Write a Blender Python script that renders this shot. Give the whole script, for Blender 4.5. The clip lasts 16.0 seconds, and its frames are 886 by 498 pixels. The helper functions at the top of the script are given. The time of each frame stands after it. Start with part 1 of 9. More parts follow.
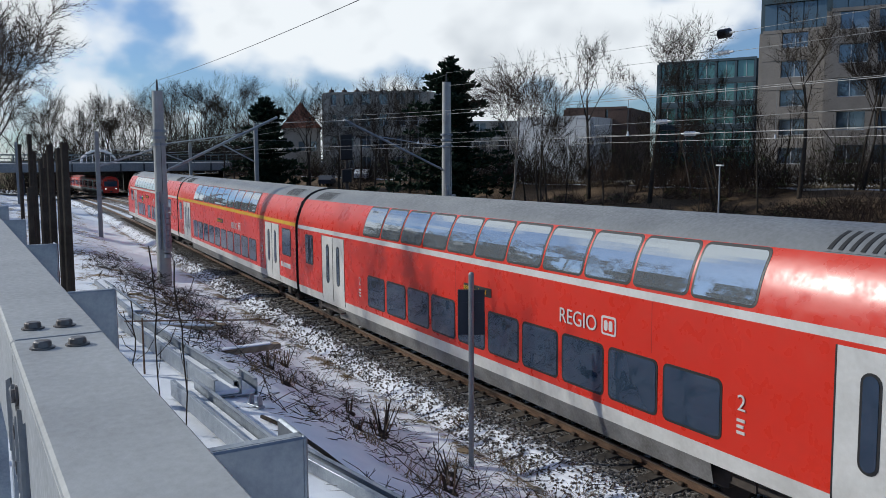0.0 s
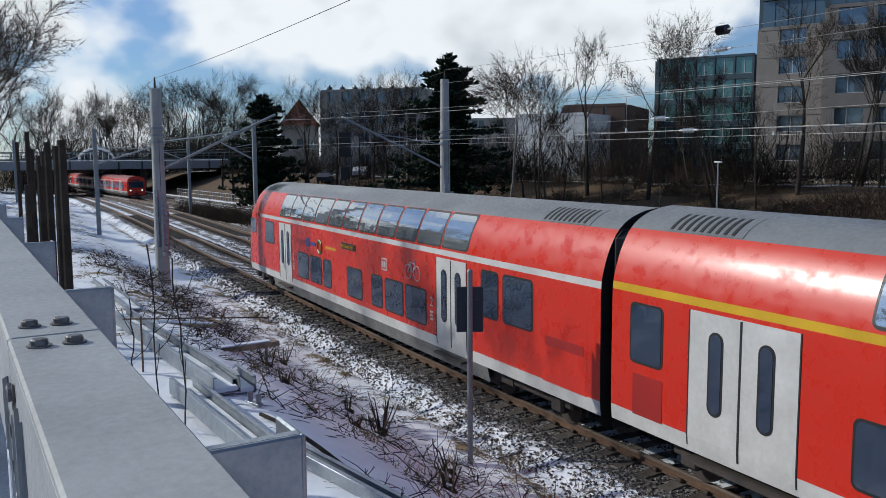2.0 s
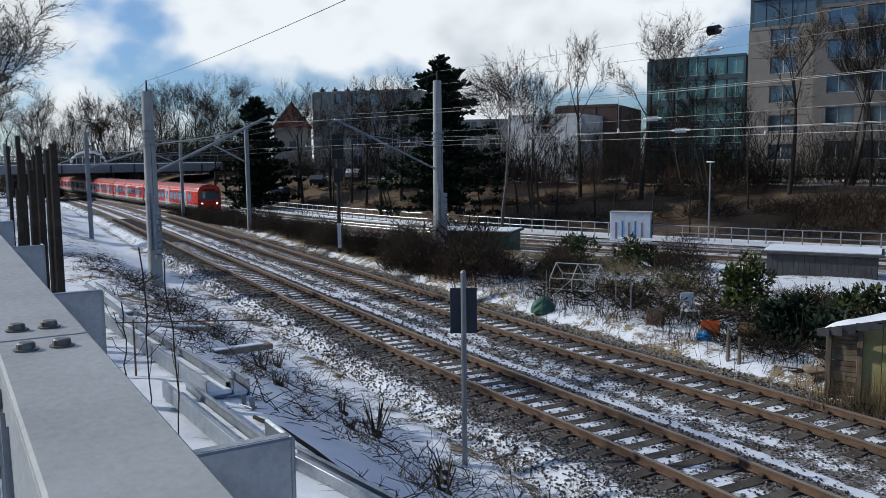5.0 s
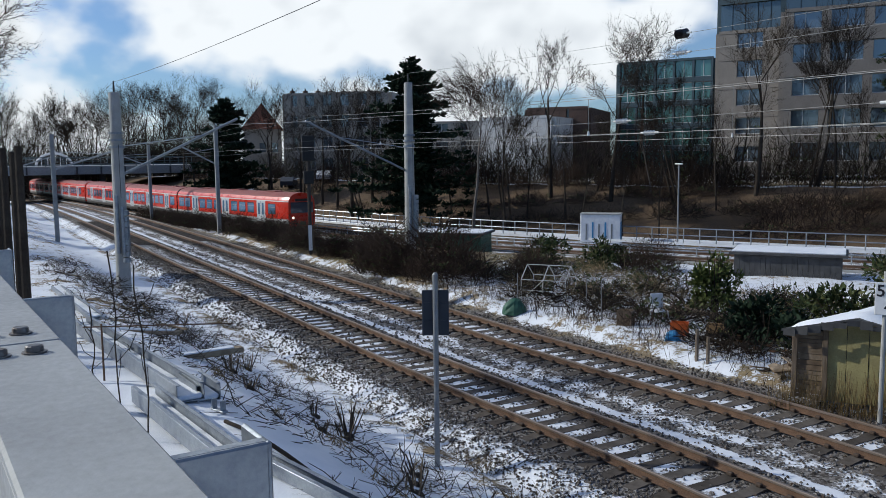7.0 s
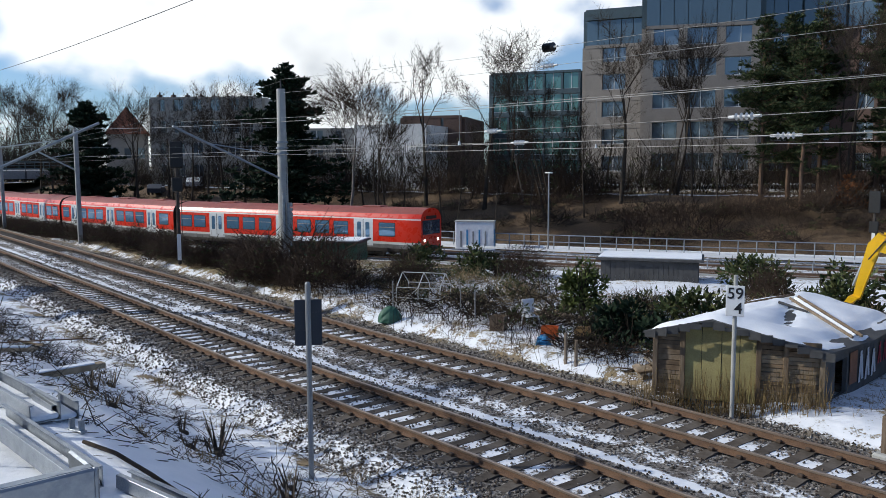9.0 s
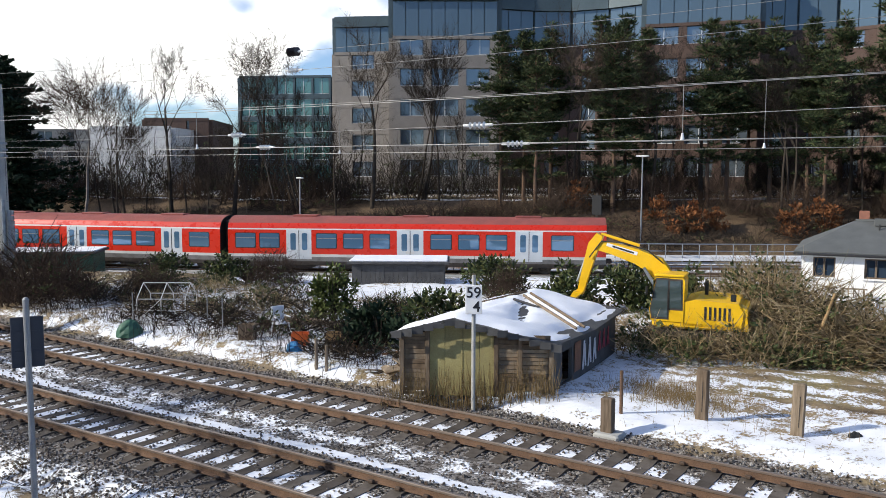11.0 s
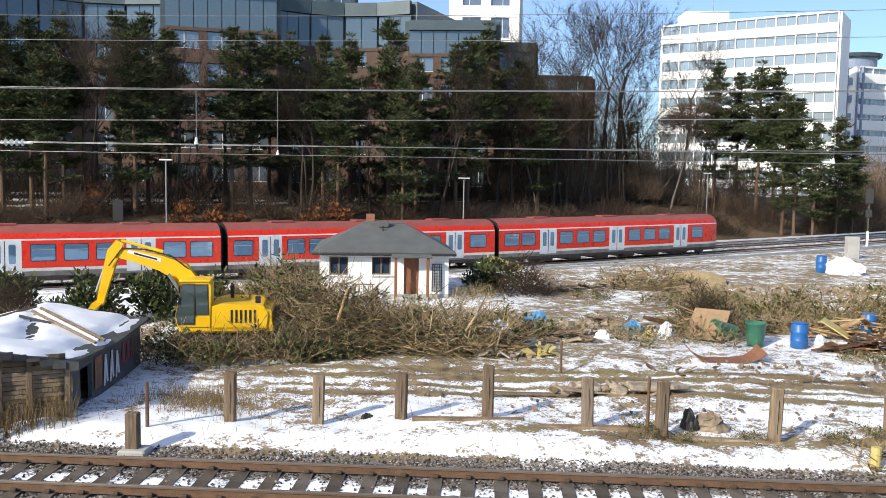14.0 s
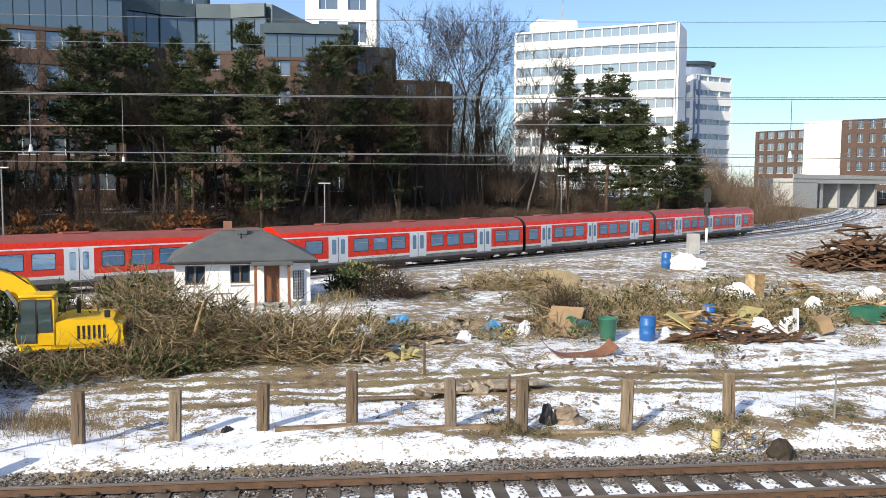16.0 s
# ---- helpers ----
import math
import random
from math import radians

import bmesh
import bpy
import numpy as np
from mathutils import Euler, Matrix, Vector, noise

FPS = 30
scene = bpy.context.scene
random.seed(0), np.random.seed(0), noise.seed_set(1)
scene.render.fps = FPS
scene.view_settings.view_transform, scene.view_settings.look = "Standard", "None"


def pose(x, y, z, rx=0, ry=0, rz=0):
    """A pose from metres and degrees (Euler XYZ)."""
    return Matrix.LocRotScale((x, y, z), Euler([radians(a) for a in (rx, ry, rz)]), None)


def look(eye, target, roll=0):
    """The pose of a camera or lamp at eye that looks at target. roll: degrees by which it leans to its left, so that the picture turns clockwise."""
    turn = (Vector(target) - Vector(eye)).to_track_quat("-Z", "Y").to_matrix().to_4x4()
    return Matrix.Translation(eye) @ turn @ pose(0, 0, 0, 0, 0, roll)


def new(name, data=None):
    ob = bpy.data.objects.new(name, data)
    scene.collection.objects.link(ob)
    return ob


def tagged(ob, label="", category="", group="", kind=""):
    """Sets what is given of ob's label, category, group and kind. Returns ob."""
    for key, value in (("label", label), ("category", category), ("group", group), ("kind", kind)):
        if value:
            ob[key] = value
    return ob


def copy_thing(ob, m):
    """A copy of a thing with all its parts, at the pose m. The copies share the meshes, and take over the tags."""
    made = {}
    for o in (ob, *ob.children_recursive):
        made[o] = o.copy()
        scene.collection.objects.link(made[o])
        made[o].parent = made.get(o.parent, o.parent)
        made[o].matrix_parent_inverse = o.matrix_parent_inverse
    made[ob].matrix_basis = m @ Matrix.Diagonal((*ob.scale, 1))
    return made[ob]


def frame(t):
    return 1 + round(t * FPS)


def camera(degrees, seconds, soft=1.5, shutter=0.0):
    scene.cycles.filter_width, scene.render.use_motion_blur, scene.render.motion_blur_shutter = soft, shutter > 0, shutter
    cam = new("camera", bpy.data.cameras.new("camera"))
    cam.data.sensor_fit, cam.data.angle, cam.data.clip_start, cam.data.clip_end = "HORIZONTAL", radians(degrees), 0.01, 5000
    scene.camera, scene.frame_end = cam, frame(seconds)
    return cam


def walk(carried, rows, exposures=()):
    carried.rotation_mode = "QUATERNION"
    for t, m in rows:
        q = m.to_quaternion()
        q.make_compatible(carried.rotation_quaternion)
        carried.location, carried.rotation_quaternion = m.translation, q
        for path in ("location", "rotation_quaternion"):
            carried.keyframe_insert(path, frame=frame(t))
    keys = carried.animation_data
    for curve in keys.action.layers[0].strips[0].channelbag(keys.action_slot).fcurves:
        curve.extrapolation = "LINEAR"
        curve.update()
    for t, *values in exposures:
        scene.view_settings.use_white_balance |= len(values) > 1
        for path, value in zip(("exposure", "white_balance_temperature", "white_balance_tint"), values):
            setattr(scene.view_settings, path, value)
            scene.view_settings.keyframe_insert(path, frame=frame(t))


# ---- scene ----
cam = camera(56.03, 16.0, soft=0.6, shutter=0.0)
# seconds, eye x y z, heading (degrees left of +y), pitch, lean to the right
ROWS = [
    (0.0, 0.0, 0.0, 5.593, 62.53, -6.3, 0.22), (0.5, -0.004, -0.007, 5.598, 62.53, -6.3, 0.24),
    (1.0, -0.004, -0.007, 5.594, 62.54, -6.32, 0.29), (1.5, -0.007, -0.002, 5.597, 62.48, -6.4, 0.29),
    (2.0, -0.008, 0.004, 5.591, 62.43, -6.49, 0.33), (2.5, -0.012, 0.01, 5.585, 62.33, -6.57, 0.41),
    (3.0, -0.018, 0.01, 5.586, 62.28, -6.55, 0.43), (3.5, -0.014, 0.015, 5.586, 62.32, -6.54, 0.52),
    (6.0, -0.014, 0.016, 5.587, 61.41, -6.26, 0.73), (6.5, -0.009, 0.007, 5.591, 60.86, -6.28, 0.67),
    (7.0, 0.002, 0.0, 5.596, 60.01, -6.29, 0.64), (7.5, -0.002, -0.004, 5.596, 58.7, -6.12, 0.56),
    (8.0, -0.008, -0.007, 5.611, 56.96, -6.05, 0.42), (10.5, 0.227, 0.186, 5.619, 39.54, -5.51, 0.05),
    (11.0, 0.231, 0.204, 5.617, 34.75, -5.5, -0.09), (11.5, 0.226, 0.222, 5.61, 29.01, -5.48, -0.36),
    (12.0, 0.235, 0.243, 5.609, 22.77, -5.35, -0.68), (12.5, 0.257, 0.246, 5.618, 16.73, -5.36, -1.0),
    (13.0, 0.31, 0.255, 5.615, 11.33, -5.27, -1.13), (13.5, 0.34, 0.252, 5.612, 7.08, -5.1, -1.13),
    (14.0, 0.36, 0.27, 5.615, 3.06, -4.87, -0.99), (14.5, 0.395, 0.278, 5.617, -0.16, -4.72, -0.75),
    (15.0, 0.425, 0.269, 5.621, -2.7, -4.59, -0.52), (15.5, 0.435, 0.261, 5.625, -4.86, -4.51, -0.39),
    (16.0, 0.436, 0.246, 5.629, -6.34, -4.47, -0.29),
]


def eye_pose(x, y, z, heading, pitch, lean):
    a, b = radians(heading), radians(pitch)
    way = Vector((-math.sin(a) * math.cos(b), math.cos(a) * math.cos(b), math.sin(b)))
    return look((x, y, z), Vector((x, y, z)) + way * 10, -lean)


EXPOSURES = [(0.0, -0.53, 6100, 7), (3.5, -0.55, 6080, 7), (8.0, -0.38, 6180, 7), (10.5, 0.10, 6550, 9), (12.5, 0.45, 6950, 9), (16.0, 0.38, 7000, 9)]
walk(cam, [(t, eye_pose(*r)) for t, *r in ROWS], EXPOSURES)

# ---- light ----
SUN_WAY = Vector((0.66, 0.75, -0.55)).normalized()     # the way the sunlight travels
SUN_EL = math.asin(-SUN_WAY.z)
SUN_ROT = math.atan2(-SUN_WAY.x, -SUN_WAY.y)
sun = new("sun", bpy.data.lights.new("sun", "SUN"))
sun.data.energy, sun.data.angle, sun.data.color = 4.5, radians(0.6), (1.0, 0.945, 0.85)
sun.matrix_world = look((0, 0, 60), Vector((0, 0, 60)) + SUN_WAY)


def build_world():
    w = bpy.data.worlds.new("sky")
    scene.world = w
    w.use_nodes = True
    nt = w.node_tree
    nt.nodes.clear()
    n = nt.nodes.new
    out, bg = n("ShaderNodeOutputWorld"), n("ShaderNodeBackground")
    sky = n("ShaderNodeTexSky")
    sky.sky_type, sky.sun_disc = "NISHITA", False
    sky.sun_elevation, sky.sun_rotation = SUN_EL, SUN_ROT
    sky.air_density, sky.dust_density, sky.ozone_density = 1.0, 0.4, 3.0
    co, sep = n("ShaderNodeTexCoord"), n("ShaderNodeSeparateXYZ")
    nt.links.new(co.outputs["Generated"], sep.inputs[0])
    # flat cloud layer: the direction divided by its height
    def op(kind, a, b=None, clamp=False):
        m = n("ShaderNodeMath")
        m.operation, m.use_clamp = kind, clamp
        for i, v in enumerate((a, b)):
            if v is None:
                continue
            if isinstance(v, (int, float)):
                m.inputs[i].default_value = v
            else:
                nt.links.new(v, m.inputs[i])
        return m.outputs[0]
    x, y, z = sep.outputs
    h = op("ADD", op("MAXIMUM", z, 0.0), 0.62)
    vec = n("ShaderNodeCombineXYZ")
    nt.links.new(op("DIVIDE", x, h), vec.inputs[0])
    nt.links.new(op("DIVIDE", y, h), vec.inputs[1])
    vec.inputs[2].default_value = 3.7
    big, small = n("ShaderNodeTexNoise"), n("ShaderNodeTexNoise")
    for t, s, d in ((big, 3.1, 4.0), (small, 9.0, 4.0)):
        nt.links.new(vec.outputs[0], t.inputs["Vector"])
        t.inputs["Scale"].default_value, t.inputs["Detail"].default_value, t.inputs["Roughness"].default_value = s, d, 0.5
    # the cloud field lies to the west (-x) and thins out to the east
    west = op("MULTIPLY", op("ADD", op("MULTIPLY", x, -1.0), -0.50), 0.34)
    cover = op("ADD", op("ADD", op("MULTIPLY", big.outputs[0], 1.0), op("MULTIPLY", small.outputs[0], 0.22)), west)
    mask = n("ShaderNodeMapRange")
    mask.interpolation_type = "SMOOTHSTEP"
    mask.inputs["To Min"].default_value = 0.07
    mask.inputs["From Min"].default_value, mask.inputs["From Max"].default_value = 0.66, 0.79
    nt.links.new(cover, mask.inputs["Value"])
    shade = n("ShaderNodeMapRange")
    shade.inputs["From Min"].default_value, shade.inputs["From Max"].default_value = 0.84, 1.04
    nt.links.new(cover, shade.inputs["Value"])
    tone = n("ShaderNodeMix")
    tone.data_type = "RGBA"
    tone.inputs["A"].default_value, tone.inputs["B"].default_value = (15.5, 15.5, 15.5, 1), (8.6, 9.0, 9.6, 1)
    nt.links.new(shade.outputs[0], tone.inputs["Factor"])
    mix = n("ShaderNodeMix")
    mix.data_type = "RGBA"
    nt.links.new(mask.outputs[0], mix.inputs["Factor"])
    tint = n("ShaderNodeMix")
    tint.data_type, tint.blend_type = "RGBA", "MULTIPLY"
    tint.inputs["Factor"].default_value, tint.inputs["B"].default_value = 1.0, (1.0, 1.27, 1.66, 1)
    nt.links.new(sky.outputs[0], tint.inputs["A"])
    nt.links.new(tint.outputs["Result"], mix.inputs["A"])
    nt.links.new(tone.outputs["Result"], mix.inputs["B"])
    nt.links.new(mix.outputs["Result"], bg.inputs["Color"])
    bg.inputs["Strength"].default_value = 0.085
    nt.links.new(bg.outputs[0], out.inputs[0])


build_world()

# ---- materials ----
class Nodes:
    """A short hand for node materials."""

    def __init__(self, name):
        self.m = bpy.data.materials.new(name)
        self.m.use_nodes = True
        self.t = self.m.node_tree
        self.b = self.t.nodes["Principled BSDF"]
        co = self.t.nodes.new("ShaderNodeTexCoord")
        self.obj = co.outputs["Object"]

    def node(self, kind, **ins):
        n = self.t.nodes.new(kind)
        for k, v in ins.items():
            self.put(n.inputs[k.replace("_", " ")], v)
        return n

    def put(self, sock, v):
        if isinstance(v, bpy.types.NodeSocket):
            self.t.links.new(v, sock)
        else:
            sock.default_value = v

    def noise(self, scale, detail=4.0, rough=0.55, stretch=None, vec=None):
        v = vec or self.obj
        if stretch:
            mp = self.node("ShaderNodeMapping", Vector=v, Scale=stretch)
            v = mp.outputs[0]
        return self.node("ShaderNodeTexNoise", Vector=v, Scale=scale, Detail=detail, Roughness=rough).outputs["Fac"]

    def ramp(self, fac, a, b, lo=0.0, hi=1.0):
        n = self.node("ShaderNodeMapRange", Value=fac)
        n.inputs["From Min"].default_value, n.inputs["From Max"].default_value = a, b
        n.inputs["To Min"].default_value, n.inputs["To Max"].default_value = lo, hi
        return n.outputs[0]

    def mix(self, fac, a, b):
        n = self.t.nodes.new("ShaderNodeMix")
        n.data_type = "RGBA"
        self.put(n.inputs["Factor"], fac)
        for k, v in (("A", a), ("B", b)):
            self.put(n.inputs[k], (*v, 1) if isinstance(v, tuple) else v)
        return n.outputs["Result"]

    def math(self, kind, a, b, clamp=False):
        n = self.t.nodes.new("ShaderNodeMath")
        n.operation, n.use_clamp = kind, clamp
        self.put(n.inputs[0], a)
        self.put(n.inputs[1], b)
        return n.outputs[0]

    def attr(self, name):
        n = self.t.nodes.new("ShaderNodeAttribute")
        n.attribute_name = name
        return n.outputs["Fac"]

    def rand(self):
        return self.t.nodes.new("ShaderNodeObjectInfo").outputs["Random"]

    def island(self):
        return self.t.nodes.new("ShaderNodeNewGeometry").outputs["Random Per Island"]

    def done(self, color, rough=0.7, metal=0.0, bump=None, strength=0.3, dist=0.02, spec=None):
        self.put(self.b.inputs["Base Color"], (*color, 1) if isinstance(color, tuple) else color)
        self.put(self.b.inputs["Roughness"], rough)
        self.put(self.b.inputs["Metallic"], metal)
        if spec is not None:
            self.put(self.b.inputs["Specular IOR Level"], spec)
        if bump is not None:
            n = self.node("ShaderNodeBump", Height=bump, Strength=strength, Distance=dist)
            self.t.links.new(n.outputs[0], self.b.inputs["Normal"])
        return self.m


def plain(name, a, b=None, scale=3.0, rough=0.6, metal=0.0, bump=0.25, fine=40.0, dist=0.01, stretch=None, spec=None, rv=0.12):
    """Two tones mixed by a large and a fine noise, with fine relief."""
    n = Nodes(name)
    b = b or tuple(c * 0.72 for c in a)
    big, small = n.noise(scale, 5.0, stretch=stretch), n.noise(fine, 3.0, stretch=stretch)
    f = n.ramp(n.math("ADD", n.math("MULTIPLY", big, 0.7), n.math("MULTIPLY", small, 0.3)), 0.34, 0.66)
    return n.done(n.mix(f, a, b), n.ramp(small, 0.3, 0.7, max(0.02, rough - rv), min(1, rough + rv)), metal, small, bump, dist, spec)


def varied(name, tones, rough=0.8, scale=6.0, fine=50.0, bump=0.4, island=False, stretch=None, spec=0.15):
    """Tones picked by the piece, with grain."""
    n = Nodes(name)
    r = n.island() if island else n.rand()
    ramp = n.t.nodes.new("ShaderNodeValToRGB")
    el = ramp.color_ramp.elements
    while len(el) < len(tones):
        el.new(0.5)
    for i, c in enumerate(tones):
        el[i].position, el[i].color = i / max(1, len(tones) - 1), (*c, 1)
    n.t.links.new(r, ramp.inputs[0])
    grain = n.noise(scale, 5.0, stretch=stretch)
    small = n.noise(fine, 3.0, stretch=stretch)
    dark = n.t.nodes.new("ShaderNodeMix")
    dark.data_type, dark.blend_type = "RGBA", "MULTIPLY"
    dark.inputs["Factor"].default_value = 1.0
    n.t.links.new(ramp.outputs[0], dark.inputs["A"])
    n.t.links.new(n.mix(n.ramp(grain, 0.35, 0.65), (0.6, 0.58, 0.55), (1.1, 1.1, 1.1)), dark.inputs["B"])
    return n.done(dark.outputs["Result"], rough, 0, small, bump, 0.01, spec)


def ground_material():
    n = Nodes("ground")
    big, mid, fine, grit = n.noise(0.35, 6.0), n.noise(2.2, 6.0, 0.62), n.noise(14.0, 5.0, 0.6), n.noise(60.0, 3.0)
    ballast, snow, litter = n.attr("ballast"), n.attr("snow"), n.attr("litter")
    earth = n.mix(n.ramp(mid, 0.35, 0.65), (0.10, 0.072, 0.045), (0.31, 0.235, 0.14))
    grass = n.mix(n.ramp(fine, 0.35, 0.65), (0.10, 0.092, 0.04), (0.33, 0.265, 0.145))
    soil = n.mix(n.ramp(big, 0.45, 0.6), earth, grass)
    leaves = n.mix(n.ramp(fine, 0.3, 0.7), (0.04, 0.028, 0.019), (0.21, 0.145, 0.09))
    soil = n.mix(litter, soil, leaves)
    vor = n.node("ShaderNodeTexVoronoi", Vector=n.obj, Scale=19.0)
    stone = n.mix(n.ramp(vor.outputs["Color"], 0.2, 0.8), (0.028, 0.025, 0.023), (0.32, 0.30, 0.28))
    stone = n.mix(n.ramp(mid, 0.48, 0.72, 0.0, 0.7), stone, (0.06, 0.044, 0.034))
    base = n.mix(ballast, soil, stone)
    # snow lies where its cover beats the roughness of the ground
    lump = n.math("ADD", n.math("MULTIPLY", mid, 0.55), n.math("MULTIPLY", fine, 0.45))
    cover = n.math("SUBTRACT", n.math("ADD", snow, n.math("MULTIPLY", big, 0.35)), n.math("ADD", lump, 0.17))
    f = n.ramp(cover, -0.02, 0.05)
    f.node.clamp = True
    white = n.mix(n.ramp(mid, 0.3, 0.7), (0.84, 0.86, 0.90), (0.74, 0.77, 0.82))
    col = n.mix(f, base, white)
    rough_part = n.math("MULTIPLY", n.math("ADD", fine, grit), n.ramp(f, 0, 1, 0.5, 0.10))
    hgt = n.math("ADD", n.math("ADD", n.math("MULTIPLY", f, 0.8), n.math("MULTIPLY", mid, 0.7)), rough_part)
    return n.done(col, n.ramp(f, 0, 1, 0.9, 0.55), 0, hgt, 0.6, 0.06, 0.15)


def glass_mat(name, color=(0.012, 0.017, 0.022), ior=1.9, rough=0.03, wave=0.02, metal=0.0):
    n = Nodes(name)
    m = n.done(color, rough, metal, n.noise(0.9, 2.0), wave, 0.3)
    n.b.inputs["IOR"].default_value = ior
    return m


M = {}
M["ground"] = ground_material()
M["stone"] = varied("ballast_stone", [(0.025, 0.022, 0.02), (0.11, 0.10, 0.09), (0.24, 0.22, 0.20), (0.09, 0.062, 0.046), (0.42, 0.40, 0.375)], 0.9, island=True)
M["rail"] = plain("rusty_rail", (0.17, 0.10, 0.06), (0.095, 0.055, 0.035), 5, 0.7, 0.2)
M["railtop"] = plain("worn_rail_head", (0.30, 0.25, 0.21), (0.21, 0.15, 0.11), 2, 0.42, 0.6, stretch=(0.1, 1, 1))
M["sleeper"] = varied("sleeper_concrete", [(0.07, 0.06, 0.052), (0.12, 0.105, 0.092), (0.09, 0.075, 0.062)], 0.85, 4, 40)
M["clip"] = plain("rail_clip", (0.07, 0.045, 0.03), None, 20, 0.8)
M["snow"] = plain("snow", (0.86, 0.88, 0.92), (0.76, 0.79, 0.84), 2.5, 0.6, 0, 0.5, 25, 0.03)
M["red"] = plain("red_coach_paint", (0.62, 0.028, 0.010), (0.57, 0.025, 0.009), 0.4, 0.32, 0, 0.004, 3, spec=0.5)
M["redpanel"] = plain("dark_red_panel", (0.40, 0.02, 0.014), None, 0.8, 0.4)
M["white"] = plain("coach_white", (0.64, 0.63, 0.60), (0.48, 0.47, 0.44), 1.2, 0.4, 0, 0.05, 12)
M["yellow"] = plain("yellow_band", (0.70, 0.42, 0.01), None, 1, 0.4, 0, 0.03)
M["roof"] = plain("grey_coach_roof", (0.22, 0.23, 0.235), (0.15, 0.155, 0.16), 1.0, 0.45, 0.1, 0.08, 14)
M["skirt"] = plain("dirty_grey_skirt", (0.21, 0.205, 0.20), (0.10, 0.095, 0.088), 1.6, 0.65, 0, 0.2, 20)
M["black"] = plain("black_rubber", (0.014, 0.014, 0.014), None, 5, 0.6)
M["under"] = plain("grimy_running_gear", (0.040, 0.034, 0.029), (0.075, 0.06, 0.05), 5, 0.75, 0.2)
M["glass"] = glass_mat("coach_window_glass", (0.03, 0.05, 0.08), 2.0, 0.03, 0.08, 0.08)
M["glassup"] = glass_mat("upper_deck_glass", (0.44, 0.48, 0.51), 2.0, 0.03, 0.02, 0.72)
M["frame"] = plain("window_seal", (0.018, 0.018, 0.018), None, 10, 0.5)
M["alu"] = plain("light_window_frame", (0.36, 0.34, 0.32), None, 10, 0.4, 0.4)
M["galv"] = plain("galvanised_steel", (0.37, 0.40, 0.43), (0.22, 0.245, 0.28), 5.0, 0.42, 0.65, 0.12, 60)
# pale weathered paint, toned down: the shade on the beam is in its colour
M["beam"] = plain("weathered_shaded_paint", (0.40, 0.41, 0.405), (0.29, 0.295, 0.295), 2.6, 0.55, 0, 0.2, 45, 0.006)
M["bolt"] = plain("bolt_steel", (0.20, 0.20, 0.20), (0.12, 0.10, 0.09), 30, 0.5, 0.7)
M["concrete"] = plain("mast_concrete", (0.42, 0.42, 0.40), (0.31, 0.31, 0.295), 1.6, 0.8, 0, 0.3, 30)
M["steelgrey"] = plain("grey_mast_steel", (0.30, 0.31, 0.315), (0.22, 0.225, 0.23), 3, 0.55, 0.4)
M["wire"] = plain("wire", (0.24, 0.24, 0.235), None, 8, 0.4, 0.5)
M["wiredark"] = plain("dark_wire", (0.05, 0.05, 0.055), None, 8, 0.5, 0.3)
M["porcelain"] = plain("pale_insulator", (0.74, 0.74, 0.72), None, 8, 0.25)
M["porcdark"] = plain("dark_insulator", (0.03, 0.025, 0.025), None, 8, 0.25)
M["navy"] = plain("dark_blue_board", (0.022, 0.027, 0.040), (0.034, 0.038, 0.048), 2, 0.5)
M["signwhite"] = plain("sign_white", (0.80, 0.81, 0.82), (0.70, 0.71, 0.72), 3, 0.4)
M["ink"] = plain("black_lettering", (0.012, 0.014, 0.02), None, 8, 0.6)
M["oldwood"] = varied("grey_old_wood", [(0.22, 0.16, 0.108), (0.31, 0.245, 0.175), (0.15, 0.11, 0.078), (0.26, 0.215, 0.17)], 0.85, 3, 60, 0.6, stretch=(6, 6, 0.7))
M["plank"] = varied("weathered_planks", [(0.26, 0.19, 0.125), (0.18, 0.13, 0.088), (0.36, 0.29, 0.21), (0.29, 0.225, 0.15)], 0.85, 4, 60, 0.5)
M["mossy"] = plain("mossy_yellow_boards", (0.40, 0.35, 0.15), (0.25, 0.21, 0.095), 1.8, 0.85, 0, 0.4, 30)
M["tar"] = plain("tar_felt", (0.045, 0.045, 0.047), (0.085, 0.085, 0.085), 3, 0.85, 0, 0.4)
M["render"] = plain("white_render", (0.82, 0.82, 0.80), (0.73, 0.72, 0.69), 1.2, 0.85, 0, 0.3, 50)
M["slate"] = plain("grey_roofing", (0.075, 0.08, 0.078), (0.11, 0.115, 0.112), 1.4, 0.7, 0, 0.3, 40)
M["doorwood"] = plain("brown_door", (0.25, 0.095, 0.04), (0.17, 0.065, 0.03), 3, 0.5, stretch=(5, 5, 0.5))
M["brick"] = plain("red_brick", (0.30, 0.125, 0.08), (0.22, 0.095, 0.065), 6, 0.85)
M["digger"] = plain("yellow_machine_paint", (0.84, 0.50, 0.012), (0.72, 0.42, 0.012), 1.4, 0.35, 0, 0.06, 16)
M["cityglass"] = glass_mat("suburban_window_glass", (0.12, 0.24, 0.38), 2.0, 0.04, 0.04, 0.4)
M["cabglass"] = glass_mat("cab_glass", (0.07, 0.10, 0.10), 2.0, 0.04, 0.02, 0.25)
M["bark"] = plain("bark", (0.034, 0.027, 0.021), (0.064, 0.052, 0.041), 3, 0.9, 0, 0.6, 18, 0.03, spec=0.12)
M["barkpine"] = plain("pine_bark", (0.16, 0.10, 0.065), (0.09, 0.065, 0.05), 3, 0.9, 0, 0.6, 14, 0.03, spec=0.12)
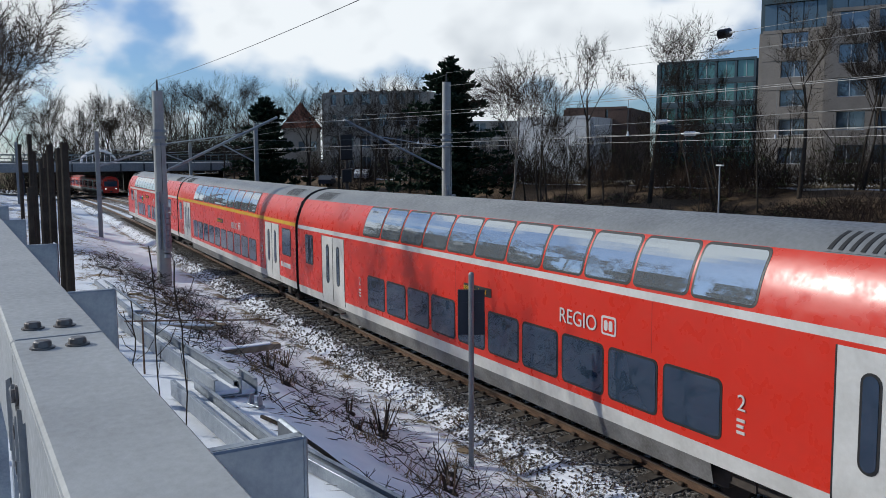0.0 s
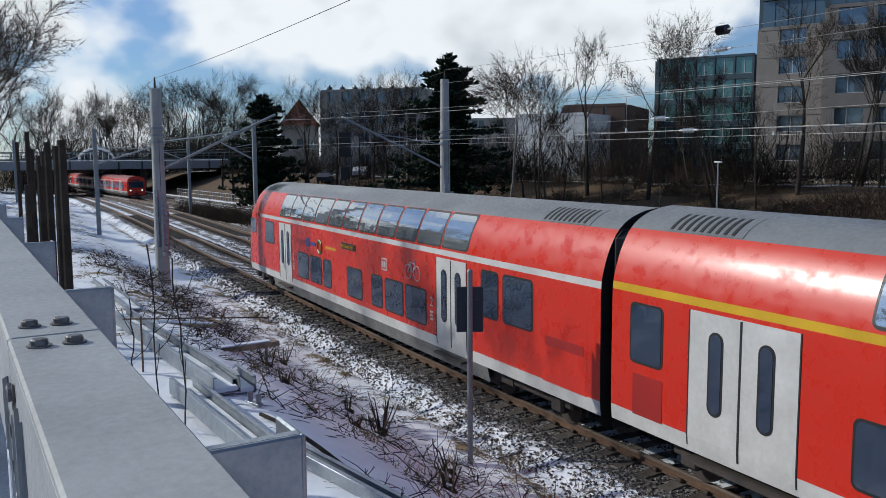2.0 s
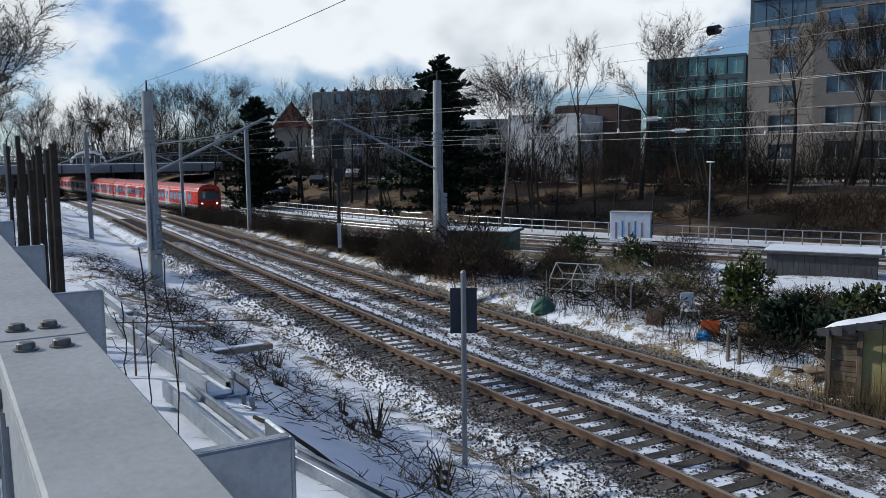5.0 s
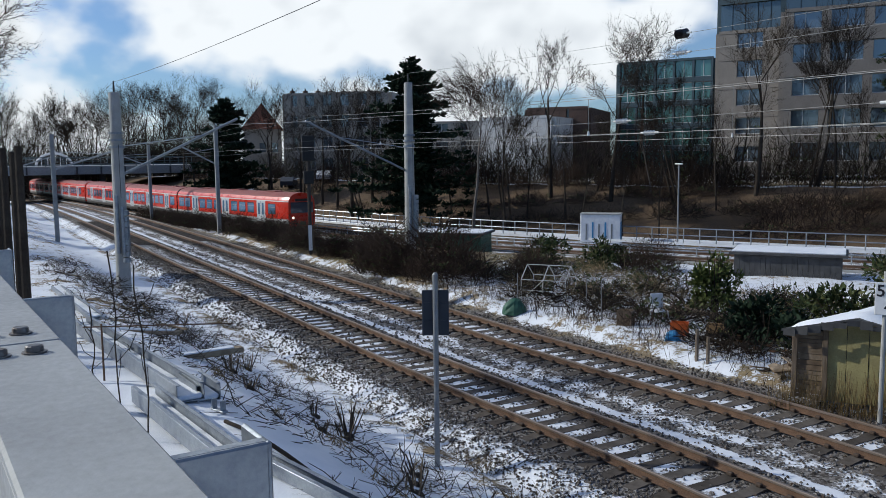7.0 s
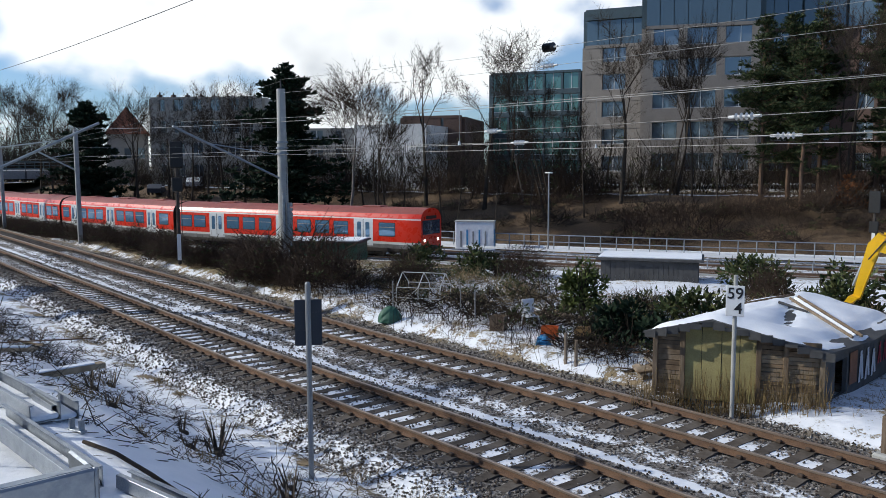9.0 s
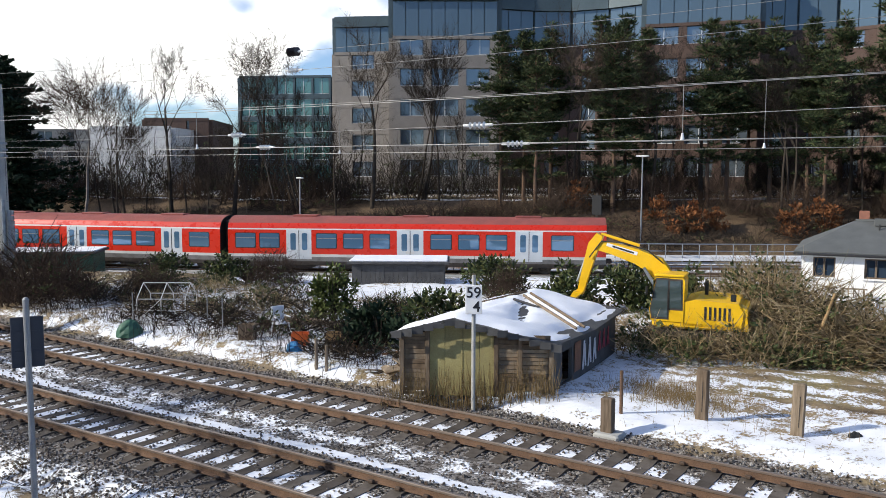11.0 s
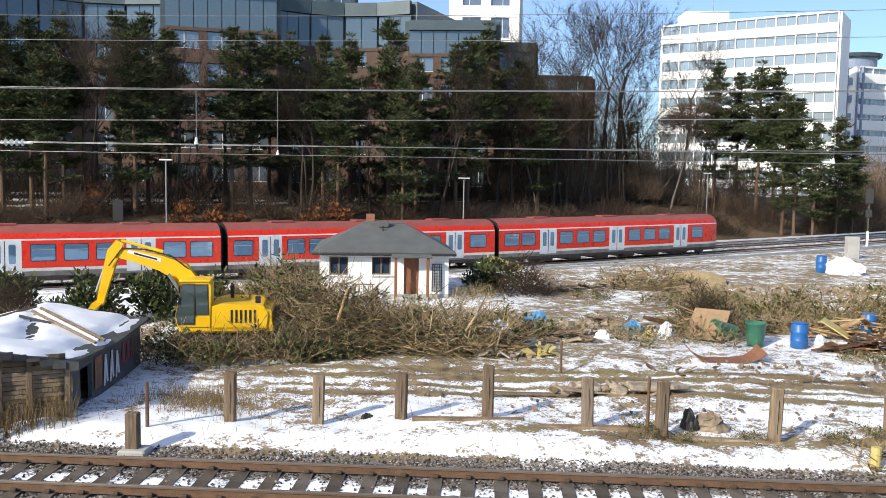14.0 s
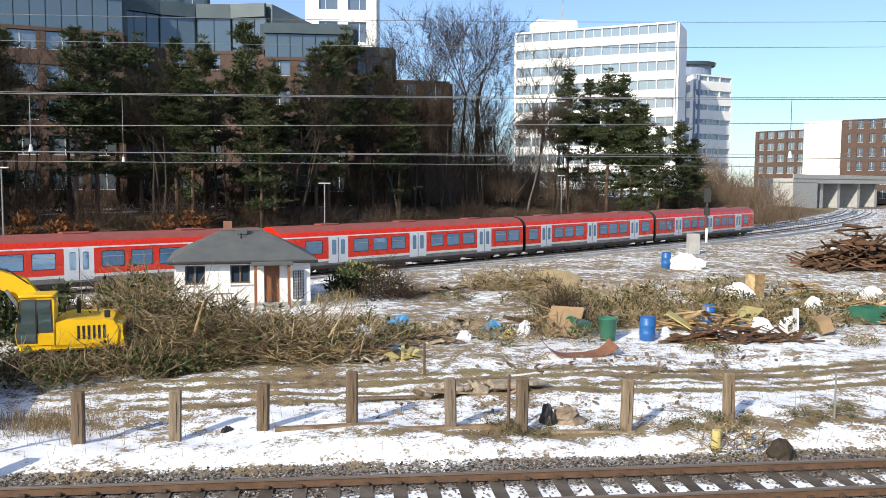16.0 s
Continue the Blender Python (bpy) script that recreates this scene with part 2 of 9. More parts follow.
M["birch"] = plain("birch_bark", (0.15, 0.13, 0.11), (0.06, 0.048, 0.04), 4, 0.8, 0, 0.4)
M["twig"] = varied("twigs", [(0.022, 0.017, 0.013), (0.042, 0.032, 0.024), (0.068, 0.053, 0.039)], 0.9, island=True)
M["twigred"] = varied("birch_twigs", [(0.045, 0.030, 0.023), (0.08, 0.054, 0.04), (0.03, 0.023, 0.018)], 0.9, island=True)
M["needles"] = varied("pine_needles", [(0.016, 0.030, 0.014), (0.040, 0.062, 0.026), (0.085, 0.105, 0.042), (0.028, 0.046, 0.022), (0.11, 0.105, 0.05)], 0.7, island=True)
M["needlesdark"] = varied("dark_needles", [(0.010, 0.024, 0.014), (0.022, 0.042, 0.022), (0.03, 0.05, 0.03)], 0.75, island=True)
M["ever"] = varied("evergreen_leaves", [(0.025, 0.042, 0.016), (0.055, 0.08, 0.028), (0.12, 0.13, 0.05), (0.045, 0.06, 0.025)], 0.6, island=True)
M["juniper"] = varied("juniper_green", [(0.075, 0.105, 0.03), (0.115, 0.145, 0.045), (0.15, 0.17, 0.06)], 0.75, island=True)
M["brush"] = varied("cut_brushwood", [(0.20, 0.145, 0.078), (0.34, 0.25, 0.14), (0.07, 0.052, 0.032), (0.48, 0.385, 0.25), (0.19, 0.165, 0.07)], 0.9, island=True)
M["copsewood"] = varied("copse_twigs", [(0.13, 0.092, 0.064), (0.21, 0.155, 0.11), (0.085, 0.062, 0.045)], 0.9, island=True)
M["dryleaf"] = varied("dry_brown_leaves", [(0.24, 0.09, 0.035), (0.17, 0.07, 0.03), (0.30, 0.14, 0.06)], 0.85, island=True)
M["straw"] = varied("dry_grass", [(0.34, 0.25, 0.12), (0.26, 0.18, 0.085), (0.20, 0.14, 0.07)], 0.9, island=True)

# ---- mesh building ----
class Geo:
    """Collects vertices and faces for one mesh."""

    def __init__(self):
        self.v, self.f = [], []

    def add(self, verts, faces):
        o = len(self.v)
        self.v.extend(tuple(p) for p in verts)
        self.f.extend(tuple(i + o for i in f) for f in faces)
        return self

    def box(self, cx, cy, cz, sx, sy, sz, rz=0.0, bev=0.0, m=None):
        """A box by its centre and size, its edges along z chamfered by bev."""
        x, y, z = sx / 2, sy / 2, sz / 2
        b = min(bev, x * 0.9, y * 0.9)
        if b > 0:
            ring = [(x - b, -y), (x, -y + b), (x, y - b), (x - b, y), (-x + b, y), (-x, y - b), (-x, -y + b), (-x + b, -y)]
            c = min(b, z * 0.5)
            rings = []
            for zz, k in ((-z, c), (-z + c, 0), (z - c, 0), (z, c)):
                rings.append([(px * (1 - k / x), py * (1 - k / y), zz) for px, py in ring])
        else:
            ring = [(x, -y), (x, y), (-x, y), (-x, -y)]
            rings = [[(px, py, zz) for px, py in ring] for zz in (-z, z)]
        n = len(ring)
        m2 = Matrix.Translation((cx, cy, cz)) @ Matrix.Rotation(radians(rz), 4, "Z")
        if m is not None:
            m2 = m @ m2
        pts = [m2 @ Vector(p) for r in rings for p in r]
        faces = [tuple(reversed(range(n))), tuple(range(n * (len(rings) - 1), n * len(rings)))]
        for k in range(len(rings) - 1):
            faces += [(k * n + i, k * n + (i + 1) % n, (k + 1) * n + (i + 1) % n, (k + 1) * n + i) for i in range(n)]
        return self.add(pts, faces)

    def tube(self, a, b, r0, r1=None, n=8, caps=True):
        a, b = Vector(a), Vector(b)
        r1 = r0 if r1 is None else r1
        d = (b - a)
        if d.length < 1e-6:
            return self
        d.normalize()
        u = d.orthogonal().normalized()
        w = d.cross(u)
        pts = []
        for p, r in ((a, r0), (b, r1)):
            pts += [p + (u * math.cos(2 * math.pi * i / n) + w * math.sin(2 * math.pi * i / n)) * r for i in range(n)]
        faces = [(i, (i + 1) % n, n + (i + 1) % n, n + i) for i in range(n)]
        if caps:
            faces += [tuple(reversed(range(n))), tuple(range(n, 2 * n))]
        return self.add(pts, faces)

    def lathe(self, prof, n=20, m=None):
        """A turned body: (radius, z) from bottom to top."""
        pts = [(r * math.cos(2 * math.pi * i / n), r * math.sin(2 * math.pi * i / n), z) for r, z in prof for i in range(n)]
        if m is not None:
            pts = [m @ Vector(p) for p in pts]
        faces = [(k * n + i, k * n + (i + 1) % n, (k + 1) * n + (i + 1) % n, (k + 1) * n + i) for k in range(len(prof) - 1) for i in range(n)]
        faces += [tuple(reversed(range(n))), tuple(range((len(prof) - 1) * n, len(prof) * n))]
        return self.add(pts, faces)

    def path(self, pts, r, n=6):
        """One unbroken tube through the points."""
        pts = [Vector(p) for p in pts]
        m = len(pts)
        u, v = None, []
        for k in range(m):
            d = (pts[min(k + 1, m - 1)] - pts[max(k - 1, 0)]).normalized()
            u = d.orthogonal() if u is None else u - d * u.dot(d)
            if u.length < 1e-6:
                u = d.orthogonal()
            u.normalize()
            w = d.cross(u)
            v += [pts[k] + (u * math.cos(2 * math.pi * i / n) + w * math.sin(2 * math.pi * i / n)) * r for i in range(n)]
        f = [(k * n + i, k * n + (i + 1) % n, (k + 1) * n + (i + 1) % n, (k + 1) * n + i) for k in range(m - 1) for i in range(n)]
        return self.add(v, f + [tuple(reversed(range(n))), tuple(range((m - 1) * n, m * n))])

    def prism(self, outline, y0, y1, m=None):
        """An outline in (x, z) drawn out along y."""
        n = len(outline)
        pts = [Vector((x, y, z)) for y in (y0, y1) for x, z in outline]
        if m is not None:
            pts = [m @ p for p in pts]
        faces = [tuple(range(n)), tuple(reversed(range(n, 2 * n)))] + [(i, n + i, n + (i + 1) % n, (i + 1) % n) for i in range(n)]
        return self.add(pts, faces)

    def quad(self, *p):
        return self.add(p, [tuple(range(len(p)))])

    def mesh(self, name, mat, smooth=False):
        me = bpy.data.meshes.new(name)
        me.from_pydata(self.v, [], self.f)
        if smooth:
            me.shade_smooth()
        me.materials.append(mat if not isinstance(mat, str) else M[mat])
        me.update()
        return me


def part(name, geo, mat, parent=None, label="", smooth=False, m=None):
    ob = new(name, geo.mesh(name, mat, smooth) if isinstance(geo, Geo) else geo)
    if parent is not None:
        ob.parent = parent
    if m is not None:
        ob.matrix_basis = m
    if label:
        tagged(ob, label)
    return ob


def thing(name, label, category, m=None, group="", kind=""):
    ob = new(name)
    ob.empty_display_size = 0.2
    if m is not None:
        ob.matrix_basis = m
    return tagged(ob, label, category, group, kind)


def smooth_step(a):
    a = np.clip(a, 0.0, 1.0)
    return a * a * (3 - 2 * a)


# ---- the lie of the land ----
Y1, Y2, GAUGE = 11.08, 15.30, 1.47         # middle of the two main tracks, spacing of the rail heads


def rail_z(x):
    """Height of the main tracks' rail heads along the line."""
    return -0.20 * smooth_step((-x - 8) / 16) - 0.00013 * np.maximum(0, -np.maximum(x, -230) - 68) ** 2


SB = np.array([(-400, 13.0), (-260, 13.5), (-200, 14.5), (-160, 16.0), (-140, 17.2), (-120, 18.8), (-100, 20.7), (-80, 23.6), (-60, 28.4),
               (-40, 36.8), (-20, 48.0), (0, 61.0), (20, 75.0), (40, 90.4), (60, 108.5), (85, 136.0), (120, 182.0), (160, 245.0), (220, 350.0)])


def city_line(x):
    """Middle of the suburban track that the red train runs on."""
    i = np.clip(np.searchsorted(SB[:, 0], x) - 1, 1, len(SB) - 3)
    p0, p1, p2, p3 = SB[i - 1], SB[i], SB[i + 1], SB[i + 2]
    h = p2[..., 0] - p1[..., 0]
    m1 = (p2[..., 1] - p0[..., 1]) / (p2[..., 0] - p0[..., 0]) * h
    m2 = (p3[..., 1] - p1[..., 1]) / (p3[..., 0] - p1[..., 0]) * h
    u = (x - p1[..., 0]) / h
    return (2 * u**3 - 3 * u**2 + 1) * p1[..., 1] + (u**3 - 2 * u**2 + u) * m1 + (3 * u**2 - 2 * u**3) * p2[..., 1] + (u**3 - u**2) * m2


def city_z(x):
    return -0.75 + 0.38 * smooth_step((x + 12) / 55) - 0.00006 * np.maximum(0, -np.maximum(x, -230) - 90) ** 2


CX = np.linspace(-395, 215, 6101)
CY = city_line(CX)
CS = np.concatenate([[0], np.cumsum(np.hypot(np.diff(CX), np.diff(CY)))])
CS -= np.interp(0, CX, CS)


def city_at(s, side=0.0):
    """Point, heading and height on the suburban line at s metres along it."""
    x = float(np.interp(s, CS, CX))
    y = float(city_line(np.array(x)))
    e = 0.5
    a = math.atan2(float(city_line(np.array(x + e)) - city_line(np.array(x - e))), 2 * e)
    return x - side * math.sin(a), y + side * math.cos(a), float(city_z(x)), a


def city_gap(x, y):
    """Distance across the suburban line, positive beyond it."""
    xx = np.clip(x, -390, 210)
    yl = city_line(xx)
    e = 0.5
    sl = (city_line(np.clip(xx + e, -394, 214)) - city_line(np.clip(xx - e, -394, 214))) / (2 * e)
    return (y - yl) / np.sqrt(1 + sl**2)


def hash_noise(x, y, s):
    return np.sin(x * 1.7 * s + 1.3 * np.sin(y * 1.1 * s)) * np.cos(y * 1.9 * s + 0.7 * np.sin(x * 1.3 * s))


def ground_z(x, y):
    x, y = np.asarray(x, float), np.asarray(y, float)
    rz = rail_z(x)
    k = 1 - 0.55 * smooth_step((-x - 15) / 45)
    low = rz - 0.45
    bank = low + 2.35 * k * smooth_step((8.0 - y) / 5.2) + 0.6 * smooth_step((0.5 - y) / 4)
    edge = np.minimum(y - 8.4, 17.9 - y)
    bed = np.where(y < 13.0, rz - 0.60 + 0.38 * smooth_step(edge / 0.9), rz - 0.22 - 0.05 * smooth_step((y - 16.6) / 0.8))
    bed = bed - 0.07 * np.exp(-((y - 13.2) / 0.6) ** 2)
    g = city_gap(x, y)
    cz = city_z(x)
    garden_w = smooth_step((y - 16.9) / 1.2)
    garden = -0.02 + 0.09 * hash_noise(x, y, 0.35) + 0.04 * hash_noise(y, x, 1.3)
    garden = garden + (cz - 0.25 - garden) * smooth_step((g + 9.0) / 5.5)
    far_rise = smooth_step((g - 8.5) / 15.0) * (4.1 + 0.5 * np.tanh(x / 60))
    east = 1 - 0.8 * smooth_step((x - 45) / 60)
    garden = garden + far_rise * east + np.where(g > 8, 0.12 * hash_noise(x, y, 0.5), 0)
    z = np.where(y < 8.4, np.maximum(bank, low), bed * (1 - garden_w) + garden * garden_w)
    z = z + np.where((y < 7.6) & (y > -3), 0.05 * hash_noise(x, y, 0.9) + 0.03 * hash_noise(y, x, 2.3), 0)
    return z


def gz(x, y):
    return float(ground_z(np.array(float(x)), np.array(float(y))))


def build_ground():
    xs = np.unique(np.round(np.concatenate([np.linspace(-2600, -300, 14), np.linspace(-300, -70, 93), np.linspace(-70, -30, 90), np.linspace(-30, 20, 168), np.linspace(20, 70, 90), np.linspace(70, 240, 58), np.linspace(240, 2600, 14)]), 3))
    ys = np.unique(np.round(np.concatenate([np.linspace(-2600, -20, 12), np.linspace(-20, -2, 10), np.linspace(-2, 36, 148), np.linspace(36, 70, 76), np.linspace(70, 130, 80), np.linspace(130, 420, 50), np.linspace(420, 2600, 12)]), 3))
    X, Y = np.meshgrid(xs, ys)
    Z = ground_z(X, Y)
    nx, ny = len(xs), len(ys)
    idx = np.arange(nx * ny).reshape(ny, nx)
    faces = np.stack([idx[:-1, :-1], idx[:-1, 1:], idx[1:, 1:], idx[1:, :-1]], -1).reshape(-1, 4)
    me = bpy.data.meshes.new("ground")
    me.from_pydata(np.stack([X, Y, Z], -1).reshape(-1, 3).tolist(), [], faces.tolist())
    me.shade_smooth()
    g = city_gap(X, Y)
    rag = 0.35 * hash_noise(X, Y, 1.1) + 0.2 * hash_noise(Y, X, 2.7)
    bal = smooth_step((Y - 8.2 + rag) / 0.6) * (1 - smooth_step((Y - 17.0 + rag) / 0.5))
    city = smooth_step((g + 4.2) / 0.6) * (1 - smooth_step((g - 8.0) / 0.6))
    bal = np.maximum(bal, 0.8 * city)
    lit = smooth_step((g - 8.0) / 2.0) * (1 - smooth_step((g - 27) / 4)) * np.where(X < 120, 1, 0)
    snow = 0.60 + 0 * X
    snow = np.where(Y < 8.4, -0.13 * smooth_step((-X - 15) / 7) * smooth_step((7.2 - Y) / 1.5) + 0.70 + 0.05 * hash_noise(X, Y, 1.6) + 0.04 * hash_noise(Y, X, 3.1) - 0.20 * smooth_step((Y - 7.5) / 0.9), snow)
    # between the sleepers and beside the rails
    strip = 0.52 * np.exp(-((Y - 12.75) / 0.2) ** 2) + 0.22 * np.exp(-((Y - 13.6) / 0.5) ** 2)
    inner = 0.33 * (np.exp(-((Y - Y1) / 0.45) ** 2) + np.exp(-((Y - Y2) / 0.45) ** 2))
    snow = np.where((Y > 8.5) & (Y < 17.2), 0.305 + strip + inner + 0.25 * smooth_step((9.9 - Y) / 0.8) + 0.10 * smooth_step((Y - 16.3) / 0.6), snow)
    snow = np.where((Y >= 17.2), 0.555 + 0.03 * np.exp(-((Y - 18.0) / 0.8) ** 2) * (X > -9), snow)
    west = smooth_step((-X - 11) / 6) * (Y > 17.5)
    snow = snow + 0.03 * west - 0.06 * np.exp(-((Y - 18.2) / 1.3) ** 2) * smooth_step((-X - 12.5) / 1.5) - 0.16 * smooth_step((-X - 30) / 8) * (Y > 17.8)
    back = smooth_step((Y - 29) / 5) * smooth_step((X + 2) / 6)
    snow = snow - 0.07 * back
    snow = snow - (0.13 + 0.09 * hash_noise(X, Y, 1.9)) * np.exp(-((Y - 18.55) / 0.4) ** 2) * smooth_step((X + 2) / 3) * (Y > 17.4)
    snow = snow - (0.01 + 0.05 * hash_noise(Y, X, 1.4)) * smooth_step((X - 1) / 5) * (Y > 17.4) * (Y < 27)
    snow = snow - 0.25 * np.exp(-(((X + 3.5) / 6.5) ** 2 + ((Y - 27.6) / 2.3) ** 2))
    # wheel tracks of the machine, along the fence
    for yy, w in ((21.9, 0.22), (23.6, 0.25), (24.4, 0.2), (22.7, 0.12)):
        snow = snow - 0.24 * np.exp(-((Y - yy - 0.02 * X - 0.25 * np.sin(X * 0.4)) / w) ** 2) * smooth_step((X + 8) / 4) * (Y < 27)
    snow = np.where(g > -4.2, np.where(X < -52, 0.40, 0.52), snow)
    snow = np.where(g > 8.2, 0.16 + 0.5 * np.exp(-((g - 25.5) / 1.6) ** 2), snow)
    snow = np.where(g > 34, 0.5, snow)
    snow = np.where(np.hypot(X, Y) > 260, 0.2, snow)
    for nm, arr in (("ballast", bal), ("snow", snow), ("litter", lit)):
        at = me.attributes.new(nm, "FLOAT", "POINT")
        at.data.foreach_set("value", arr.reshape(-1).astype(np.float32))
    me.materials.append(M["ground"])
    return tagged(new("ground", me), "uneven snowy ground with ballast, earth and leaf litter", "ground", kind="structure")


ground = build_ground()


# ---- tracks ----
def rail_geo(pts, mid=0.0):
    """A flat-bottomed rail along points (x, y, z of the head, heading); foot and web, then the head."""
    body = [(-0.062, -0.17), (0.062, -0.17), (0.062, -0.155), (0.012, -0.135), (0.012, -0.045), (-0.012, -0.045), (-0.012, -0.135), (-0.062, -0.155)]
    head = [(-0.034, -0.045), (0.034, -0.045), (0.036, -0.008), (0.026, 0.0), (-0.026, 0.0), (-0.036, -0.008)]
    out = []
    for prof in (body, head):
        geo = Geo()
        n = len(prof)
        v = []
        for x, y, z, a in pts:
            for c, h in prof:
                v.append((x - math.sin(a) * (c + mid), y + math.cos(a) * (c + mid), z + h))
        f = [(k * n + i, k * n + (i + 1) % n, (k + 1) * n + (i + 1) % n, (k + 1) * n + i) for k in range(len(pts) - 1) for i in range(n)]
        f += [tuple(reversed(range(n))), tuple(range(len(v) - n, len(v)))]
        out.append(geo.add(v, f))
    return out


def main_line(name, yc, label):
    track = thing(name, label, "railway track", kind="structure")
    xs = list(np.linspace(-330, -70, 30)) + list(np.linspace(-68, 60, 65)) + [120, 200]
    for side in (-GAUGE / 2, GAUGE / 2):
        pts = [(x, yc + side, float(rail_z(x)), 0.0) for x in xs]
        foot, head = rail_geo(pts)
        r = part("rail", foot, "rail", track)
        part("rail_head", head, "railtop", r)
    return track


track_near = main_line("track_near", Y1, "rusty main line track on concrete sleepers in ballast")
track_far = main_line("track_far", Y2, "second rusty main line track on concrete sleepers")


def city_track(name, side):
    track = thing(name, "suburban railway track on ballast with a side power rail", "railway track", kind="structure")
    ss = np.linspace(-330, 300, 170)
    for off in (-GAUGE / 2, GAUGE / 2):
        pts = []
        for s in ss:
            x, y, z, a = city_at(s, side + off)
            pts.append((x, y, z, a))
        foot, head = rail_geo(pts)
        r = part("rail", foot, "rail", track)
        part("rail_head", head, "railtop", r)
    return track


city_near, city_far = city_track("city_track_near", 0.0), city_track("city_track_far", 4.2)

# ---- the double-deck train ----
# half cross-section of a coach: distance from the middle, height
DD = [(1.28, 0.36), (1.36, 0.72), (1.385, 1.0), (1.39, 1.6), (1.39, 2.3), (1.39, 3.0), (1.385, 3.15), (1.375, 3.29), (1.355, 3.40), (1.27, 3.70), (1.15, 3.98), (0.98, 4.24), (0.72, 4.44), (0.36, 4.57), (0.0, 4.62)]


def finer(prof, z0, step):
    """The same outline with more points above z0, on a smooth curve."""
    p = np.array(prof)
    out = [q for q in prof if q[1] <= z0]
    for i in range(len(out) - 1, len(prof) - 1):
        a, b, c, d = p[i - 1], p[i], p[i + 1], p[min(i + 2, len(p) - 1)]
        k = max(1, int(np.hypot(*(c - b)) / step))
        for j in range(1, k + 1):
            u = j / k
            q = 0.5 * (2 * b + (c - a) * u + (2 * a - 5 * b + 4 * c - d) * u * u + (3 * b - a - 3 * c + d) * u**3)
            out.append((float(q[0]), float(q[1])))
    out[-1] = prof[-1]
    return out


DD = finer(DD, 3.29, 0.07)
CITY = [(1.36, 0.42), (1.44, 0.62), (1.49, 0.95), (1.50, 1.3), (1.50, 1.75), (1.50, 2.35), (1.48, 2.62), (1.43, 2.80), (1.30, 3.02), (1.08, 3.20), (0.70, 3.34), (0.34, 3.40), (0.0, 3.42)]


def prof_y(prof, z):
    zs = [p[1] for p in prof]
    return float(np.interp(z, zs, [p[0] for p in prof]))


def prof_rows(prof, z0, z1, extra=()):
    zs = sorted({z0, z1, *[z for _, z in prof if z0 < z < z1], *[e for e in extra if z0 < e < z1]})
    return zs


def skin(prof, u0, u1, z0, z1, side=-1, off=0.0, round_=0.0, thick=0.02):
    """A panel that lies on a coach's flank from u0 to u1 and z0 to z1, off metres proud, with rounded corners."""
    geo = Geo()
    ex = []
    if round_ > 0:
        for k in range(1, 5):
            c = round_ * (1 - math.cos(k * math.pi / 8))
            ex += [z0 + c, z1 - c]
    zs = prof_rows(prof, z0, z1, ex)
    rows = []
    for z in zs:
        ins = 0.0
        if round_ > 0:
            for e in (z - z0, z1 - z):
                if e < round_:
                    ins = max(ins, round_ - math.sqrt(max(0, round_**2 - (round_ - e) ** 2)))
        y = (prof_y(prof, z) + off) * side
        yi = (prof_y(prof, z) + off - thick) * side
        rows.append([(u0 + ins, y, z), (u1 - ins, y, z), (u0 + ins, yi, z), (u1 - ins, yi, z)])
    v = [p for r in rows for p in r]
    f = []
    for k in range(len(rows) - 1):
        a, b = 4 * k, 4 * k + 4
        f += [(a, a + 1, b + 1, b), (a + 1, a + 3, b + 3, b + 1), (a + 2, a, b, b + 2)]
    f += [(0, 2, 3, 1), (len(v) - 4, len(v) - 3, len(v) - 1, len(v) - 2)]
    if side > 0:
        f = [tuple(reversed(q)) for q in f]
    return geo.add(v, f)


def shell(prof, us, z0, z1, close=False):
    """A coach's skin on both flanks (and over the top if it reaches there); us: (u, scale of width, scale of height above z0)."""
    half = [(prof_y(prof, z), z) for z in prof_rows(prof, z0, z1)]
    top = abs(half[-1][0]) < 1e-3
    ring = [(-y, z) for y, z in half]
    ring += [(y, z) for y, z in (reversed(half[:-1]) if top else [])]
    geo = Geo()

    def strip(rg, flip):
        n = len(rg)
        v = [(u, y * sw, z) for u, sw in us for y, z in rg]
        f = [(k * n + i, k * n + i + 1, (k + 1) * n + i + 1, (k + 1) * n + i) for k in range(len(us) - 1) for i in range(n - 1)]
        geo.add(v, [tuple(reversed(q)) for q in f] if flip else f)

    strip(ring, True)
    if not top:
        strip([(y, z) for y, z in half], False)
    return geo


def halves(geo, name=""):
    """The two flanks of a shell as two pieces; a roof stays whole."""
    if name == "roof":
        return [geo]
    n = len(geo.v) // 2
    a, b = Geo(), Geo()
    a.v, b.v = geo.v[:n], geo.v[n:]
    a.f = [f for f in geo.f if f[0] < n]
    b.f = [tuple(i - n for i in f) for f in geo.f if f[0] >= n]
    return [a, b]


def end_wall(prof, u, z0, z1, face):
    half = [(prof_y(prof, z), z) for z in prof_rows(prof, z0, z1)]
    ring = [(u, -y, z) for y, z in half] + [(u, y, z) for y, z in reversed(half)]
    return Geo().add(ring, [tuple(range(len(ring))) if face > 0 else tuple(reversed(range(len(ring))))])


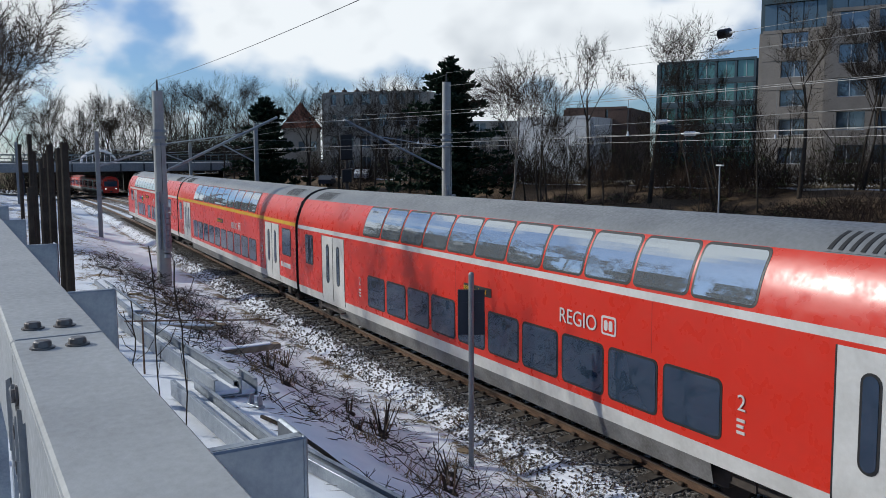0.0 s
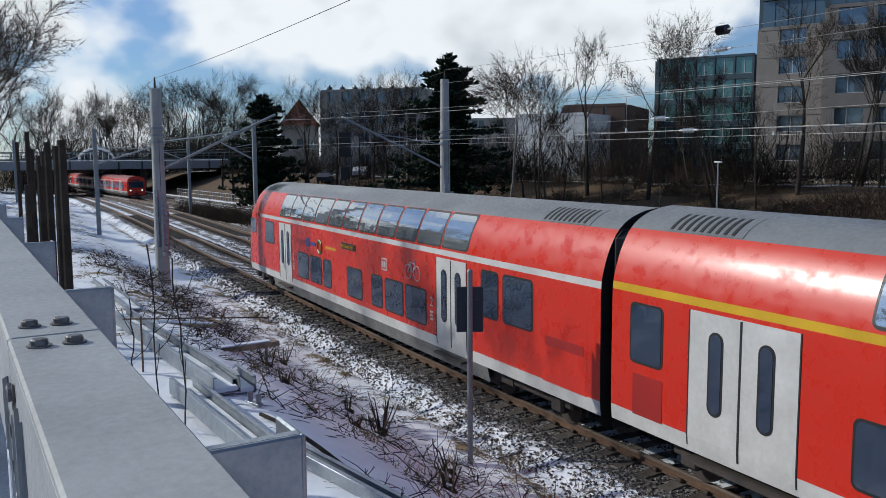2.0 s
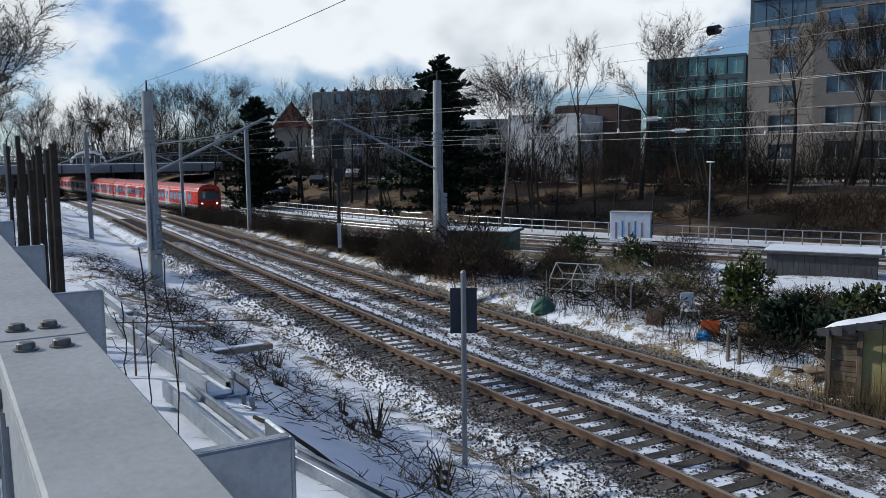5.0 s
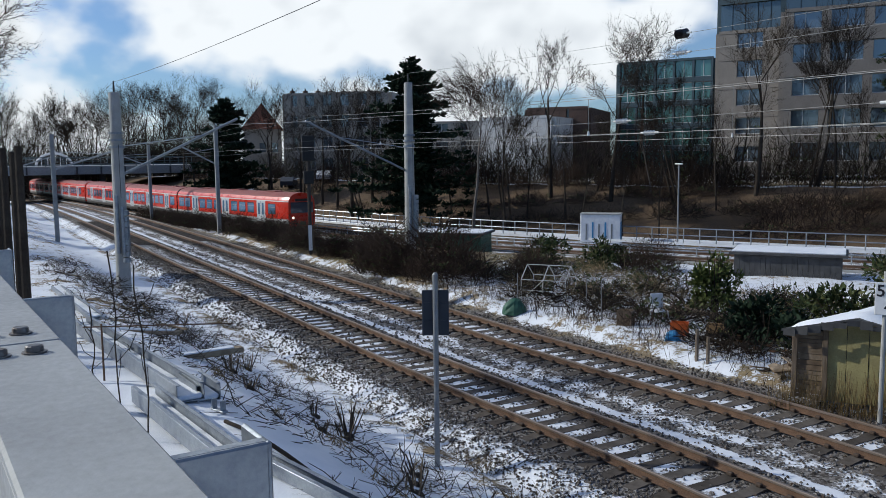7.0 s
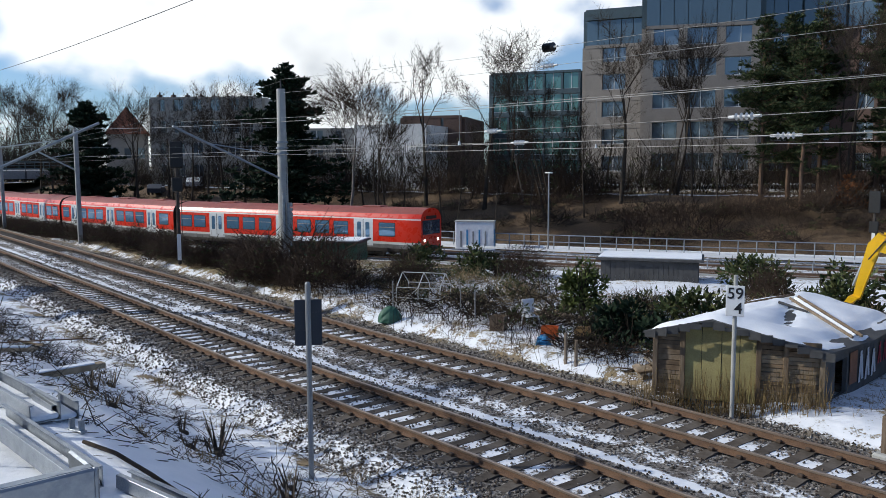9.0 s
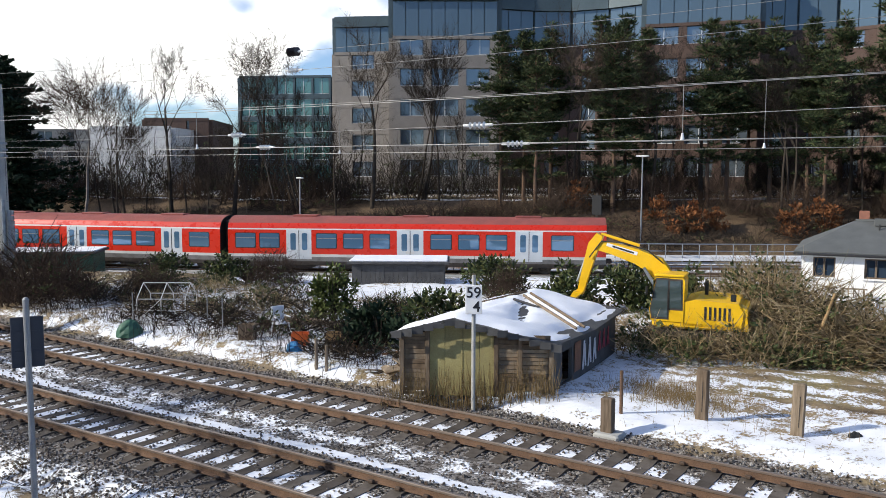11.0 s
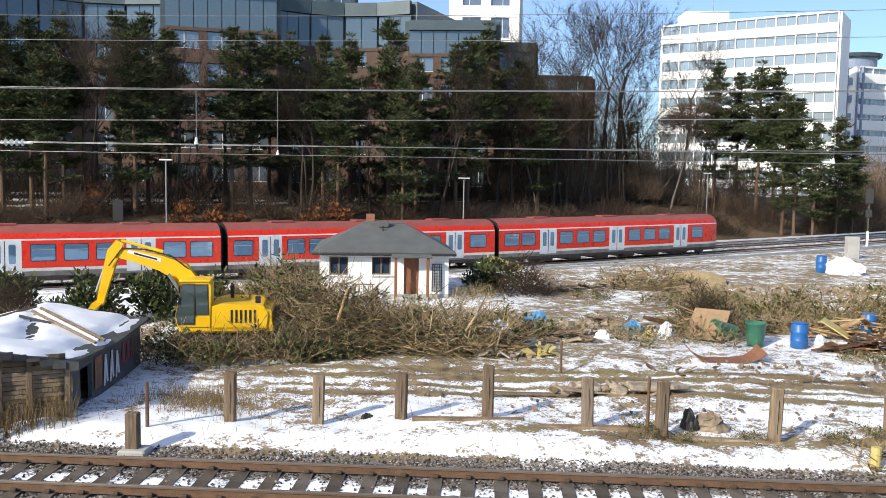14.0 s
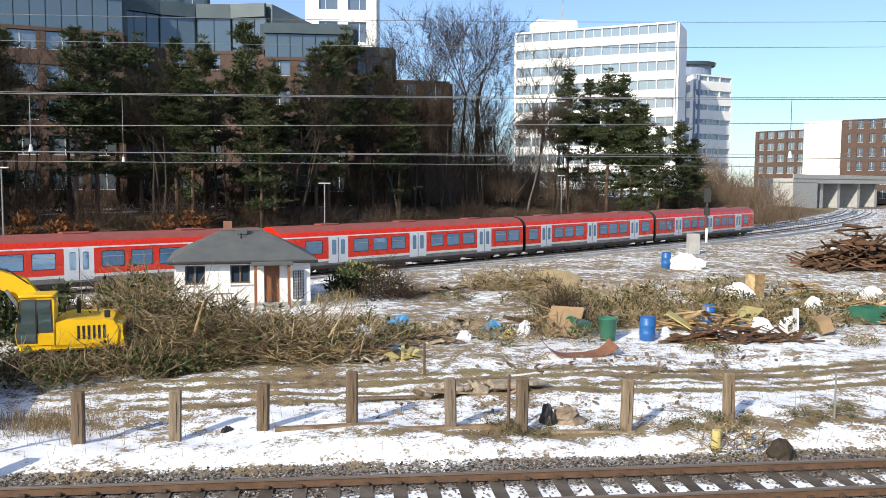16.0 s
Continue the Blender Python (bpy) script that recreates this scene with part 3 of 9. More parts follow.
def bogie(parent, u, axle=2.5):
    g = Geo()
    for s in (-1, 1):
        g.box(u, s * 1.0, 0.52, axle + 0.9, 0.16, 0.22, bev=0.04)
        g.box(u, s * 1.02, 0.75, 0.9, 0.3, 0.3, bev=0.05)
        for a in (-axle / 2, axle / 2):
            g.box(u + a, s * 1.02, 0.46, 0.42, 0.26, 0.36, bev=0.05)
            g.tube((u + a + 0.3, s * 1.0, 0.6), (u + a + 0.3, s * 1.0, 0.95), 0.09, n=8)
    g.box(u, 0, 0.6, 0.7, 1.9, 0.3)
    b = part("bogie", g, "under", parent)
    for a in (-axle / 2, axle / 2):
        for s in (-0.74, 0.74):
            w = Geo()
            w.tube((u + a, s - 0.065, 0.46), (u + a, s + 0.065, 0.46), 0.46, n=24)
            w.tube((u + a, s - 0.10, 0.46), (u + a, s + 0.10, 0.46), 0.12, n=12)
            part("wheel", w, "under", b, smooth=False)
    return b


def window(parent, prof, u0, u1, z0, z1, glass="glass", rnd=0.10, frame="frame", side=-1, name="window", vent=False):
    fr = part(name, skin(prof, u0 - 0.045, u1 + 0.045, z0 - 0.045, z1 + 0.045, side, 0.006, rnd + 0.03), frame, parent)
    part("pane", skin(prof, u0, u1, z0, z1, side, 0.012, rnd), glass, fr)
    if vent:
        part("vent_bar", skin(prof, u0 + 0.02, u1 - 0.02, z1 - 0.30, z1 - 0.26, side, 0.018, 0, 0.02), "alu", fr)
    return fr


def coach_door(parent, prof, u0, u1, z0, z1, side=-1):
    d = part("door", skin(prof, u0, u1, z0, z1, side, 0.004), "white", parent, "dirty white double-leaf coach door")
    mid = (u0 + u1) / 2
    part("seal", skin(prof, mid - 0.02, mid + 0.02, z0 + 0.02, z1 - 0.02, side, 0.010), "black", d)
    for c in (mid - (u1 - u0) * 0.23, mid + (u1 - u0) * 0.23):
        w = part("door_window", skin(prof, c - 0.155, c + 0.155, z0 + 0.62, z1 - 0.28, side, 0.010, 0.15), "frame", d)
        part("pane", skin(prof, c - 0.115, c + 0.115, z0 + 0.66, z1 - 0.32, side, 0.016, 0.115), "glass", w)
    for u in (u0, u1):
        part("gap", skin(prof, u - 0.012, u + 0.012, z0, z1, side, 0.009), "black", d)
    return d


def bars(parent, prof, u0, u1, z0, z1, n, mat, off=0.012):
    """Writing too small to read: plain bars."""
    h = (z1 - z0) / (2 * n - 1)
    for k in range(n):
        part("lettering", skin(prof, u0, u1 - (0.15 * (k % 2)) * (u1 - u0), z0 + 2 * k * h, z0 + (2 * k + 1) * h, -1, off, 0, 0.014), mat, parent)


def letters(parent, text, u, z, size, mat, y, name="lettering"):
    """Words on a coach's near flank, read from outside."""
    cu = bpy.data.curves.new(name, "FONT")
    cu.body, cu.size, cu.extrude = text, size, 0.004
    cu.materials.append(M[mat])
    ob = new(name, cu)
    me = bpy.data.meshes.new_from_object(ob)
    bpy.data.objects.remove(ob)
    o = new(name, me)
    o.parent = parent
    o.matrix_basis = pose(u, y, z, 90, 0, 0)
    return o


def roof_grille(parent, prof, u0, u1):
    """A slatted air intake that lies on the shoulder of the roof."""
    g = part("roof_grille", skin(prof, u0, u1, 4.26, 4.55, -1, 0.015), "roof", parent)
    for k in range(9):
        a = u0 + 0.08 + k * (u1 - u0 - 0.16) / 9
        part("slat", skin(prof, a, a + 0.07, 4.29, 4.53, -1, 0.03), "black", g)
    return g


def double_deck(name, label, length, stripe, doors, upper, lower, ends, cab=False):
    car = thing(name, label, "train coach", group="double-deck coaches")
    L = length
    us = [(0.0, 1.0), (L * 0.5, 1.0), (L, 1.0)]
    if cab:
        us = [(0.0, 0.80), (0.12, 0.87), (0.4, 0.94), (0.9, 0.985), (1.6, 1.0), (L * 0.5, 1.0), (L, 1.0)]
    bands = [("skirt", 0.36, 0.72, "skirt"), ("lower_band", 0.72, 1.0, "white"), ("flank", 1.0, 3.15, "red"), ("upper_band", 3.15, 3.29, stripe), ("shoulder", 3.29, 4.24, "red"), ("roof", 4.24, 4.62, "roof")]
    for nm, z0, z1, mt in bands:
        u_list = us
        if nm == "skirt":
            u_list = [(4.2, 1.0), (L / 2, 1.0), (L - 4.2, 1.0)]
        mm = mt
        g = shell(DD, u_list, z0, z1)
        if cab and nm in ("flank", "upper_band", "shoulder", "roof", "lower_band"):
            # the nose leans back with height
            v = []
            for x, y, z in g.v:
                lean = max(0.0, z - 1.9) ** 1.5 * 0.42
                k = max(0.0, 1 - x / 1.7)
                v.append((x + lean * k, y, z))
            g.v = v
        if cab and nm == "upper_band":
            g = shell(DD, [(2.5, 1.0), (L / 2, 1.0), (L, 1.0)], z0, z1)
            for half in halves(shell(DD, [(u, s) for u, s in us if u < 2.5] + [(2.5, 1.0)], z0, z1)):
                half.v = [(x + max(0.0, z - 1.9) ** 1.5 * 0.42 * max(0.0, 1 - x / 1.7), y, z) for x, y, z in half.v]
                part("flank", half, "red", car, smooth=True)
        for half in halves(g, nm):
            part(nm, half, mm, car, smooth=True)
    if cab:
        # rounded front with its windscreen, lamps and buffers
        g = Geo()
        half = [(prof_y(DD, z) * 0.80, z) for z in prof_rows(DD, 0.72, 4.62)]
        v, n = [], len(half)
        for c in (-1, -0.72, -0.36, 0, 0.36, 0.72, 1):
            for y, z in half:
                lean = max(0.0, z - 1.9) ** 1.5 * 0.42
                v.append((-0.30 * (1 - c * c) + lean, y * c, z))
        f = [(a * n + i, (a + 1) * n + i, (a + 1) * n + i + 1, a * n + i + 1) for a in range(6) for i in range(n - 1)]
        part("front", g.add(v, [tuple(reversed(q)) for q in f]), "red", car, smooth=True)
        ws = Geo()
        rows = []
        for z in (2.35, 2.8, 3.25):
            lean = max(0.0, z - 1.9) ** 1.5 * 0.42
            for c in (-0.86, -0.45, 0, 0.45, 0.86):
                rows.append((-0.32 * (1 - c * c) + lean - 0.015, 1.39 * 0.8 * c, z))
        ws.add(rows, [(r * 5 + i, r * 5 + 5 + i, r * 5 + 6 + i, r * 5 + 1 + i) for r in range(2) for i in range(4)])
        part("windscreen", ws, "glass", car)
        for s in (-0.87, 0.87):
            b = Geo()
            b.tube((0.15, s, 1.05), (-0.42, s, 1.05), 0.11, 0.11, 12)
            b.tube((-0.42, s, 1.05), (-0.50, s, 1.05), 0.24, 0.24, 16)
            part("buffer", b, "black", car)
        pl = Geo()
        pl.box(0.3, 0, 0.5, 0.5, 2.0, 0.55, bev=0.08)
        part("snow_plough", pl, "under", car)
        part("nose_grille", skin(DD, 2.05, 2.42, 3.40, 3.80, -1, 0.006), "redpanel", car)
    else:
        part("end_wall", end_wall(DD, 0, 0.5, 4.62, -1), "black", car)
    part("end_wall", end_wall(DD, L, 0.5, 4.62, 1), "black", car)
    bel = Geo()
    bel.box(L + 0.14, 0, 2.3, 0.36, 2.35, 3.9, bev=0.2)
    part("gangway_bellows", bel, "black", car)
    un = Geo()
    un.box(L / 2, 0, 0.55, L - 7.0, 2.2, 0.3)
    for k in range(7):
        un.box(3.9 + k * (L - 7.8) / 6, 0, 0.75, 0.9, 2.3, 0.35, bev=0.05)
    part("underframe", un, "under", car)
    fl = Geo().box(L / 2, 0, 0.95, L - 0.4, 2.6, 0.08)
    part("floor_pan", fl, "under", car)
    bogie(car, 3.0)
    bogie(car, L - 3.0)
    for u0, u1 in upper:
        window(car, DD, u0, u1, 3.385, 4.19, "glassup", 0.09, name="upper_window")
    for u0, u1 in lower:
        window(car, DD, u0, u1, 1.20, 2.10, rnd=0.09, name="lower_window")
    for u0, u1, z0, z1 in ends:
        window(car, DD, u0, u1, z0, z1, rnd=0.08)
    for u0, u1 in doors:
        coach_door(car, DD, u0, u1, 0.82, 3.08)
        st = Geo().box((u0 + u1) / 2, -1.36, 0.62, u1 - u0 - 0.1, 0.3, 0.05)
        part("door_step", st, "under", car)
    for u0 in ((0.9, L - 2.6) if not cab else (2.1, L - 2.6)):
        roof_grille(car, DD, u0, u0 + 1.7)
    # flank seams
    for u in (L * 0.22, L * 0.5, L * 0.78):
        part("seam", skin(DD, u - 0.006, u + 0.006, 2.25, 3.13, -1, 0.002, 0, 0.01), "redpanel", car)
    return car


K = 0.96
UW0 = [(a * K, b * K) for a, b in ((5.61, 6.98), (7.1, 8.5), (8.62, 9.98), (10.1, 11.42), (11.56, 12.9), (13.04, 14.36), (14.5, 15.82), (15.96, 17.28), (17.42, 18.74), (18.88, 20.24), (20.38, 21.72))]
LW0 = [(a * K, b * K) for a, b in ((8.05, 9.3), (9.56, 10.78), (11.05, 11.82), (13.46, 14.74), (15.59, 16.39), (16.65, 17.91), (18.13, 19.43))]
CONTROL = double_deck("control_car", "red double-deck control car with a sloping cab", 26.0, "white", [(5.3, 6.9), (19.27, 20.86)], UW0, LW0, [(3.3, 4.55, 2.15, 3.0), (21.6, 22.3, 1.95, 2.98), (22.57, 23.7, 1.95, 2.98)], cab=True)
part("cab_window", skin(DD, 0.95, 1.85, 2.40, 3.04, -1, 0.010, 0.05), "glass", CONTROL)
MID = 25.0
UW1 = [(3.75 + 1.405 * i, 3.75 + 1.405 * i + 1.27) for i in range(11)]
LW1 = [(4.25 + 1.445 * i, 4.25 + 1.445 * i + 1.22) for i in range(10)]
FIRST = double_deck("first_class_coach", "red double-deck coach with a yellow first-class band", MID, "yellow", [(1.95, 4.1), (20.7, 22.78)], UW1[1:], [(5.0 + 1.44 * i, 5.0 + 1.44 * i + 1.2) for i in range(10)], [(0.55, 1.3, 1.95, 2.95), (23.25, 24.35, 1.95, 2.95)])
SECOND = double_deck("second_class_coach", "red double-deck coach with a white waist band", MID + 0.4, "white", [(2.75, 4.95), (23.42, 25.38)], [(6.58 + 1.414 * i, 6.58 + 1.414 * i + 1.27) for i in range(11)], [(7.0 + 1.462 * i, 7.0 + 1.462 * i + 1.24) for i in range(10)], [(0.95, 1.75, 1.95, 2.95)])
YD = -1.405
letters(FIRST, "REGIO", 14.6, 2.36, 0.42, "white", YD)
letters(SECOND, "REGIO", 17.1, 2.36, 0.42, "white", YD)
bars(FIRST, DD, 23.35, 24.3, 1.42, 1.60, 1, "white")
part("operator_mark", skin(DD, 23.0, 23.22, 1.42, 1.62, -1, 0.012, 0.05), "white", FIRST)
letters(CONTROL, "RE8 Lübeck Hbf", 12.42, 2.72, 0.165, "yellow", YD - 0.02)
letters(FIRST, "RE8 Lübeck Hbf", 11.54, 2.50, 0.165, "yellow", YD - 0.02)
letters(SECOND, "RE8 Lübeck Hbf", 13.17, 2.50, 0.165, "yellow", YD - 0.02)
for car, u0, z in ((CONTROL, 12.38, 2.67), (FIRST, 11.5, 2.45), (SECOND, 13.13, 2.45)):
    part("destination_display", skin(DD, u0, u0 + 1.3, z, z + 0.21, -1, 0.012, 0.03), "black", car)
for car, u in ((CONTROL, 7.1), (CONTROL, 18.92), (FIRST, 20.2), (SECOND, 6.25), (SECOND, 21.75)):
    letters(car, "2", u, 1.75, 0.36, "white", YD)
    bars(car, DD, u, u + 0.16, 1.38, 1.62, 3, "white")
for car, u in ((FIRST, 15.98), (SECOND, 18.45), (CONTROL, 15.72)):
    b = part("emblem", skin(DD, u, u + 0.42, 2.34, 2.70, -1, 0.010, 0.05), "white", car)
    part("emblem_field", skin(DD, u + 0.04, u + 0.38, 2.38, 2.66, -1, 0.014, 0.04), "red", b)
    for k in (0.08, 0.22):
        part("emblem_bar", skin(DD, u + k, u + k + 0.11, 2.42, 2.62, -1, 0.018, 0.05), "white", b)
part("grille_panel", skin(DD, 0.6, 1.35, 0.98, 1.72, -1, 0.008), "redpanel", FIRST)
part("service_panel", skin(DD, 24.1, 25.6, 0.98, 2.5, -1, 0.004), "red", CONTROL)
part("service_slot", skin(DD, 24.2, 25.5, 1.75, 1.95, -1, 0.008), "redpanel", CONTROL)
bars(CONTROL, DD, 7.6, 8.6, 2.45, 2.62, 1, "redpanel")
M["logo_blue"] = plain("logo_blue", (0.02, 0.07, 0.32), None, 3, 0.4)
M["logo_green"] = plain("logo_green", (0.03, 0.25, 0.05), None, 3, 0.4)
part("sponsor_mark", skin(DD, 8.75, 9.1, 2.42, 2.72, -1, 0.012, 0.03), "logo_blue", CONTROL)
part("sponsor_mark", skin(DD, 9.25, 9.8, 2.5, 2.62, -1, 0.012, 0.03), "logo_blue", CONTROL)
ring = Geo()
for k in range(6):
    a0, a1 = k * math.pi / 3 + math.pi / 6, (k + 1) * math.pi / 3 + math.pi / 6
    ring.tube((10.25 + 0.24 * math.cos(a0), YD + 0.005, 2.52 + 0.24 * math.sin(a0)), (10.25 + 0.24 * math.cos(a1), YD + 0.005, 2.52 + 0.24 * math.sin(a1)), 0.04, n=6)
part("sponsor_mark", ring, "logo_green", CONTROL)
part("sponsor_mark", skin(DD, 10.85, 11.9, 2.52, 2.60, -1, 0.012, 0.03), "yellow", CONTROL)
bike = Geo()
for c in (17.59, 18.14):
    bike.path([(c + 0.2 * math.cos(k * math.pi / 8), YD + 0.004, 2.50 + 0.2 * math.sin(k * math.pi / 8)) for k in range(17)], 0.014, 4)
bike.path([(17.59, YD, 2.50), (17.74, YD, 2.78), (18.04, YD, 2.74), (18.14, YD, 2.50)], 0.014, 4)
bike.path([(17.74, YD, 2.78), (17.86, YD, 2.50), (18.04, YD, 2.74), (18.02, YD, 2.86), (18.14, YD, 2.88)], 0.014, 4)
part("bicycle_sign", bike, "white", CONTROL)


# ---- the suburban train ----
def city_car(name, label, L, doors, wins, cab=0, group="suburban train cars"):
    car = thing(name, label, "train car", group=group)
    us = [(0.0, 1.0), (L / 2, 1.0), (L, 1.0)]
    if cab > 0:
        us = [(0.0, 1.0), (L - 1.2, 1.0), (L - 0.5, 0.97), (L, 0.88)]
    if cab < 0:
        us = [(0.0, 0.88), (0.5, 0.97), (1.2, 1.0), (L, 1.0)]
    for nm, z0, z1, mt in (("skirt", 0.42, 0.68, "under"), ("sill_panel", 0.68, 0.95, "skirt"), ("lower_band", 0.95, 1.12, "white"), ("flank", 1.12, 2.62, "red"), ("cornice", 2.62, 2.70, "white"), ("shoulder", 2.70, 3.02, "red"), ("roof", 3.02, 3.42, "cityroof")):
        for half in halves(shell(CITY, us, z0, z1), nm):
            part(nm, half, mt, car, smooth=True)
    for u, fc, on in ((0, -1, cab < 0), (L, 1, cab > 0)):
        e = part("front" if on else "end_wall", end_wall(CITY, u, 0.5, 3.42, fc), "red" if on else "black", car)
        if on:
            e.data = e.data.copy()
            for vt in e.data.vertices:
                vt.co.y *= 0.88
            w = Geo().box(u + 0.012 * fc, 0, 2.12, 0.03, 2.2, 0.95)
            part("windscreen", w, "glass", e)
            part("destination_display", Geo().box(u + 0.012 * fc, 0, 2.78, 0.03, 1.3, 0.22), "black", e)
            for s in (-0.85, 0.85):
                part("headlight", Geo().tube((u, s, 1.25), (u + 0.03 * fc, s, 1.25), 0.11, n=12), "lamp", e)
            part("coupler", Geo().box(u + 0.2 * fc, 0, 0.75, 0.5, 0.4, 0.3, bev=0.06), "under", e)
    un = Geo().box(L / 2, 0, 0.6, L - 5.5, 2.3, 0.3)
    for k in range(6):
        un.box(4.6 + k * (L - 9.2) / 5, 0, 0.42, 1.3, 2.4, 0.42, bev=0.06)
    part("underframe", un, "under", car)
    bogie(car, 2.6, 2.1)
    bogie(car, L - 2.6, 2.1)
    for a, b in wins:
        window(car, CITY, a * L, b * L, 1.52, 2.38, "cityglass", rnd=0.06, vent=True)
    for a, b in doors:
        d = part("door", skin(CITY, a * L, b * L, 0.80, 2.62, -1, 0.004), "citydoor", car, "pale grey double-leaf sliding door")
        m = (a + b) / 2 * L
        part("seal", skin(CITY, m - 0.02, m + 0.02, 0.82, 2.6, -1, 0.009), "black", d)
        for s in (-0.36, 0.36):
            part("door_window", skin(CITY, m + s - 0.17, m + s + 0.17, 1.38, 2.42, -1, 0.010, 0.08), "cityglass", d)
    for k in range(3):
        v = Geo().box(L * (0.2 + 0.3 * k), 0, 3.43, 1.6, 0.9, 0.10, bev=0.04)
        part("roof_vent", v, "cityroof", car)
    part("gangway", Geo().box(L + 0.16 if cab <= 0 else -0.16, 0, 1.9, 0.34, 1.7, 2.5, bev=0.1), "black", car)
    part("number_mark", skin(CITY, L * 0.48, L * 0.48 + 0.5, 1.22, 1.36, -1, 0.008), "white", car)
    return car


M["cityroof"] = plain("pinkish_dusty_roof", (0.30, 0.075, 0.06), (0.21, 0.06, 0.05), 1.5, 0.6)
M["citydoor"] = plain("pale_grey_door", (0.60, 0.63, 0.65), (0.50, 0.53, 0.55), 1, 0.35)
lampm = Nodes("headlight_glass")
M["lamp"] = lampm.done((0.8, 0.8, 0.75), 0.2)
lampm.b.inputs["Emission Color"].default_value, lampm.b.inputs["Emission Strength"].default_value = (1, 0.93, 0.78, 1), 2.0
D_END = [(0.16, 0.228), (0.457, 0.527), (0.767, 0.837)]
W_END = [(0.022, 0.075), (0.088, 0.14), (0.242, 0.295), (0.315, 0.366), (0.386, 0.437), (0.547, 0.6), (0.62, 0.672), (0.692, 0.744), (0.86, 0.915)]
D_MID = [(0.10, 0.175), (0.44, 0.515), (0.79, 0.865)]
W_MID = [(0.02, 0.078), (0.195, 0.252), (0.27, 0.33), (0.348, 0.41), (0.535, 0.596), (0.614, 0.68), (0.70, 0.765), (0.892, 0.96)]
flip = lambda l: [(1 - b, 1 - a) for a, b in l]
L_END, L_MID = 23.2, 19.2
CITY_FRONT = city_car("driving_car", "red and white suburban driving car with pale doors", L_END, D_END, W_END, 1)
CITY_MID = city_car("middle_car", "red and white suburban middle car with pale doors", L_MID, D_MID, W_MID, 0)
CITY_REAR = city_car("driving_car", "red and white suburban driving car with pale doors", L_END, flip(D_END), flip(W_END), -1)

# ---- the near bank ----
def at(az, d):
    """Plan point d metres from the bank's edge, az degrees left of +y."""
    return -d * math.sin(radians(az)), d * math.cos(radians(az))


BX, BZ = Vector((1, 0.055, 0)).normalized(), 5.15
BN = Vector((-BX.y, BX.x, 0))
BO = Vector((-2.1, 0.10, BZ))


def on_beam(u, v, w):
    return BO + BX * u + BN * v + Vector((0, 0, w))


def pale_beam():
    m = Matrix.Translation(BO) @ Matrix.Rotation(math.atan2(BX.y, BX.x), 4, "Z")
    ob = thing("steel_beam", "pale painted steel beam with bolted joint and scrawled marks", "steel beam", m)
    for a, b in ((-14.0, -0.172), (-0.168, 3.2)):
        g = Geo().box((a + b) / 2, 0, -0.012, b - a, 0.215, 0.024, bev=0.006)
        part("top_flange", g, "beam", ob)
        g = Geo().box((a + b) / 2, -0.095, -0.21, b - a, 0.022, 0.37, bev=0.004)
        part("web", g, "beam", ob)
        g = Geo().box((a + b) / 2, 0.0, -0.405, b - a, 0.20, 0.02)
        part("bottom_flange", g, "beam", ob)
    for u in (-0.30, -0.04):
        for v in (-0.048, 0.028):
            g = Geo()
            g.lathe([(0.028, 0.0), (0.028, 0.004), (0.021, 0.005), (0.020, 0.016), (0.016, 0.019)], 12, Matrix.Translation((u, v, 0.0)))
            part("bolt", g, "bolt", ob)
    for k in range(3):
        g = Geo().lathe([(0.024, 0.0), (0.024, 0.005), (0.016, 0.006), (0.016, 0.014)], 10, Matrix.Translation((-0.02 + 0.0 * k, -0.107, -0.10 - 0.085 * k)) @ Matrix.Rotation(radians(90), 4, "X"))
        part("bolt", g, "bolt", ob)
    for u in (-13.0, -9.0, -5.0, -1.6, 2.6):
        foot = BO + BX * u
        drop = BZ - gz(foot.x, foot.y)
        part("support_post", Geo().box(u, 0, -0.41 - (drop - 0.2) / 2, 0.12, 0.12, drop - 0.2), "galv", ob)
    # scrawl on the web, plain strokes
    scr = Geo()
    y = -0.108
    def stroke(pts, r=0.012):
        scr.path([(a * 0.75 - 0.42, y, b) for a, b in pts], r, 4)
    stroke([(0.10, -0.20), (0.20, -0.12), (0.22, -0.30), (0.30, -0.14)])
    stroke([(0.36 + 0.06 * math.cos(k), -0.21 + 0.10 * math.sin(k)) for k in np.linspace(0, 6.3, 14)])
    stroke([(0.47, -0.12), (0.47, -0.32), (0.55, -0.30), (0.56, -0.15), (0.47, -0.12)])
    stroke([(0.63 + 0.06 * math.cos(k), -0.22 + 0.10 * math.sin(k)) for k in np.linspace(0, 6.3, 14)])
    stroke([(0.75, -0.32), (0.80, -0.12), (0.86, -0.32)])
    part("scrawl", scr, "steelgrey", ob)
    return ob


pale_beam()


def bracket(u, tall=0.30, wide=0.17):
    """A folded galvanised plate that stands out from the beam."""
    m = Matrix.Translation(on_beam(u, 0.128, -0.045)) @ Matrix.Rotation(math.atan2(BX.y, BX.x), 4, "Z")
    ob = thing("beam_bracket", "folded galvanised steel bracket plate beside the pale beam", "bracket", m, group="beam brackets")
    part("plate", Geo().box(0, wide / 2, -tall / 2, 0.012, wide, tall, bev=0.004), "galv", ob)
    part("return_flange", Geo().box(-0.06, wide, -tall / 2, 0.13, 0.012, tall, bev=0.004), "galv", ob)
    part("edge_lip", Geo().box(-0.015, wide / 2, -0.006, 0.02, wide, 0.012), "galv", ob)
    return ob


for u in (0.74, -1.2, -3.15, -5.4, -7.6):
    bracket(u)


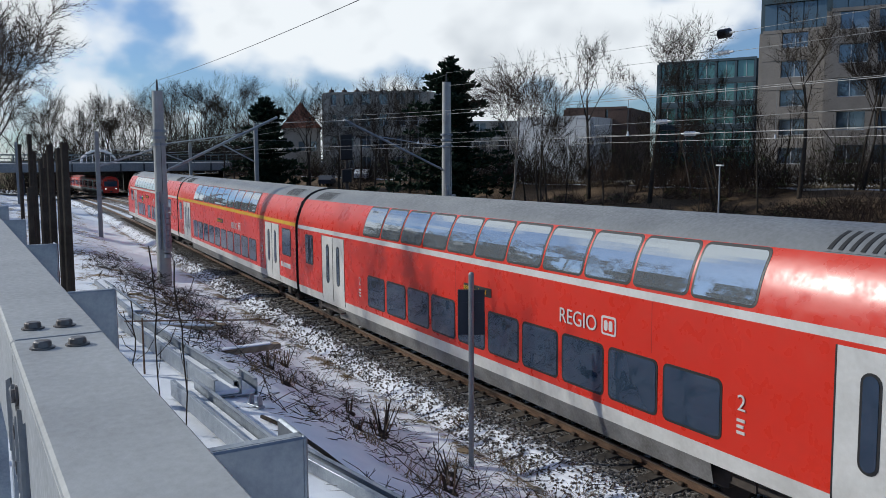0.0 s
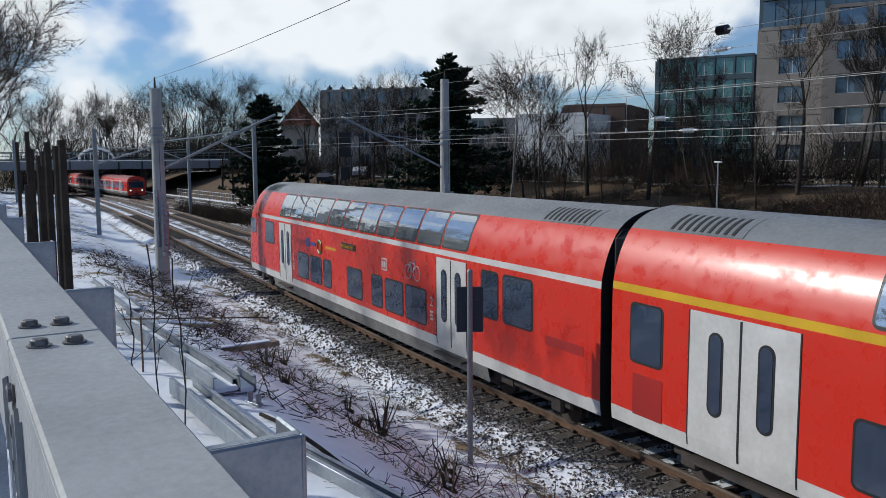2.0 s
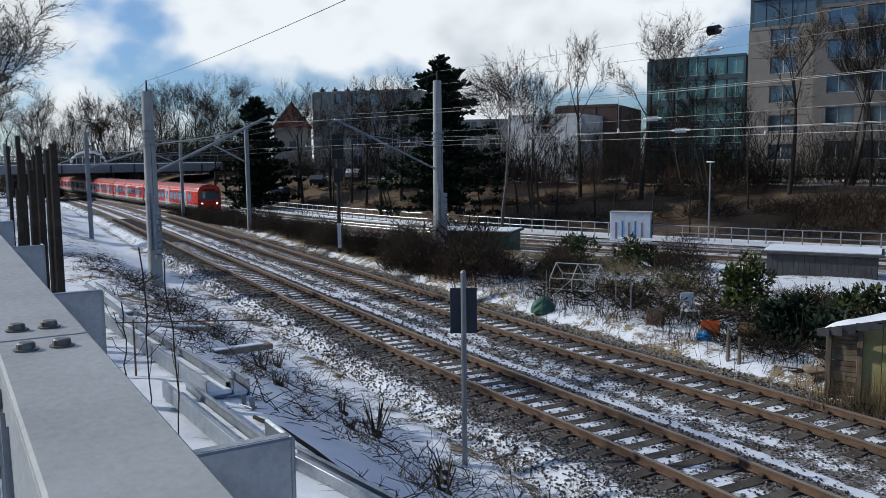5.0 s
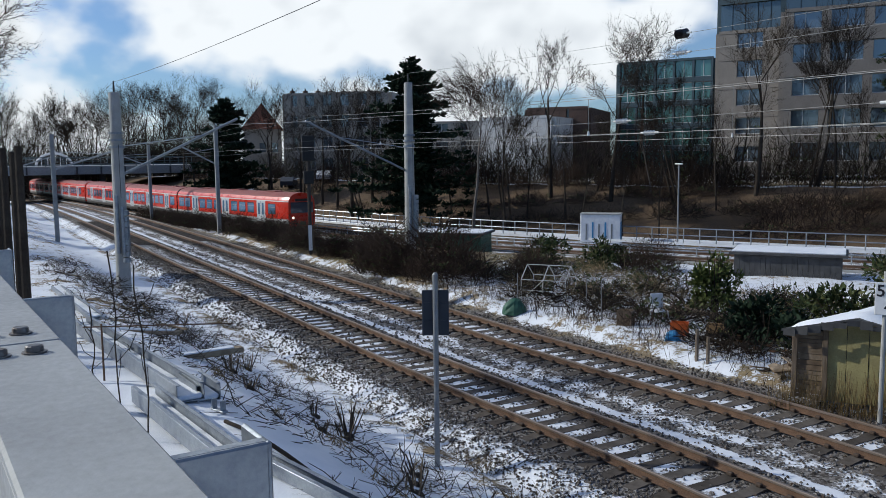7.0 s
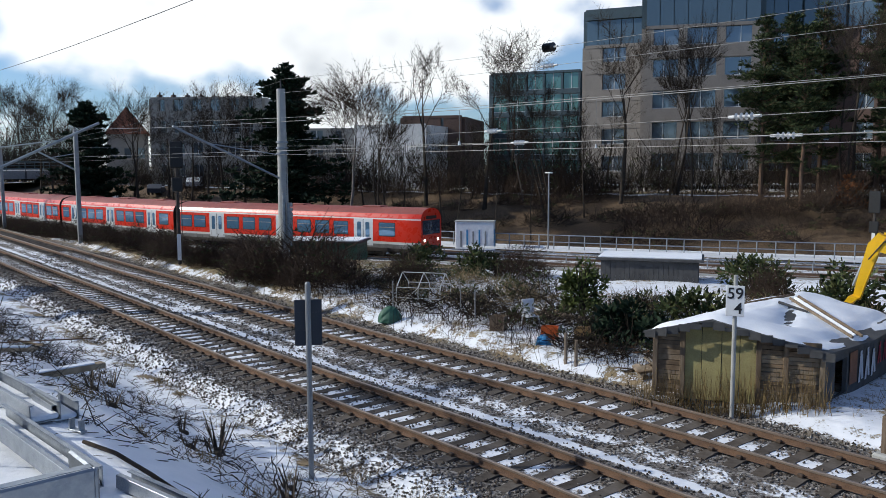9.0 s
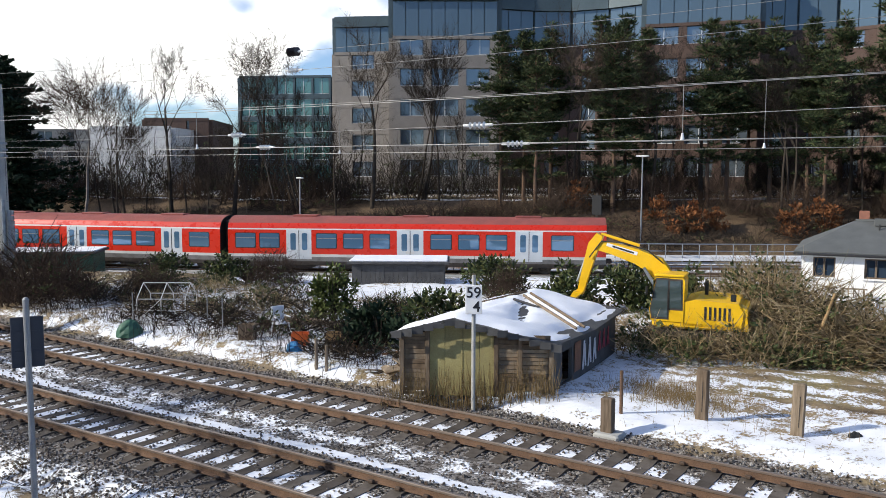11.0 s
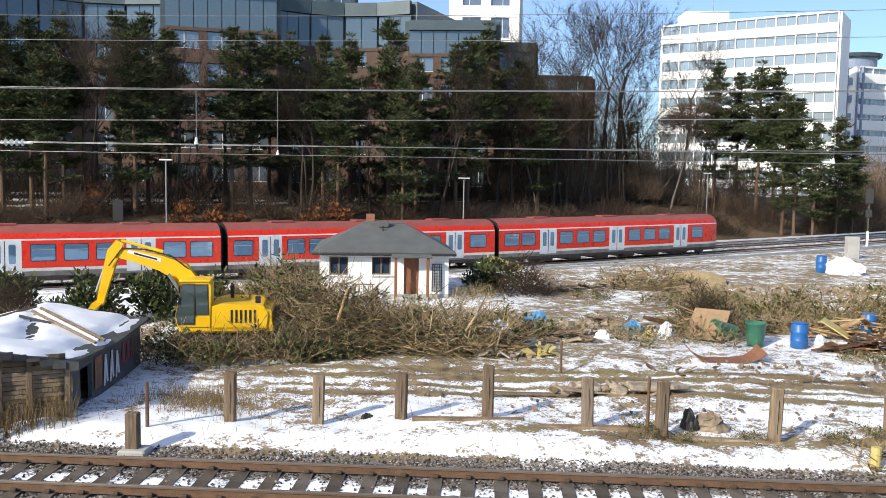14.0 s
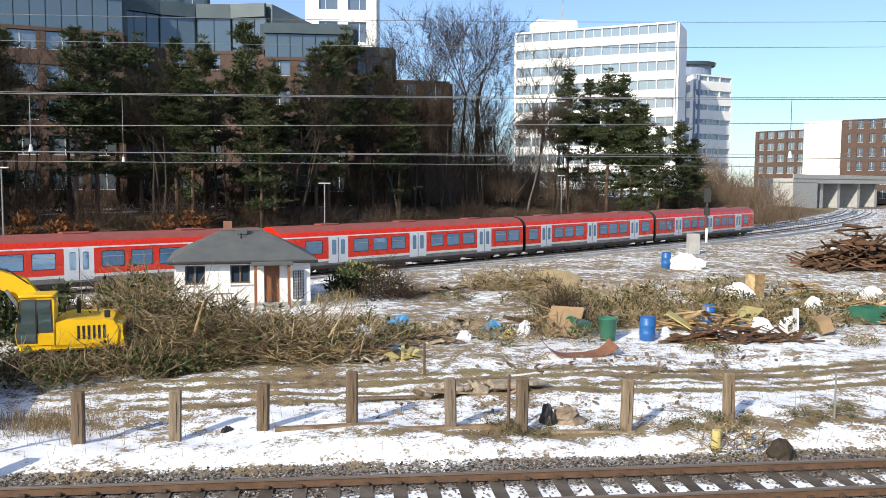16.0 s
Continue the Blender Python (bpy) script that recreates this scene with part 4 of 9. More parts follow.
def channel(name, label, a, b, wide, deep, slots=False):
    """A long folded steel trough lying on the bank from a to b."""
    a, b = Vector(a), Vector(b)
    d = b - a
    L = d.length
    m = Matrix.Translation(a) @ d.to_track_quat("X", "Z").to_matrix().to_4x4()
    ob = thing(name, label, "steel channel", m, group="steel channels")
    t = 0.012
    part("channel_floor", Geo().box(L / 2, 0, t / 2, L, wide, t), "galv", ob)
    for s in (-1, 1):
        w = part("channel_wall", Geo().box(L / 2, s * wide / 2, deep / 2, L, t, deep, bev=0.003), "galv", ob)
        part("lip", Geo().box(L / 2, s * (wide / 2 - 0.03), deep - 0.006, L, 0.06, t), "galv", w)
        if slots and s > 0:
            for k in range(int(L / 0.5)):
                part("slot", Geo().box(0.3 + k * 0.5, s * wide / 2 + 0.008, deep * 0.5, 0.2, 0.006, 0.035), "black", w)
    part("snow_fill", Geo().box(L / 2, 0, t + deep * 0.16, L - 0.05, wide - 0.03, deep * 0.3, bev=0.02), "snow", ob)
    return ob


def lie(x, y, up=0.02):
    return (x, y, gz(x, y) + up)


channel("steel_channel", "galvanised folded steel channel heaped with snow", lie(-21.3, 2.2, 0.04), lie(-12.8, 2.87, 0.04), 0.42, 0.28)
channel("steel_channel", "galvanised folded steel channel filled with snow", lie(-13.2, 2.25, 0.03), lie(-9.6, 2.56, 0.03), 0.36, 0.25, True)
channel("steel_channel", "galvanised slotted steel channel filled with snow", lie(-9.7, 3.0, 0.02), lie(-7.0, 3.70, 0.02), 0.20, 0.16, True)
channel("steel_channel", "short galvanised channel end standing in the snow", lie(-13.9, 3.12, 0.02), lie(-13.0, 3.19, 0.02), 0.38, 0.28)
ob = thing("steel_pipe", "thin dark steel pipe lying in the snow", "pipe")
part("tube", Geo().path([lie(-11.5 + 0.8 * k, 3.04 + 0.165 * k, 0.04) for k in range(6)], 0.028, 8), "bark", ob)
channel("steel_channel", "low steel trough half buried in snow", lie(-30.0, 2.55, 0.03), lie(-22.2, 2.7, 0.03), 0.34, 0.12)


def clamp(x, y):
    ob = thing("steel_clamp", "small galvanised steel clamp lying in the snow", "clamp", pose(x, y, gz(x, y), 0, 0, 20))
    part("base", Geo().box(0, 0, 0.02, 0.34, 0.1, 0.04, bev=0.005), "galv", ob)
    for s in (-0.11, 0.11):
        part("lug", Geo().box(s, 0, 0.10, 0.03, 0.09, 0.17, bev=0.005), "galv", ob)


clamp(-12.26, 3.15)


def timber(x, y, L, w, h, rz, label="weathered timber plank lying in the snow", up=0.0, snow=True, tip=0.0):
    ob = thing("timber_plank", label, "plank", pose(x, y, gz(x, y) + h / 2 + up, 0, tip, rz))
    part("board", Geo().box(0, 0, 0, L, w, h, bev=0.012), "plank", ob)
    if snow:
        part("snow_cover", Geo().box(-0.04 * L, 0.01, h / 2 + 0.015, L * 0.86, w * 0.85, 0.03, bev=0.012), "snow", ob)
    return ob


timber(-17.9, 4.25, 1.9, 0.24, 0.12, 96, up=0.04)
timber(-25.5, 5.1, 2.2, 0.1, 0.06, 20)
timber(-20.0, 3.6, 1.6, 0.16, 0.08, 50)


def rod(x, y, h, r, mat, name, label, cat, lean=0, rz=0):
    ob = thing(name, label, cat, pose(x, y, gz(x, y) - 0.05, 0, lean, rz))
    g = Geo().tube((0, 0, 0), (0, 0, h), r, r * 0.9, 8)
    part("rod", g, mat, ob)
    return ob


ob = rod(-15.2, 1.95, 1.05, 0.018, "rail", "steel_rod", "thin rusty steel rod standing in the snow", "rod")
ob = thing("steel_rod", "rusty bar tied across an upright rod", "rod", pose(-15.2, 1.95, gz(-15.2, 1.95) + 0.95, 0, 92, 75))
part("rod", Geo().tube((0, 0, -0.3), (0, 0, 2.2), 0.012, n=6), "rail", ob)


# ---- signs and posts along the tracks ----
def sign_back():
    x, y = -13.9, 7.84
    ob = thing("signal_board", "dark blue double signal board on a grey steel post", "railway sign", pose(x, y, 0, 0, 0, 62))
    part("post", Geo().tube((0, 0, gz(x, y) - 0.2), (0, 0, 3.34), 0.055, n=12), "steelgrey", ob)
    part("cap", Geo().tube((0, 0, 3.34), (0, 0, 3.38), 0.06, 0.03, 12), "steelgrey", ob)
    for s in (-0.145, 0.145):
        part("board", Geo().box(s, 0.075, 2.58, 0.235, 0.03, 0.90, bev=0.01), "navy", ob)
    part("mount", Geo().box(0, 0.06, 2.75, 0.42, 0.02, 0.06), "navy", ob)
    part("mount", Geo().box(0, 0.06, 2.40, 0.42, 0.02, 0.06), "navy", ob)


def text_mesh(text, size, mat, name="figure"):
    cu = bpy.data.curves.new(name, "FONT")
    cu.body, cu.size, cu.extrude, cu.align_x, cu.align_y = text, size, 0.003, "CENTER", "CENTER"
    cu.offset = 0.004
    cu.materials.append(M[mat])
    o = new(name, cu)
    me = bpy.data.meshes.new_from_object(o)
    bpy.data.objects.remove(o)
    return me


def km_sign():
    x, y = -10.45, 16.9
    ob = thing("kilometre_sign", "white kilometre board with black figures on a steel post", "railway sign", pose(x, y, 0, 0, 0, 30))
    part("post", Geo().tube((0, 0, gz(x, y) - 0.2), (0, 0, 3.08), 0.05, n=12), "concrete", ob)
    b = part("board", Geo().box(0, -0.07, 2.50, 0.40, 0.02, 0.70, bev=0.008), "signwhite", ob)
    for s, tx, z, u in ((0.36, "5", 2.66, -0.09), (0.36, "9", 2.66, 0.09), (0.36, "4", 2.32, 0.07)):
        o = new("figure", text_mesh(tx, s, "ink"))
        o.parent = b
        o.matrix_basis = pose(u, -0.084, z, 90, 0, 0)


sign_back()
km_sign()


# ---- overhead line ----
def mast(x, y, top, arms, big=True, r=0.20):
    ob = thing("catenary_mast", "grey concrete overhead line mast with steel bands" if big else "slim grey steel overhead line mast", "mast", pose(x, y, 0), group="overhead line masts")
    z0 = gz(x, y) - 0.3
    if big:
        part("shaft", Geo().tube((0, 0, z0), (0, 0, top), r, r * 0.72, 20), "concrete", ob, smooth=False)
        part("top_pin", Geo().tube((0, 0, top), (0, 0, top + 0.5), 0.05, 0.03, 8), "wiredark", ob)
        for z in (6.15, 6.45, 6.75):
            b = part("band", Geo().tube((0, 0, z), (0, 0, z + 0.1), r * 1.05, r * 1.05, 20), "galv", ob)
            part("lug", Geo().box(0, 0, z + 0.05, 0.75, 0.12, 0.08, bev=0.02), "galv", b)
        for k in range(3):
            part("tension_weight", Geo().tube((0.42 + 0.13 * (k % 2), -0.2 + 0.2 * k, z0 + 2.0), (0.42 + 0.13 * (k % 2), -0.2 + 0.2 * k, 4.1 - 0.5 * k), 0.09, n=10), "galv", ob)
        part("weight_cable", Geo().tube((0.42, 0, 4.0), (0.42, 0, 6.3), 0.012, n=5), "wiredark", ob)
        for k in range(9):
            part("weight_disc", Geo().tube((0.45, 0.12, z0 + 1.6 + 0.26 * k), (0.45, 0.12, z0 + 1.8 + 0.26 * k), 0.17, n=12), "galv", ob)
    else:
        part("shaft", Geo().box(0, 0, (z0 + top) / 2, 0.3, 0.3, top - z0, bev=0.03), "steelgrey", ob)
    for dy, z1, z2 in arms:
        part("arm", Geo().tube((0, 0, z1), (0, dy, z2), 0.06, n=8), "galv", ob)
        part("strut", Geo().tube((0, 0, z1 + 1.3 if z2 > z1 else z1 - 1.0), (0, dy * 0.7, z1 + (z2 - z1) * 0.7), 0.025, n=6), "galv", ob)
    return ob


mast(-39.0, 6.05, 8.55, [(5.4, 4.9, 7.5)], True, 0.32)
mast(-40.3, 21.2, 9.6, [(-5.9, 4.8, 7.5)], True, 0.31)
mast(-66.5, 5.9, 7.6, [(5.0, 5.0, 6.6)], False)
mast(-92.0, 17.4, 7.2, [(-4.0, 5.0, 6.6)], False)
mast(-66.0, 17.6, 8.3, [(-2.6, 5.2, 6.6)], False)
mast(-120.0, 6.0, 7.0, [(4.5, 4.8, 6.2)], False)
mast(-112.0, 1.0, 7.6, [], False)


def wire(name, a, b, r=0.011, sag=0.0, mat="wire", label="overhead wire"):
    ob = tagged(new(name), label, "wire", group="overhead wires")
    a, b = Vector(a), Vector(b)
    r *= 0.6
    pts = []
    for k in range(21):
        p = a.lerp(b, k / 20)
        p.z -= 4 * sag * (k / 20) * (1 - k / 20)
        pts.append(p)
    part("strand", Geo().path(pts, r, 5), mat, ob)
    return pts


XE = 26.0
WIRES = []
for yc, c, mz in ((Y1, 6.02, 7.0), (Y2, 6.0, 7.45)):
    low = wire("contact_wire", (-39.5, yc + 0.2, c), (XE, yc - 0.2, c), 0.009, 0.02, label="pale copper contact wire above the track")
    top = wire("messenger_wire", (-39.5, yc + 0.2, mz + 0.25), (XE, yc - 0.2, mz + 0.25), 0.010, 0.55, label="sagging messenger wire above the track")
    for k in range(2, 20, 3):
        ob = tagged(new("dropper"), "thin dropper between two overhead wires", "wire", group="overhead wires")
        part("strand", Geo().tube(low[k], top[k], 0.005, n=4), "wire", ob)
        part("clamp", Geo().tube(low[k], low[k] + Vector((0, 0, 0.09)), 0.03, 0.015, 8), "porcelain", ob)
    wire("contact_wire", (-39.5, yc + 0.2, c), (-92, yc - 0.2, c - 0.3), 0.009, 0.02, label="contact wire above the track")
    wire("messenger_wire", (-39.5, yc + 0.2, mz + 0.25), (-92, yc, mz), 0.010, 0.5, label="sagging messenger wire above the track")
    wire("contact_wire", (-92, yc - 0.2, c - 0.3), (-190, yc, c - 2.0), 0.011, 0.1, label="contact wire above the track")
    wire("messenger_wire", (-92, yc, mz), (-190, yc, mz - 2.2), 0.011, 0.5, label="sagging messenger wire above the track")
wire("feeder_wire", (-39.0, 6.05, 9.0), (XE, 6.2, 9.6), 0.014, 0.7, "wiredark", "dark feeder wire between mast tops")
wire("feeder_wire", (-39.0, 6.05, 9.0), (-92, 6.0, 7.6), 0.014, 0.5, "wiredark", "dark feeder wire between mast tops")
FEED_A = wire("feeder_wire", (-40.3, 21.2, 10.1), (XE, 20.6, 10.3), 0.012, 0.7, label="pale feeder wire between mast tops")
FEED_B = wire("feeder_wire", (-40.3, 21.2, 9.4), (XE, 20.6, 9.6), 0.012, 0.6, label="pale feeder wire between mast tops")
FEED_C = wire("feeder_wire", (-40.3, 21.2, 6.9), (XE, 12.0, 7.0), 0.011, 0.3, label="pale wire crossing from mast to mast")
FEED_D = wire("feeder_wire", (-40.3, 21.2, 6.6), (XE, 16.0, 6.5), 0.011, 0.3, label="pale wire crossing from mast to mast")
wire("feeder_wire", (-40.3, 21.2, 10.0), (-92, 17.4, 7.2), 0.011, 0.5, label="feeder wire between mast tops")
wire("span_wire", (-39.0, 6.05, 7.2), (-40.3, 21.2, 7.6), 0.010, 0.05, label="span wire between two masts")
wire("span_wire", (-39.0, 6.05, 6.4), (-40.3, 21.2, 6.6), 0.010, 0.05, label="span wire between two masts")


def insulator(x, y, z, mat, tilt=0):
    ob = thing("insulator", "ribbed dark insulator on an overhead wire" if mat == "porcdark" else "ribbed pale insulator on an overhead wire", "insulator", pose(x, y, z, 0, 90 + tilt, 0), group="insulators")
    for k in range(4):
        part("rib", Geo().lathe([(0.05, -0.02), (0.16 if mat == "porcdark" else 0.085, 0.0), (0.05, 0.03)], 14, Matrix.Translation((0, 0, -0.21 + 0.13 * k))), mat, ob)
    part("core", Geo().tube((0, 0, -0.4), (0, 0, 0.4), 0.035, n=10), "porcelain", ob)


insulator(*FEED_A[6], "porcdark")
insulator(*FEED_B[6], "porcelain")
for x, y, z in (FEED_C[6], FEED_C[9], FEED_D[9], FEED_D[6]):
    insulator(x, y, z, "porcelain")

# ---- plants ----
def grow(geo, twigs, p, d, L, r, depth, rng, spread, droop=0.0, nseg=3, kids=(2, 4)):
    """A limb with its side limbs; the last order goes into twigs."""
    q = Vector(p)
    d = Vector(d).normalized()
    r0 = r
    for s in range(nseg):
        dd = (d + Vector((rng.uniform(-1, 1), rng.uniform(-1, 1), rng.uniform(-0.6, 0.9))) * 0.11 + Vector((0, 0, 0.06 - droop))).normalized()
        q2 = q + dd * (L / nseg)
        r1 = r0 * (0.80 if depth > 0 else 0.6)
        (geo if depth > 1 else twigs).tube(q, q2, r0, r1, 6 if depth > 2 else (4 if depth > 1 else 3), False)
        if depth > 0 and (s > 0 or depth < 3):
            for k in range(rng.randint(*kids) + (1 if depth == 1 else 0)):
                a = rng.uniform(0, 2 * math.pi)
                side = dd.orthogonal().normalized()
                side.rotate(Matrix.Rotation(a, 3, dd))
                nd = (dd * rng.uniform(0.5, 1.0) + side * spread + Vector((0, 0, 0.15))).normalized()
                grow(geo, twigs, q2, nd, L * rng.uniform(0.45, 0.68), max(0.010, r1 * rng.uniform(0.42, 0.60)), depth - 1, rng, spread, droop * 1.3, nseg, kids)
        q, d, r0 = q2, dd, r1


def bare_tree(name, label, h, seed, spread=0.75, droop=0.0, bark="bark", twig="twig", stems=1, depth=4, thick=0.017, kids=(1, 3), mingle=0):
    rng = random.Random(seed)
    ob = thing(name, label, "tree", group="bare trees")
    trunk, twigs = Geo(), Geo()
    for s in range(stems):
        off = Vector((rng.uniform(-0.5, 0.5), rng.uniform(-0.5, 0.5), 0)) if stems > 1 else Vector((0, 0, 0))
        d = Vector((rng.uniform(-0.12, 0.12), rng.uniform(-0.12, 0.12), 1)) if stems == 1 else Vector((rng.uniform(-0.3, 0.3), rng.uniform(-0.3, 0.3), 1))
        hh = h * rng.uniform(0.85, 1.0)
        p = off + Vector((0, 0, -0.2))
        bole = hh * rng.uniform(0.16, 0.26)
        trunk.tube(p, p + d.normalized() * bole, hh * thick, hh * thick * 0.85, 9, False)
        grow(trunk, twigs, p + d.normalized() * bole, d, hh * 0.52, hh * thick * 0.82, depth, rng, spread, droop, 3, kids)
    part("trunk", trunk, bark, ob)
    part("crown", twigs, twig, ob)
    return ob


def tufts(geo, c, r, n, rng, size=0.22, flat=0.7, slim=1.0):
    """A clump of small upturned blades round c."""
    for k in range(n):
        v = Vector((rng.gauss(0, 1), rng.gauss(0, 1), rng.gauss(0, flat)))
        v = v.normalized() * r * rng.uniform(0.35, 1.0)
        v.z *= flat
        p = Vector(c) + v
        d = (v.normalized() + Vector((0, 0, 0.5)) + Vector((rng.uniform(-.6, .6), rng.uniform(-.6, .6), rng.uniform(-.4, .4)))).normalized()
        u = d.orthogonal().normalized()
        u.rotate(Matrix.Rotation(rng.uniform(0, 6.28), 3, d))
        s = size * rng.uniform(0.6, 1.3)
        u = u * slim
        geo.add([p - u * s * 0.3, p + u * s * 0.3, p + d * s + u * s * 0.12, p + d * s * 0.9 - u * s * 0.16], [(0, 1, 2, 3)])


def pine(name, label, h, seed, bare=0.35, wide=0.20, mat="needles", clumps=110, size=0.34, slim=0.42):
    rng = random.Random(seed)
    ob = thing(name, label, "tree", group="pine trees")
    trunk, crown = Geo(), Geo()
    pts = [Vector((0, 0, -0.3))]
    for k in range(8):
        pts.append(Vector((rng.uniform(-0.15, 0.15) * k * 0.3, rng.uniform(-0.15, 0.15) * k * 0.3, h * 0.97 * (k + 1) / 8)))
    for k, (a, b) in enumerate(zip(pts, pts[1:])):
        trunk.tube(a, b, h * 0.014 * (1 - k / 9), h * 0.014 * (1 - (k + 1) / 9), 8, False)
    n = 0
    while n < clumps:
        t = rng.uniform(bare, 1.0) if rng.random() > 0.12 else rng.uniform(bare * 0.5, bare)
        z = h * t
        f = (1 - (t - bare) / (1 - bare)) if t > bare else 0.8
        reach = h * wide * (0.12 + 0.9 * f ** 0.7) * rng.uniform(0.3, 1.0) * (1.3 if int(t * 13) % 2 else 0.55)
        a = rng.uniform(0, 6.283)
        tip = Vector((reach * math.cos(a), reach * math.sin(a), z + rng.uniform(-0.02, 0.05) * h))
        base = Vector((0, 0, z - 0.02 * h))
        trunk.tube(base, tip, 0.05, 0.015, 4, False)
        m = 1 + int(reach / 0.9)
        for j in range(m):
            c = base.lerp(tip, 1 - 0.32 * j)
            tufts(crown, c, rng.uniform(0.28, 0.66) * h / 15, 44, rng, size * 1.25 * h / 15, 0.45, slim)
            n += 1
    part("trunk", trunk, "barkpine", ob)
    part("crown", crown, mat, ob)
    return ob


def bush(name, label, r, h, seed, mat, n=900, size=0.16, stems=14, cat="bush"):
    rng = random.Random(seed)
    ob = thing(name, label, cat)
    st, lf = Geo(), Geo()
    for k in range(stems):
        a, q = rng.uniform(0, 6.28), rng.uniform(0.2, 0.8)
        st.tube((0, 0, -0.1), (r * q * math.cos(a), r * q * math.sin(a), h * rng.uniform(0.5, 0.95)), 0.03, 0.01, 5, False)
    m = max(6, n // 45)
    for k in range(m):
        a, q = rng.uniform(0, 6.28), rng.uniform(0, 1) ** 0.6
        z = h * rng.uniform(0.12, 0.92) * (1 - 0.45 * q * q)
        tufts(lf, (r * 0.8 * q * math.cos(a), r * 0.8 * q * math.sin(a), z), r * rng.uniform(0.2, 0.36), 45, rng, size, 0.8)
    part("wood", st, "bark", ob)
    part("foliage", lf, mat, ob)
    return ob


def brush(name, label, w, d, h, seed, n=900, mat="brush", thick=0.012, length=1.4, leaves=0, cat="brushwood", lean=0.4):
    """A heap of tangled twigs: kind stuff."""
    rng = random.Random(seed)
    ob = thing(name, label, cat, kind="stuff")
    g = Geo()
    lf = Geo()
    for k in range(n):
        a, q = rng.uniform(0, 6.28), rng.uniform(0, 1) ** 0.5
        x, y = w / 2 * q * math.cos(a), d / 2 * q * math.sin(a)
        top = h * (1 - q * q) + 0.08
        z = top * rng.uniform(0.0, 1.0)
        v = Vector((rng.gauss(0, 1), rng.gauss(0, 1), rng.gauss(lean, 0.45))).normalized()
        L = length * rng.uniform(0.35, 1.1)
        p = Vector((x, y, z))
        r = thick * rng.choice((0.6, 0.8, 1, 1, 1.5, 2.6 if rng.random() < 0.2 else 1))
        m = p + v * L * 0.5 + Vector((rng.uniform(-.1, .1), rng.uniform(-.1, .1), rng.uniform(-.05, .1))) * L
        for s, e, ra, rb in ((p, m, r, r * 0.8), (m, p + v * L, r * 0.8, r * 0.3)):
            s.z, e.z = max(0.02, s.z), max(0.02, e.z)
            g.tube(s, e, ra, rb, 3, False)
        if rng.random() < 0.8:
            v2 = (v + Vector((rng.uniform(-.8, .8), rng.uniform(-.8, .8), rng.uniform(-.3, .5)))).normalized()
            e = m + v2 * L * 0.4
            e.z = max(0.02, e.z)
            g.tube(m, e, r * 0.5, r * 0.2, 3, False)
        if leaves and rng.random() < leaves:
            tufts(lf, p + v * L * 0.6, 0.3, 14, rng, 0.13)
    part("twigs", g, mat, ob)
    if lf.v:
        part("leaves", lf, "ever", ob)
    return ob


def spot(az, d, gap=10.5):
    """A plan point on that bearing, moved outwards until it lies beyond the suburban tracks."""
    if az > 77.5:
        return at(az, max(d, 222))
    x, y = at(az, d)
    while d < 240 and float(city_gap(np.array(x), np.array(y))) < gap:
        d += 1.0
        x, y = at(az, d)
    return x, y


def put(ob, x, y, s=1.0, rz=0.0, z=None, first=True, label=""):
    m = pose(x, y, gz(x, y) if z is None else z, 0, 0, rz)
    if first:
        ob.matrix_basis = m @ Matrix.Diagonal((s, s, s, 1))
        o = ob
    else:
        o = copy_thing(ob, m)
        o.scale = (s, s, s)
    if label:
        tagged(o, label)
    return o


used = set()


def plant(ob, x, y, s=1.0, rz=None, label=""):
    rz = random.uniform(0, 360) if rz is None else rz
    o = put(ob, x, y, s, rz, None, ob not in used, label)
    used.add(ob)
    return o


BARE = [bare_tree("bare_tree", "leafless deciduous tree with a spreading grey crown", 12.0, 11 + i, 0.62 + 0.08 * (i % 3), kids=(2, 3)) for i in range(4)]
BIRCH = bare_tree("birch_tree", "leafless birch with fine hanging reddish twigs", 12.0, 31, 0.5, 0.07, "birch", "twigred", thick=0.012, kids=(3, 3))
MULTI = bare_tree("bare_tree", "leafless tree with several slender stems", 11.0, 41, 0.5, 0, stems=3, thick=0.011, kids=(1, 3))
THIN = bare_tree("bare_tree", "slender leafless young tree on the slope", 9.0, 51, 0.5, 0, thick=0.010, depth=3, kids=(2, 4))
PINES = [pine("pine_tree", "tall dark green pine with a bare lower trunk", 15.0, 61 + i, (0.42, 0.50, 0.36)[i % 3], 0.185, clumps=270, size=0.25) for i in range(3)]
CEDAR = pine("conifer_tree", "broad dark conifer with layered branches", 15.0, 71, 0.25, 0.34, "needlesdark", 620, 0.34, 0.8)
FIR = pine("conifer_tree", "dense dark conifer with a rounded top", 12.0, 72, 0.12, 0.36, "needlesdark", 620, 0.40, 0.9)

